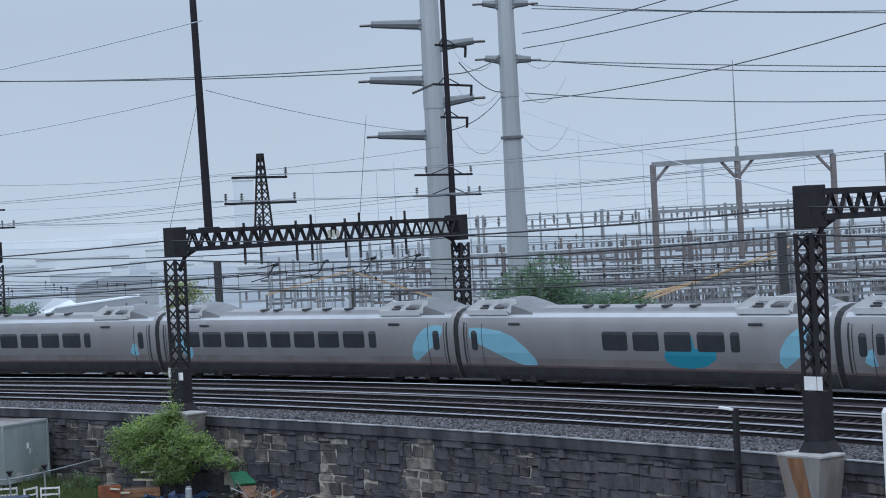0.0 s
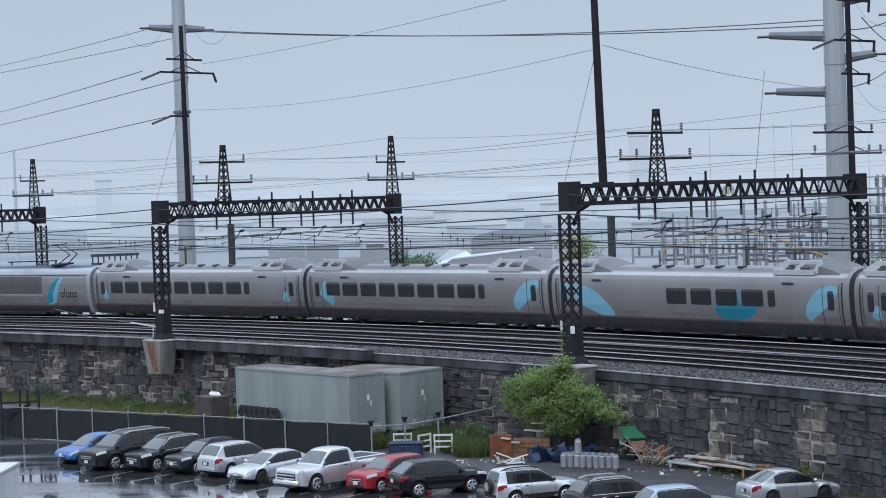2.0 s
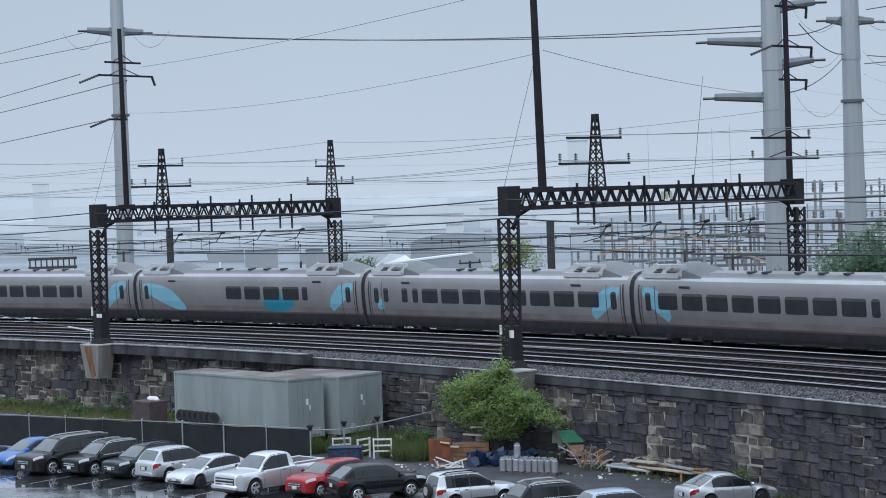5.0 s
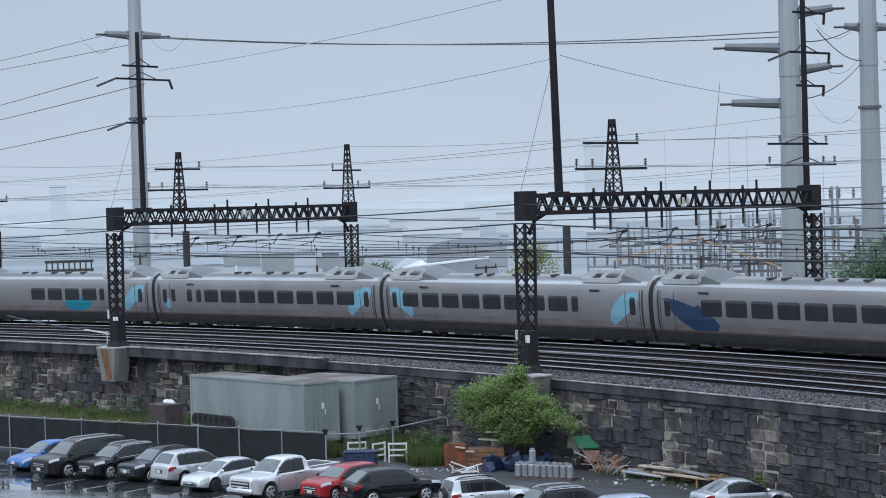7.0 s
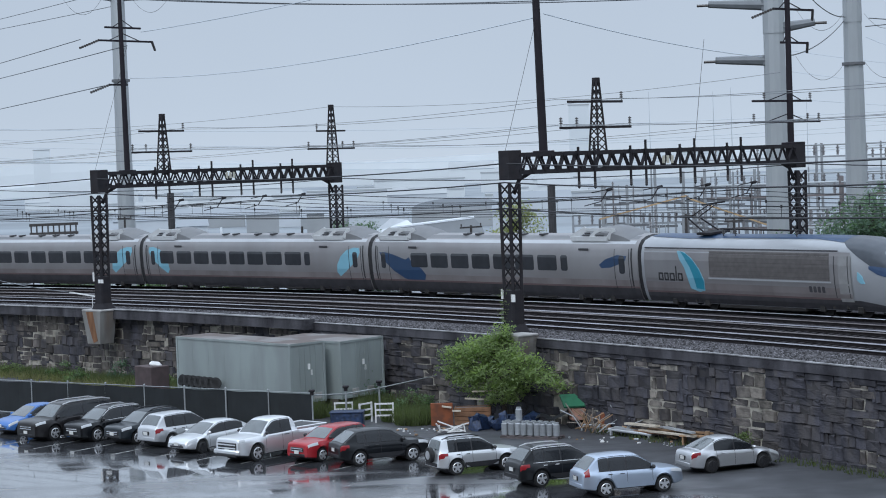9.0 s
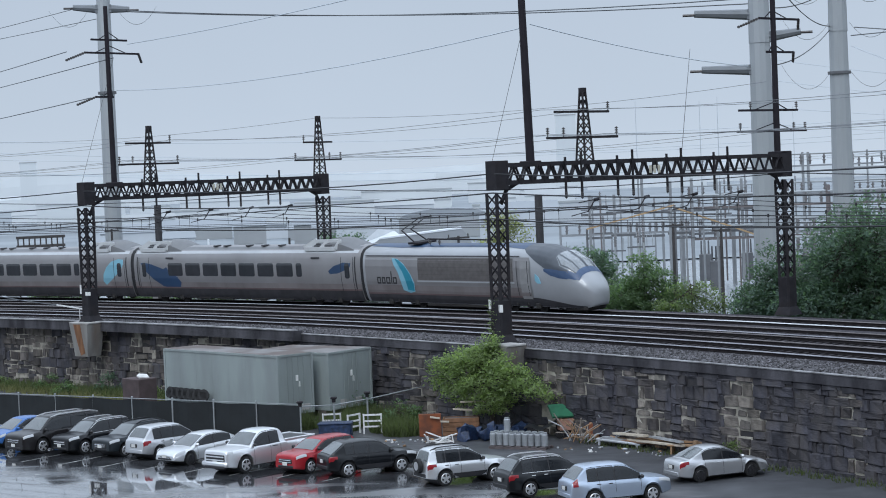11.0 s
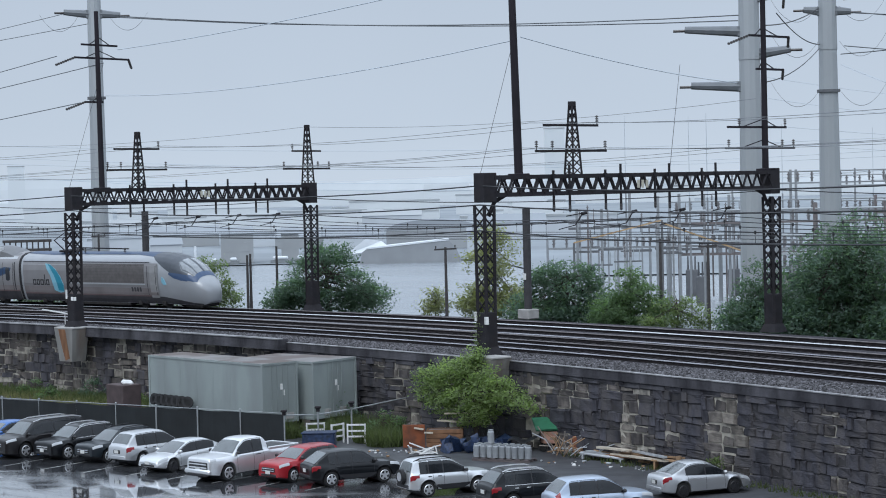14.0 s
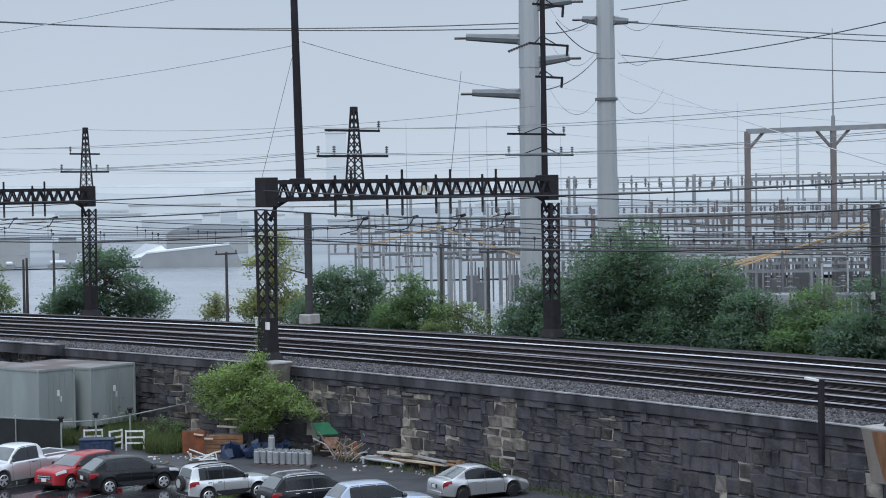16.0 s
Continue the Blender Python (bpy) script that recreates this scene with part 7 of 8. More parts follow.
for i in range(48):
    bm = B()
    p = Vector((7.9 + rng.uniform(-1.5, 1.5), 98.7 + rng.uniform(-1.4, 1.2), LOT + 0.15))
    q = p + Vector((rng.uniform(-1.2, 1.2), rng.uniform(-0.8, 0.8), rng.uniform(0.05, 1.3)))
    mid = p.lerp(q, 0.5) + Vector((rng.uniform(-0.25, 0.25), 0, rng.uniform(-0.05, 0.2)))
    cyl(bm, p, mid, 0.028, seg=6)
    cyl(bm, mid, q, 0.028, seg=6)
    tagged(part("scrap_rod", bm, (BRANCH, PALE_METAL, PLANK)[i % 3]), "bent metal rod in the scrap pile", "scrap rod", "scrap rods")
for i in range(18):
    bm = B()
    l_ = rng.uniform(2.6, 5.2)
    box(bm, (0, 0, 0), (l_, rng.uniform(0.16, 0.32), 0.10), 0.008)
    k = (i % 12) / 11
    x, y = 8.6 + 2.2 * k + rng.uniform(-0.5, 0.5), 99.2 - 5.2 * k + rng.uniform(-0.4, 0.7)
    tagged(part("plank", bm, (BROWN_BOARD, PALE_WOOD, PLANK, PALE_METAL)[i % 4], None, "", pose(x, y, LOT + 0.10 + 0.10 * (i % 6), 0, rng.uniform(-3, 3), -62 + rng.uniform(-12, 12))), "loose plank lying by the wall", "plank", "loose planks")
bm = B()
box(bm, (0, 0, 0.25), (2.6, 0.7, 0.12), 0.03)
for x in (-1.1, 1.1):
    box(bm, (x, 0, 0.1), (0.1, 0.7, 0.25))
tagged(part("roof_panel_scrap", bm, PALE_METAL, None, "", pose(8.9, 96.8, LOT, 0, 3, -40)), "pale sheet-metal panel lying in the scrap", "metal panel")
bm = B()
cyl(bm, (0, 0, 0), (0, 0, 0.75), 0.22, 0.12, 12)
tagged(part("tan_bollard", bm, PLANK, None, "", pose(11.9, 92.2, LOT)), "tan rounded bollard by the wall", "bollard")
bm = B()
box(bm, (0, 0, 0.42), (1.5, 0.5, 0.06))
for x in (-0.6, 0.6):
    box(bm, (x, 0, 0.2), (0.08, 0.4, 0.4))
tagged(part("bench", bm, PLANK, None, "", pose(11.5, 93.2, LOT, 0, 0, -30)), "low wooden bench by the wall", "bench")
for k, (x, y, rz) in enumerate(((-5.6, 106.6, 5), (-4.4, 105.9, 50), (-3.4, 105.6, -5))):
    o = thing("metal_rack", "white metal rack standing in the weeds", "rack", pose(x, y, LOT, 0, 0, rz) @ Matrix.Diagonal((0.85, 0.85, 0.85, 1)), group="white racks")
    for sx in (-0.55, 0.55):
        bm = B()
        box(bm, (sx, 0, 0.62), (0.09, 0.09, 1.25))
        part("upright", bm, WHITE_PAINT, o)
    for z in (0.45, 0.8, 1.18):
        bm = B()
        box(bm, (0, 0, z), (1.1, 0.07, 0.1))
        part("rail", bm, WHITE_PAINT, o)
bm = B()
box(bm, (0, 0, 0.42), (1.7, 0.9, 0.75), 0.06)
box(bm, (0, 0, 0.8), (1.8, 1.0, 0.08), 0.03)
tagged(part("blue_bin", bm, BLUE_TARP, None, "", pose(-5.3, 104.4, LOT, 0, 0, -5)), "dark blue waste bin by the fence", "waste bin")
for i in range(60):
    bm = B()
    s = rng.uniform(0.05, 0.16)
    box(bm, (0, 0, s * 0.3), (s, s * rng.uniform(0.5, 1.6), s * 0.6), s * 0.15)
    u = rng.random()
    x, y = (rng.uniform(-3.0, 1.0), rng.uniform(99.8, 102.6)) if i < 28 else (rng.uniform(5.5, 12), 0)
    if i >= 28:
        y = 97.5 - (x - 5.5) * 0.75 + rng.uniform(-1.2, 0.8)
    tagged(part("litter", bm, WHITE_PAINT if i % 3 == 0 else (PLANK if i % 3 == 1 else PALE_METAL), None, "", pose(x, y, LOT, 0, 0, rng.uniform(0, 180))), "scrap of litter on wet asphalt", "litter", "litter")
o = thing("pallet_stack_blue", "stack of blue pallets at the foot of the wall", "pallet stack", pose(22.6, 75.6, LOT, 0, 0, -60))
for i in range(5):
    for k in range(5):
        bm = B()
        box(bm, (-0.5 + 0.25 * k, 0, 0.14 + 0.15 * i), (0.14, 1.2, 0.03))
        part("slat", bm, mat("pallet_blue", (0.02, 0.10, 0.22), 0.6, var=0.3) if not (i or k) else bpy.data.materials["pallet_blue"], o)
    bm = B()
    for y in (-0.5, 0, 0.5):
        box(bm, (0, y, 0.06 + 0.15 * i), (1.15, 0.1, 0.1))
    part("bearer", bm, bpy.data.materials["pallet_blue"], o)
# a box lorry at the edge of the car park and a pipe frame behind the fence
lorry = thing("box_lorry", "white box lorry parked beside the bays", "lorry", pose(-21.2, 78.2, LOT, 0, 0, 0))
LORRY_WHITE = mat("lorry_white", (0.62, 0.635, 0.64), 0.5, var=0.08, scale=1.0, dark=(0.42, 0.42, 0.41), damount=0.4, dscale=0.8, streak=0.3)
bm = B()
box(bm, (0, 0, 2.15), (2.4, 6.2, 2.3), 0.04)
body = part("cargo_body", bm, LORRY_WHITE, lorry)
for x in (-1.19, 1.19):
    bm = B()
    box(bm, (x, 0, 3.22), (0.10, 6.24, 0.16), 0.02)
    part("roof_rail", bm, PALE_METAL, body)
for z in (2.9, 2.3):
    bm = B()
    box(bm, (1.1, 3.14, z), (0.16, 0.08, 0.12), 0.02)
    part("marker_lamp", bm, TAIL_RED, body, "small red marker lamp")
bm = B()
box(bm, (0, -4.2, 1.5), (2.1, 1.9, 2.0), 0.25)
cab = smooth(part("cab", bm, LORRY_WHITE, lorry), 40)
bm = B()
box(bm, (0, -5.13, 1.95), (1.8, 0.08, 0.75), 0.03)
part("windscreen", bm, CONT_EDGE, cab)
for x in (-0.95, 0.95):
    for y in (-4.3, 1.6):
        bm = B()
        cyl(bm, (x - 0.14, y, 0.45), (x + 0.14, y, 0.45), 0.45, seg=20)
        part("wheel", bm, RUBBER, lorry)
bm = B()
box(bm, (0, -0.8, 0.8), (0.9, 8.2, 0.3))
part("chassis", bm, CONT_EDGE, lorry)
frame_ = thing("pipe_rack", "dark pipe rack standing behind the fence", "rack", pose(-29.2, 119.5, LOT, 0, 0, 14))
for x in (-1.1, 0.0, 0.45, 1.1):
    bm = B()
    cyl(bm, (x, 0, 0), (x, 0, 2.9), 0.07, seg=8)
    part("upright", bm, IRON, frame_)
for z in (1.6, 2.15):
    bm = B()
    bar(bm, (-1.3, 0, z), (1.15, 0, z), 0.09, 0.12)
    part("rail", bm, IRON, frame_)
bm = B()
bar(bm, (-1.2, 0.05, 1.2), (0.6, 0.05, 2.0), 0.08, 0.16)
part("brace", bm, IRON, frame_)
# painted bay lines
LINE = mat("bay_line_paint", (0.34, 0.34, 0.33), 0.5, var=0.5, scale=2.0, dark=(0.05, 0.05, 0.05), damount=0.8, dscale=2.5)
for i in range(9):
    c = Vector((-21.6, 104.0)) + Vector((0.823, -0.567)) * (2.72 * i) - Vector((0.567, 0.823)) * 0.4
    bm = B()
    box(bm, (0, 0, 0.004), (4.6, 0.1, 0.006))
    tagged(part("bay_line", bm, LINE, None, "", pose(c.x, c.y, LOT, 0, 0, 55.4)), "worn white parking bay line", "bay line", "bay lines")


# ---- cars ----
CAR_GLASS = mat("car_glass", (0.06, 0.072, 0.076), 0.15, var=0.4, scale=1.5, spec=0.8, coat=0.6)
SIDE_GLASS = mat("car_side_glass", (0.012, 0.014, 0.017), 0.08, var=0.3, scale=1.2, spec=0.5)
CHROME = mat("car_chrome", (0.62, 0.63, 0.65), 0.18, 0.9, var=0.05)
ALLOY = mat("alloy_rim", (0.58, 0.59, 0.61), 0.35, 0.6, var=0.1)
# black of the trim, and of the shade painted along the sills
TRIM_AND_SHADE = mat("black_trim_and_shade", (0.019, 0.019, 0.022), 0.5, var=0.2)
LAMP = mat("headlamp_lens", (0.50, 0.52, 0.54), 0.15, var=0.05)
TAIL = mat("tail_lamp", (0.24, 0.012, 0.018), 0.2, var=0.1)
PLATE = mat("number_plate", (0.62, 0.62, 0.60), 0.5, var=0.05)


def paint(name, col, metal=0.3):
    return mat(name, col, 0.34, metal, var=0.05, scale=1.0, spec=0.12, coat=0.5)


def loft(bm, stations):
    """A closed skin through rings of equal length."""
    rings = [[bm.verts.new(v) for v in r] for r in stations]
    k = len(rings[0])
    for a, b in zip(rings, rings[1:]):
        for i in range(k):
            j = (i + 1) % k
            bm.faces.new((a[i], a[j], b[j], b[i]))
    bm.faces.new(rings[0])
    bm.faces.new(list(reversed(rings[-1])))
    bmesh.ops.recalc_face_normals(bm, faces=bm.faces[:])


def lerp_profile(prof, x):
    for (xa, za), (xb, zb) in zip(prof, prof[1:]):
        if xa <= x <= xb:
            return za + (zb - za) * (x - xa) / max(1e-6, xb - xa)
    return prof[-1][1] if x > prof[-1][0] else prof[0][1]


def soften(pts, times=2):
    """Rounds a polyline by cutting its corners; its ends stay."""
    for _ in range(times):
        out = [pts[0]]
        for (xa, za), (xb, zb) in zip(pts, pts[1:]):
            out += [(xa * 0.75 + xb * 0.25, za * 0.75 + zb * 0.25), (xa * 0.25 + xb * 0.75, za * 0.25 + zb * 0.75)]
        pts = out + [pts[-1]]
    return pts


def car(m_, label, L, W, H, wb, deck, cabin, body_paint, pickup=False, clad=False, roof_rails=False, spare=False, wheel_r=0.33, fascia="sedan", rails_mat=None, roof_paint=None, steel_wheels=False, trim=None, tail="side"):
    """x forward. deck: outline (x, z) of bonnet, belt and boot; cabin: (rear base, rear top, front top, front base)."""
    c = thing("parked_car", label, "pickup truck" if pickup else "car", m_ @ Matrix.Scale(0.97, 4), group="parked cars")
    hw = W / 2
    sill = 0.22 if not (pickup or clad) else 0.30
    fx, rx = wb / 2 + 0.02, -wb / 2 + 0.02
    rb, rt, ft, fb = cabin
    line = soften(deck, 2)
    roof = soften([(rb, lerp_profile(line, rb) - 0.02), (rt - 0.06, H - 0.05), (rt + 0.12, H), ((rt + ft) / 2, H + 0.02), (ft - 0.22, H), (ft + 0.02, H - 0.06), (fb, lerp_profile(line, fb) - 0.02)], 2)

    def section(x):
        """The right half of the body's section at x: sill, flank, belt, window, roof edge, crown."""
        zt = lerp_profile(line, x)
        g = max(0.0, lerp_profile(roof, x) - zt) if rb < x < fb else 0.0
        e = max(0.0, (abs(x) - (L / 2 - 0.75)) / 0.75)
        w = hw * (1 - 0.05 * e - 0.17 * e ** 3)
        lo = sill + 0.10 * e * e
        flare = 0.0
        for wx in (fx, rx):
            q = (wheel_r * 1.17) ** 2 - (x - wx) ** 2
            if q > 0:
                lo = max(lo, wheel_r + math.sqrt(q))
            flare = max(flare, 1 - abs(x - wx) / (wheel_r * 1.8))
        lo = min(lo, zt - 0.15)
        ws = w + 0.03 * max(0.0, flare)
        z1, z2, z3 = lo + 0.04, max(lo + 0.06, 0.30 + 0.26 * zt), max(lo + 0.09, zt - 0.17)
        z2 = min(z2, z3 - 0.01)
        pts = [(ws * 0.93, lo), (ws * 0.985, z1), (ws, z2), (ws * 0.975, z3), (w * 0.95, max(z3 + 0.01, zt - 0.05)), (w * 0.90, zt)]
        for k in (0.3, 0.62, 0.90):
            pts.append((w * 0.90 - max(0.30 * g * k, 0.07 * w * k), zt + g * k + 0.004 * k))
        yt = pts[-1][0] - 0.06 - 0.07 * min(1.0, g / 0.35)
        zc = zt + g
        pts += [(yt, zc + 0.005), (yt * 0.5, zc + 0.028), (0.0, zc + 0.036)]
        return pts

    def spot(x, v, side, off=0.0):
        pts = section(x)
        i = min(int(v), 10)
        f = v - i
        y, z = pts[i][0] + (pts[i + 1][0] - pts[i][0]) * f, pts[i][1] + (pts[i + 1][1] - pts[i][1]) * f
        dy, dz = pts[i + 1][1] - pts[i][1], pts[i][0] - pts[i + 1][0]
        n = math.hypot(dy, dz) or 1.0
        lean = 0.0
        if v > 8.5:
            h = 0.05
            lean = -(section(min(x + h, L / 2))[9][1] - section(max(x - h, -L / 2))[9][1]) / (2 * h)
        d = Vector((lean * dz / n, dy / n, dz / n))
        d.normalize()
        return Vector((x + d.x * off, side * (y + d.y * off), z + d.z * off))

    def panel(name, x0, x1, v0, v1, material, sides=(-1, 1), off=0.010, parent=c, lab="", nx=8, nv=5, across=False):
        """A sheet laid on the body between two places along it and two heights on its section."""
        for side in ((1,) if across else sides):
            bm = B()
            rows_ = []
            for i in range(nx + 1):
                u = i / nx
                x = x0 + (x1 - x0) * u
                a, b = (v0(x) if callable(v0) else v0), (v1(x) if callable(v1) else v1)
                row = [spot(x, a + (b - a) * k / nv, side, off) for k in range(nv + 1)]
                if across:
                    row += [Vector((q.x, -q.y, q.z)) for q in reversed(row[:-1])]
                rows_.append([bm.verts.new(q) for q in row])
            for p, q in zip(rows_, rows_[1:]):
                for k in range(len(p) - 1):
                    bm.faces.new((p[k], p[k + 1], q[k + 1], q[k]))
            bmesh.ops.recalc_face_normals(bm, faces=bm.faces[:])
            smooth(part(name, bm, material, parent, lab), 50)

    xs = sorted({round(-L / 2 + L * i / 46, 3) for i in range(47)} | {round(x, 3) for x, _ in roof} | {round(x, 3) for x, _ in line})
    xs = [x for i, x in enumerate(xs) if i == 0 or x - xs[i - 1] > 0.012]
    rings = []
    for x in xs:
        half = section(x)
        rings.append([(x, -y, z) for y, z in half] + [(x, y, z) for y, z in reversed(half[:-1])])
    bm = B()
    loft(bm, rings)
    smooth(part("body", bm, body_paint, c), 33)

    # windows
    panel("windscreen", ft + 0.06, fb - 0.10, 9.0, 11.0, CAR_GLASS, across=True, off=0.012, nv=4)
    if rt - rb > 0.4:
        panel("rear_window", rb + 0.14, rt - 0.08, 9.0, 11.0, CAR_GLASS, across=True, off=0.012, nv=4)
    else:
        panel("rear_window", rb + 0.05, rb + (rt - rb) * 0.74, 9.0, 11.0, CAR_GLASS, across=True, off=0.014, nv=4, nx=6)
    front = ft + (fb - ft) * 0.62
    back = rb + (rt - rb) * (0.72 if rt - rb > 0.4 else 1.0) + (0.0 if rt - rb > 0.9 else 0.14)
    mid = back + (front - back) * (0.52 if not pickup else 0.40)
    cuts = [back, mid, front] if fascia == "sedan" or pickup else [back, back + (mid - back) * 0.38, mid, front]
    panel("window_surround", back + 0.02, front - 0.02, 5.08, 8.30, TRIM_AND_SHADE, off=0.006, nx=12, lab="black window surround")
    for a, b in zip(cuts, cuts[1:]):
        panel("side_window", a + 0.035, b - 0.035, 5.14, 8.22, SIDE_GLASS, off=0.013, nx=6)
    if trim:
        panel("window_trim", back - 0.02, front + 0.08, 4.86, 5.10, trim, off=0.014, nx=10, nv=1, lab="bright window surround")
        panel("window_trim", back - 0.02, front - 0.05, 8.28, 8.50, trim, off=0.016, nx=10, nv=1, lab="bright window surround")
    else:
        panel("belt_trim", back - 0.02, front + 0.06, 4.95, 5.10, TRIM_AND_SHADE, off=0.012, nx=10, nv=1)
    for s in (-1, 1):
        q = spot(front + 0.02, 5.2, s, 0.10)
        bm = B()
        box(bm, (0, 0, 0), (0.14, 0.22, 0.15), 0.05)
        smooth(part("mirror", bm, body_paint if fascia == "sedan" else TRIM_AND_SHADE, c, m=pose(q.x, q.y, q.z + 0.05, 0, 0, -12 * s)), 40)
        for xx in (mid - 0.22, back + (mid - back) * 0.30 + 0.12):
            q = spot(xx, 3.45, s, 0.012)
            bm = B()
            box(bm, q, (0.19, 0.035, 0.035), 0.012)
            part("door_handle", bm, trim or (body_paint if fascia == "sedan" else TRIM_AND_SHADE), c)
    for xx in (fx - wheel_r - 0.16, mid, max(rx + 0.25, back + 0.02)):
        panel("door_seam", xx - 0.008, xx + 0.008, 1.2, 4.9, TRIM_AND_SHADE, off=0.004, nx=1, nv=6)
    # thin black sheet that paints the shade below the doors
    panel("sill_shadow", rx + wheel_r * 1.35, fx - wheel_r * 1.35, 0.1, 1.0, TRIM_AND_SHADE, off=0.006, nx=4, nv=2)
    if roof_rails:
        for s in (-1, 1):
            bm = B()
            pts = [spot(rt - 0.02 + (ft - rt) * k / 6, 9.0, s, 0.05 if 0 < k < 6 else 0.0) for k in range(7)]
            for p, q in zip(pts, pts[1:]):
                bar(bm, p, q, 0.05, 0.05)
            part("roof_rail", bm, rails_mat or CHROME, c)
    if clad:
        m_clad = TRIM_AND_SHADE if clad != "paint" else body_paint
        panel("sill_cladding", rx + wheel_r * 1.15, fx - wheel_r * 1.15, 1.0, 1.9, m_clad, off=0.016, nx=6, nv=3)
        for wx in (fx, rx):
            panel("arch_cladding", wx - wheel_r * 1.32, wx + wheel_r * 1.32, 0.0, 1.25, m_clad, off=0.014, nx=14, nv=2)
    # nose and tail
    zf, zk = section(L / 2 - 0.02)[5][1], lerp_profile(line, -L / 2 + 0.12)
    tall = fascia != "sedan"
    bm = B()
    gz, gw, gh = (zf - 0.26, W * 0.66, 0.36) if pickup else ((zf - 0.17, W * 0.50, 0.22) if tall else (zf - 0.10, W * 0.44, 0.10))
    box(bm, (L / 2 - 0.03, 0, gz), (0.10, gw, gh), 0.03)
    g = part("grille", bm, TRIM_AND_SHADE, c)
    for i in range(2 if tall else 1):
        bm = B()
        box(bm, (L / 2 + 0.022, 0, gz + (0.0 if not tall else gh * (0.22 - 0.44 * i))), (0.02, gw * 0.95, 0.03 if not pickup else 0.06), 0.008)
        part("grille_bar", bm, trim or (body_paint if pickup else CHROME), g)
    bm = B()
    box(bm, (L / 2 - 0.05, 0, sill + 0.16), (0.12, W * 0.60, 0.14), 0.04)
    part("air_intake", bm, TRIM_AND_SHADE, c)
    bm = B()
    box(bm, (L / 2 + 0.03, 0, sill + 0.30), (0.02, 0.32, 0.16), 0.006)
    part("front_plate", bm, PLATE, c, "pale front plate")
    bm = B()
    box(bm, (-L / 2 + 0.005, 0, zk * 0.74), (0.05, 0.50, 0.20), 0.02)
    pl = part("plate_recess", bm, TRIM_AND_SHADE, c)
    bm = B()
    box(bm, (-L / 2 - 0.022, 0, zk * 0.74), (0.02, 0.32, 0.16), 0.006)
    part("rear_plate", bm, PLATE, pl, "pale rear plate")
    panel("headlight", L / 2 - (0.62 if not pickup else 0.34), L / 2 - 0.07, 3.2, 4.6, LAMP, off=0.014, nx=6, nv=3, lab="clear headlight")
    if tail == "tall":
        panel("tail_light", rb + 0.03, rb + 0.24, 3.0, 8.0, TAIL, off=0.014, nx=4, nv=8, lab="tall red tail light")
    elif tail == "side":
        panel("tail_light", -L / 2 + 0.05, -L / 2 + 0.46, lambda x: 2.75 if x < -L / 2 + 0.3 else 3.1, 4.3, TAIL, off=0.014, nx=6, nv=4, lab="red tail light")
    bm = B()
    box(bm, (-L / 2 + 0.06, 0, sill + 0.20), (0.16, W * 0.74, 0.24), 0.06)
    smooth(part("rear_bumper", bm, TRIM_AND_SHADE if clad and clad != "paint" else body_paint, c), 40)
    if pickup:
        x0, x1 = -L / 2 + 0.12, rb - 0.05
        bm = B()
        box(bm, ((x0 + x1) / 2, 0, zk + 0.05), (x1 - x0, W * 0.78, 0.05))
        part("bed_floor", bm, TRIM_AND_SHADE, c, "black truck bed")
        for s in (-1, 1):
            bm = B()
            box(bm, ((x0 + x1) / 2, s * hw * 0.87, zk + 0.06), (x1 - x0 + 0.1, 0.12, 0.16), 0.03)
            part("bed_side", bm, body_paint, c)
        bm = B()
        box(bm, (x0, 0, zk + 0.05), (0.08, W * 0.84, 0.16), 0.02)
        part("tailgate", bm, body_paint, c)
        bm = B()
        box(bm, (L / 2 + 0.02, 0, 0.52), (0.20, W * 0.90, 0.24), 0.07)
        smooth(part("bumper", bm, body_paint, c), 40)
        bm = B()
        box(bm, (L / 2 + 0.02, 0, 0.36), (0.16, W * 0.70, 0.12), 0.03)
        part("valance", bm, TRIM_AND_SHADE, c)
    if spare:
        bm = B()
        cyl(bm, (-L / 2 - 0.19, -0.05, 0.92), (-L / 2 - 0.01, -0.05, 0.92), 0.34, seg=22)
        w = part("spare_wheel", bm, RUBBER, c, "black spare wheel on the tailgate")
        bm = B()
        cyl(bm, (-L / 2 - 0.21, -0.05, 0.92), (-L / 2 - 0.17, -0.05, 0.92), 0.2, seg=16)
        part("rim", bm, ALLOY, w)
    for wx in (fx, rx):
        bm = B()
        cyl(bm, (wx, -hw * 0.84, wheel_r + 0.04), (wx, hw * 0.84, wheel_r + 0.04), wheel_r * 1.12, seg=20)
        part("wheel_well", bm, TRIM_AND_SHADE, c)
        for s in (-1, 1):
            y = s * (hw - 0.12)
            bm = B()
            cyl(bm, (wx, y - 0.11, wheel_r), (wx, y + 0.11, wheel_r), wheel_r, seg=26)
            res = [e for e in bm.edges if e.calc_face_angle(0) > 1.0]
            bmesh.ops.bevel(bm, geom=res, offset=0.035, segments=2, affect="EDGES")
            t = part("tyre", bm, RUBBER, c)
            bm = B()
            cyl(bm, (wx, y + s * 0.085, wheel_r), (wx, y + s * 0.116, wheel_r), wheel_r * 0.66, seg=22)
            part("rim", bm, TRIM_AND_SHADE, t)
            bm = B()
            for k in range(5):
                a = 2 * math.pi * k / 5 + 0.3
                bar(bm, (wx, y + s * 0.12, wheel_r), (wx + math.cos(a) * wheel_r * 0.63, y + s * 0.125, wheel_r + math.sin(a) * wheel_r * 0.63), 0.03, 0.10)
            cyl(bm, (wx, y + s * 0.11, wheel_r), (wx, y + s * 0.135, wheel_r), 0.07, seg=10)
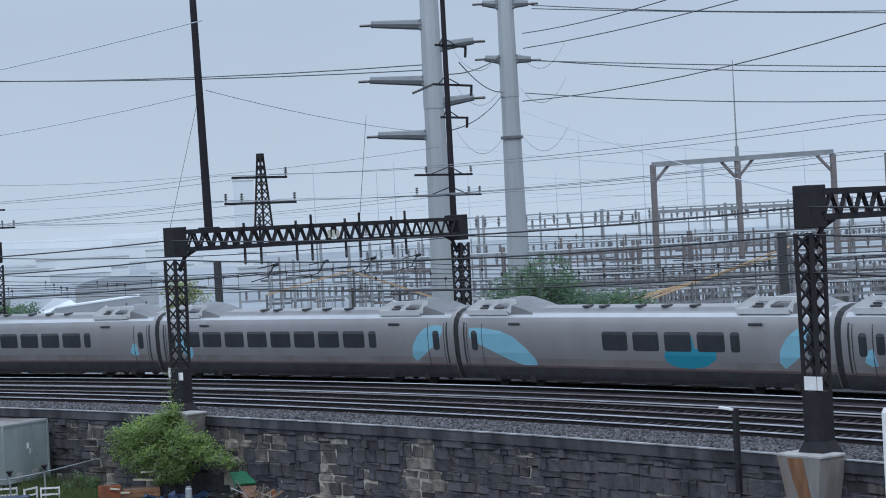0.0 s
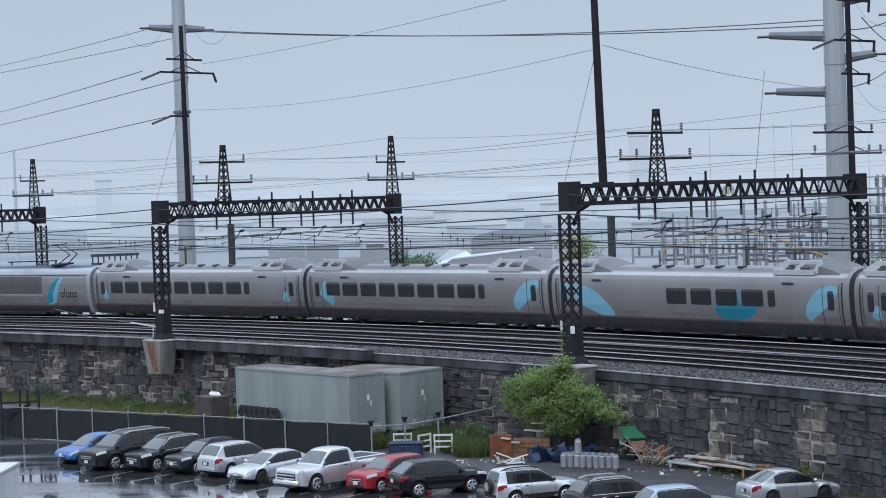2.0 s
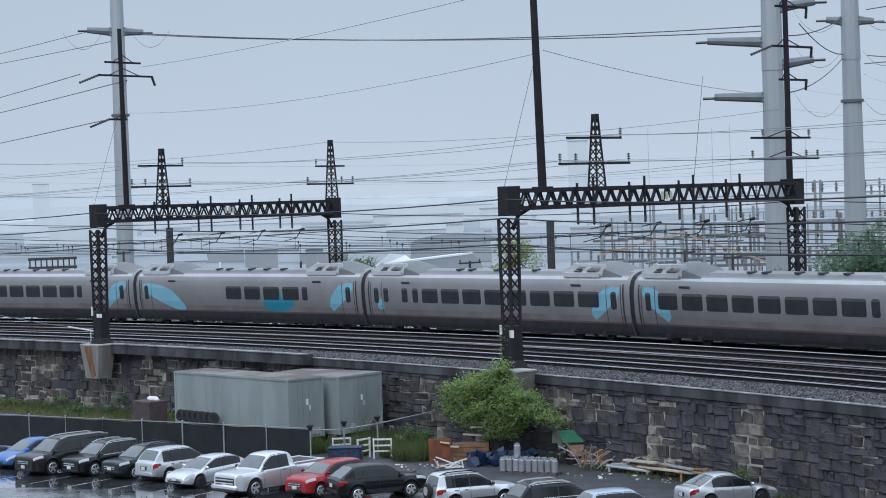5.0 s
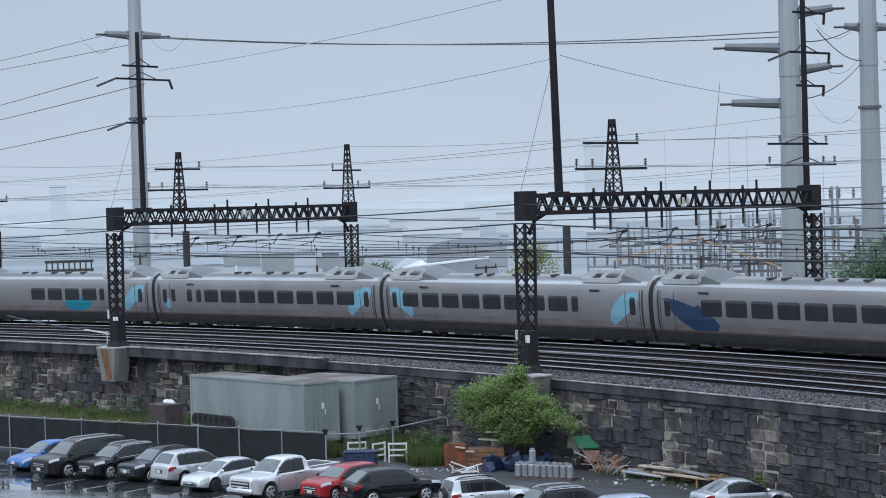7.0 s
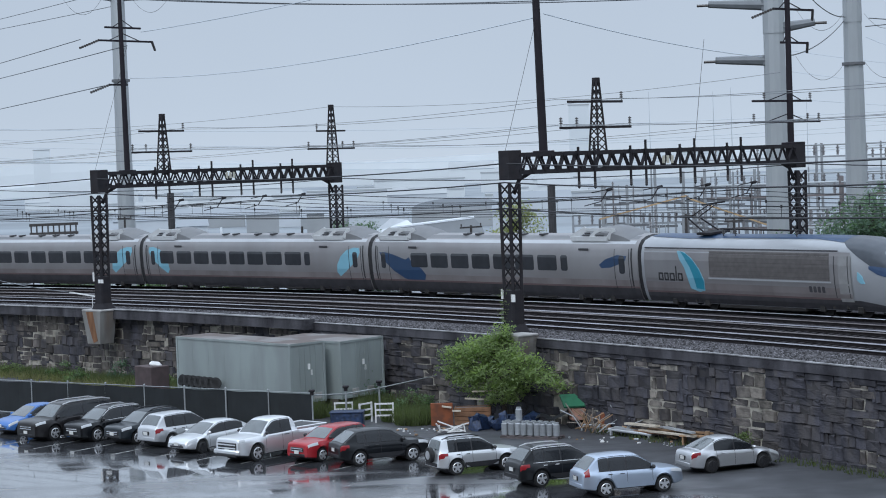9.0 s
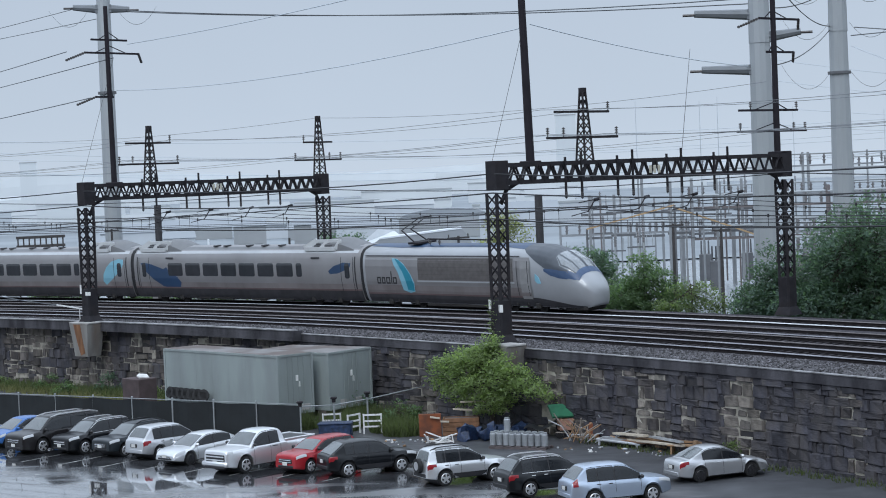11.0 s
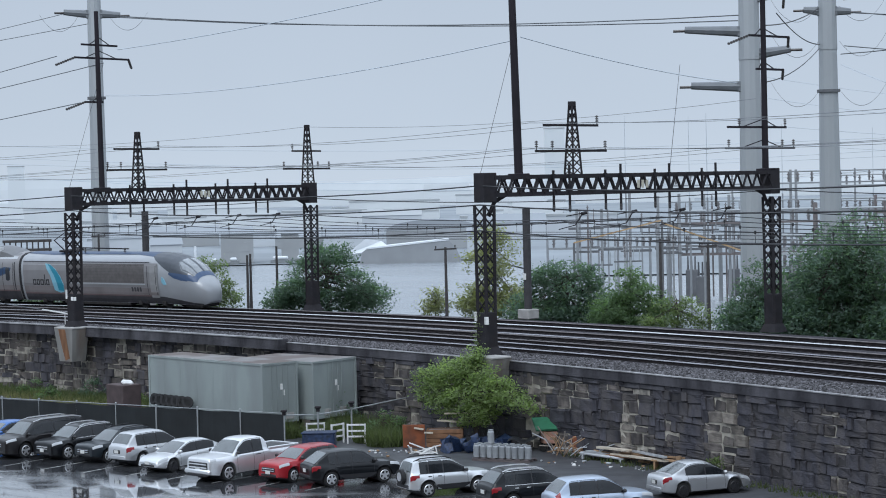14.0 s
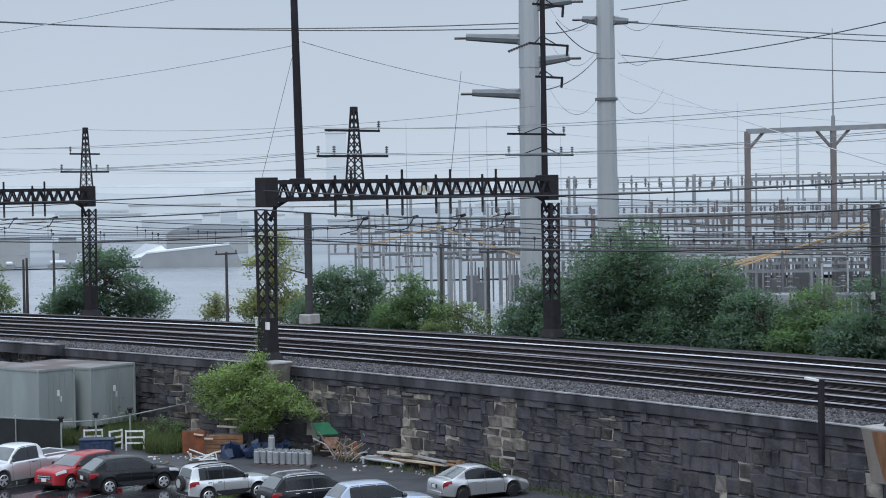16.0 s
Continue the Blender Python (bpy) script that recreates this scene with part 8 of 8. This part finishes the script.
            ro = bmesh.ops.create_cone(bm, cap_ends=False, segments=22, radius1=wheel_r * 0.70, radius2=wheel_r * 0.60, depth=0.03)
            bmesh.ops.transform(bm, matrix=Matrix.Translation((wx, y + s * 0.12, wheel_r)) @ Matrix.Rotation(radians(-90 * s), 4, "X"), verts=ro["verts"])
            part("spokes", bm, TRIM_AND_SHADE if steel_wheels else ALLOY, t, "black steel wheel" if steel_wheels else "silver alloy spokes")
    bm = B()
    box(bm, (0, 0, sill + 0.10), (L * 0.84, W * 0.74, 0.2))
    part("underbody", bm, TRIM_AND_SHADE, c)
    return c


def sedan_deck(L, h=0.93):
    return [(-L / 2, h * 0.62), (-L / 2 + 0.05, h * 0.98), (-L / 2 + 0.22, h * 1.07), (-L / 2 + 0.8, h * 1.07), (0.0, h * 0.99), (L / 2 - 1.2, h * 0.96), (L / 2 - 0.5, h * 0.86), (L / 2 - 0.14, h * 0.74), (L / 2, h * 0.56)]


def suv_deck(L, h=1.08):
    return [(-L / 2, h * 0.58), (-L / 2 + 0.04, h * 0.98), (-L / 2 + 0.16, h * 1.03), (0.0, h), (L / 2 - 1.1, h * 0.98), (L / 2 - 0.40, h * 0.95), (L / 2 - 0.06, h * 0.88), (L / 2, h * 0.74)]


P_BLUE = paint("paint_blue", (0.05, 0.15, 0.40))
P_RAIL = paint("rail_silver", (0.62, 0.63, 0.65), 0.2)
P_BLACK = paint("paint_black", (0.006, 0.007, 0.009), 0.0)
P_BROWN = paint("paint_dark_brown", (0.014, 0.013, 0.014), 0.0)
P_SLATE = paint("paint_dark_slate", (0.014, 0.019, 0.024), 0.0)
P_SILVER = paint("paint_silver", (0.54, 0.55, 0.565), 0.78)
P_WHITE_S = paint("paint_pale_silver", (0.66, 0.675, 0.69), 0.78)
P_TRUCK = paint("paint_truck_silver", (0.70, 0.71, 0.725), 0.78)
P_RED = paint("paint_red", (0.36, 0.022, 0.03))
P_ICE = paint("paint_ice_blue", (0.42, 0.485, 0.58), 0.78)
ROW_YAW = -133.0


def nose_in(w, wb, W):
    """A pose from where the near front wheel stands, for the row by the fence."""
    f = Vector((math.cos(radians(ROW_YAW)), math.sin(radians(ROW_YAW))))
    cxy = Vector(w) - f * wb / 2 - Vector((-f.y, f.x)) * (W / 2 - 0.1)
    return pose(cxy.x, cxy.y, LOT, 0, 0, ROW_YAW)


def tail_out(w, wb, W, yaw):
    """A pose from where the near rear wheel stands, for the cars that show their tails."""
    f = Vector((math.cos(radians(yaw)), math.sin(radians(yaw))))
    r = Vector((f.y, -f.x))
    cxy = Vector(w) + f * wb / 2 - r * (W / 2 - 0.1)
    return pose(cxy.x, cxy.y, LOT, 0, 0, yaw)


def std_sedan(m_, label, L, W, H, wb, pt, boot=0.42, **kw):
    return car(m_, label, L, W, H, wb, sedan_deck(L, kw.pop("belt", 0.92)), (-L / 2 + boot, -L / 2 + boot + 1.0, L / 2 - 2.05, L / 2 - 1.05), pt, **kw)


def std_suv(m_, label, L, W, H, wb, pt, hatch=0.5, **kw):
    return car(m_, label, L, W, H, wb, suv_deck(L, kw.pop("belt", 1.03)), (-L / 2 + 0.07, -L / 2 + hatch, L / 2 - 1.98, L / 2 - 1.10), pt, fascia="suv", **kw)


std_sedan(nose_in((-22.75, 106.3), 2.65, 1.78), "blue hatchback parked nose-out by the fence", 4.4, 1.78, 1.45, 2.65, P_BLUE, 0.15)
std_suv(nose_in((-20.41, 103.21), 3.2, 2.02), "large dark brown estate car with silver roof rails", 5.6, 2.02, 1.86, 3.2, P_BROWN, 0.45, belt=1.16, roof_rails=True, rails_mat=P_RAIL, wheel_r=0.40)
std_suv(nose_in((-18.04, 102.16), 2.8, 1.9), "black crossover with bright window trim and grille", 4.8, 1.9, 1.66, 2.8, P_BLACK, 0.8, belt=1.06, roof_rails=True, wheel_r=0.38, rails_mat=P_RAIL, trim=P_RAIL)
std_suv(nose_in((-15.75, 100.6), 2.67, 1.82), "dark slate crossover with black roof rails", 4.65, 1.82, 1.62, 2.67, P_SLATE, 0.8, roof_rails=True, rails_mat=TRIM_AND_SHADE, wheel_r=0.35, clad=True)
std_suv(pose(-13.5, 100.5, LOT, 0, 0, 46.4), "silver crossover parked tail-out", 4.6, 1.84, 1.68, 2.66, P_SILVER, 0.7, clad="paint", wheel_r=0.35)
std_sedan(nose_in((-12.0, 96.5), 2.7, 1.8), "pale silver saloon with a black grille", 4.63, 1.8, 1.42, 2.7, P_WHITE_S, 0.2, steel_wheels=True)
car(nose_in((-9.02, 93.03), 3.65, 2.03), "silver pickup truck with a crew cab and open bed", 5.85, 2.03, 1.88, 3.65, [(-2.92, 0.80), (-2.88, 1.18), (-2.7, 1.24), (-0.9, 1.24), (0.4, 1.20), (1.15, 1.20), (2.4, 1.17), (2.86, 1.14), (2.92, 1.02)], (-0.84, -0.62, 0.72, 1.50), P_TRUCK, pickup=True, wheel_r=0.41, fascia="truck")
std_suv(nose_in((-5.93, 92.09), 2.6, 1.75), "red compact car with a chrome grille", 4.4, 1.75, 1.53, 2.6, P_RED, 0.6, wheel_r=0.34)
std_suv(tail_out((-4.15, 90.3), 2.7, 1.86, 25), "black crossover parked tail-out on wet asphalt", 4.6, 1.86, 1.62, 2.7, P_BLACK, 0.95, clad=True, wheel_r=0.36)
std_suv(tail_out((0.21, 86.57), 2.49, 1.74, 26), "silver compact off-roader with a spare wheel on its tail", 4.2, 1.74, 1.66, 2.49, P_WHITE_S, 0.35, clad=True, spare=True, roof_rails=True, rails_mat=TRIM_AND_SHADE, wheel_r=0.35)
std_suv(tail_out((3.68, 82.55), 2.7, 1.84, 25), "black crossover with silver roof rails", 4.64, 1.84, 1.66, 2.7, P_BLACK, 0.7, clad=True, roof_rails=True, wheel_r=0.36, rails_mat=P_RAIL, trim=P_RAIL)
std_suv(tail_out((6.09, 79.5), 2.62, 1.82, 19), "ice-blue crossover with tall red tail lights", 4.55, 1.82, 1.66, 2.62, P_ICE, 0.75, clad="paint", wheel_r=0.35, tail="tall")
std_sedan(tail_out((11.01, 84.64), 2.6, 1.76, 22.6), "silver saloon parked beside the stone wall", 4.54, 1.76, 1.46, 2.6, P_SILVER, 0.42, steel_wheels=True)


# ---- stones of the retaining wall ----
def stone_verts(k):
    """A rough-faced block of unit size, its edges broken unevenly."""
    rng = random.Random(100 + k)
    bm = B()
    r = bmesh.ops.create_cube(bm, size=1.0)
    bmesh.ops.scale(bm, vec=(0.30, 0.965, 0.93), verts=r["verts"])
    bmesh.ops.bevel(bm, geom=bm.edges[:], offset=0.06, segments=1, affect="EDGES")
    for v in bm.verts:
        v.co += Vector((rng.uniform(-0.08, 0.05) if v.co.x < 0 else 0, rng.uniform(-0.07, 0.04), rng.uniform(-0.09, 0.05)))
    out = [v.co.copy() for v in bm.verts], [tuple(v.index for v in f.verts) for f in bm.faces]
    bm.free()
    return out


TEMPLATES = [stone_verts(k) for k in range(8)]


def soot(a, z):
    """How far the rain has washed the soot off: narrow runs down the wall, patchy along them."""
    u = a * 4.53
    runs = math.sin(u * 0.93 + 0.6) + 0.8 * math.sin(u * 1.71 + 2.2) + 0.5 * math.sin(u * 3.9 + 0.4 * math.sin(z * 1.3))
    return runs + 0.55 * math.sin(z * 1.9 + u * 0.35) + (0.1 if a > 41 else 0.0) - (1.15 if a < 31.3 else 0.0)


rng = random.Random(77)
placed = []
a = 25.2
while a < 52:
    bay = rng.uniform(2.2, 4.6)
    da = math.degrees(bay / R_WALL)
    z = LOT - 0.1 + rng.uniform(-0.2, 0.0)
    while z < -0.70:
        h = rng.choice((0.30, 0.38, 0.46, 0.55, 0.66))
        if z + h > -0.72:
            h = max(0.16, -0.60 - z)
        x = rng.uniform(-0.25, 0.0)
        while x < bay:
            w = rng.choice((0.42, 0.55, 0.7, 0.85, 1.0, 1.25)) * (1.25 if h < 0.4 else 1.0)
            if bay - x - w < 0.3:
                w = bay - x + rng.uniform(-0.05, 0.2)
            placed.append((a + math.degrees((x + w / 2) / R_WALL), z + h / 2 + rng.uniform(-0.03, 0.03), w, h * rng.uniform(0.92, 1.05), rng.random(), rng.random()))
            x += w
        z += h
    a += da
near_set = set([i for i, q in enumerate(placed) if 29.2 < q[0] < 35.4][:300])
joined = {}
SHARED = {}
for i, (a, z, w, h, u, v) in enumerate(placed):
    washed = soot(a, z) + (v - 0.5) * 0.9
    # past 41 degrees more stones turn brown, painting in the far wall's haze
    m_name = "pale" if washed > 1.15 else ("brown" if washed > (0.40 if a < 41 else -0.25) else "sooty")
    snug = 1.05 if m_name == "sooty" else 0.93
    k = int(u * 8) % 8
    tilt = ring_pose(R_WALL + 0.17 - 0.09 * u, a, z, 5 * (v - 0.5)) @ Matrix.Diagonal((1, w * snug, h * (snug + 0.01), 1))
    if i in near_set:
        if (k, m_name) not in SHARED:
            me = bpy.data.meshes.new("stone")
            me.from_pydata(TEMPLATES[k][0], [], TEMPLATES[k][1])
            me.materials.append(STONES[m_name])
            SHARED[k, m_name] = me
        o = new("stone", SHARED[k, m_name])
        o.parent = wall
        o.matrix_basis = tilt
    else:
        vs, fs = joined.setdefault(m_name, ([], []))
        o0 = len(vs)
        vs += [tilt @ c for c in TEMPLATES[k][0]]
        fs += [tuple(o0 + q for q in f) for f in TEMPLATES[k][1]]
    # bare mortar shows round the washed stones
    if m_name != "sooty" and v > (0.12 if a < 41 else 0.5):
        vs, fs = joined.setdefault("mortar", ([], []))
        o0 = len(vs)
        g = 0.035 + 0.03 * u
        m_ = ring_pose(R_WALL + 0.005, a, z)
        lo_z, hi_z = (-h / 2 - g, h / 2 + g) if v > 0.5 else (-h / 2 - g, h / 2 - 0.05)
        lo_y, hi_y = (-w / 2 - g, w / 2 + g) if u > 0.4 else (-w / 2 + 0.05, w / 2 + g)
        vs += [m_ @ Vector((x, y, zz)) for x in (0.0, 0.12) for y, zz in ((lo_y, lo_z), (hi_y, lo_z), (hi_y, hi_z), (lo_y, hi_z))]
        fs += [tuple(o0 + q for q in f) for f in ((0, 3, 2, 1), (4, 5, 6, 7), (0, 1, 5, 4), (1, 2, 6, 5), (2, 3, 7, 6), (3, 0, 4, 7))]
for m_name, (vs, fs) in joined.items():
    me = bpy.data.meshes.new("stonework")
    me.from_pydata(vs, [], fs)
    me.materials.append(STONES_J[m_name])
    ob = new("pale_mortar" if m_name == "mortar" else "stonework", me)
    ob.parent = wall
    tagged(ob, kind="stuff")


motions()
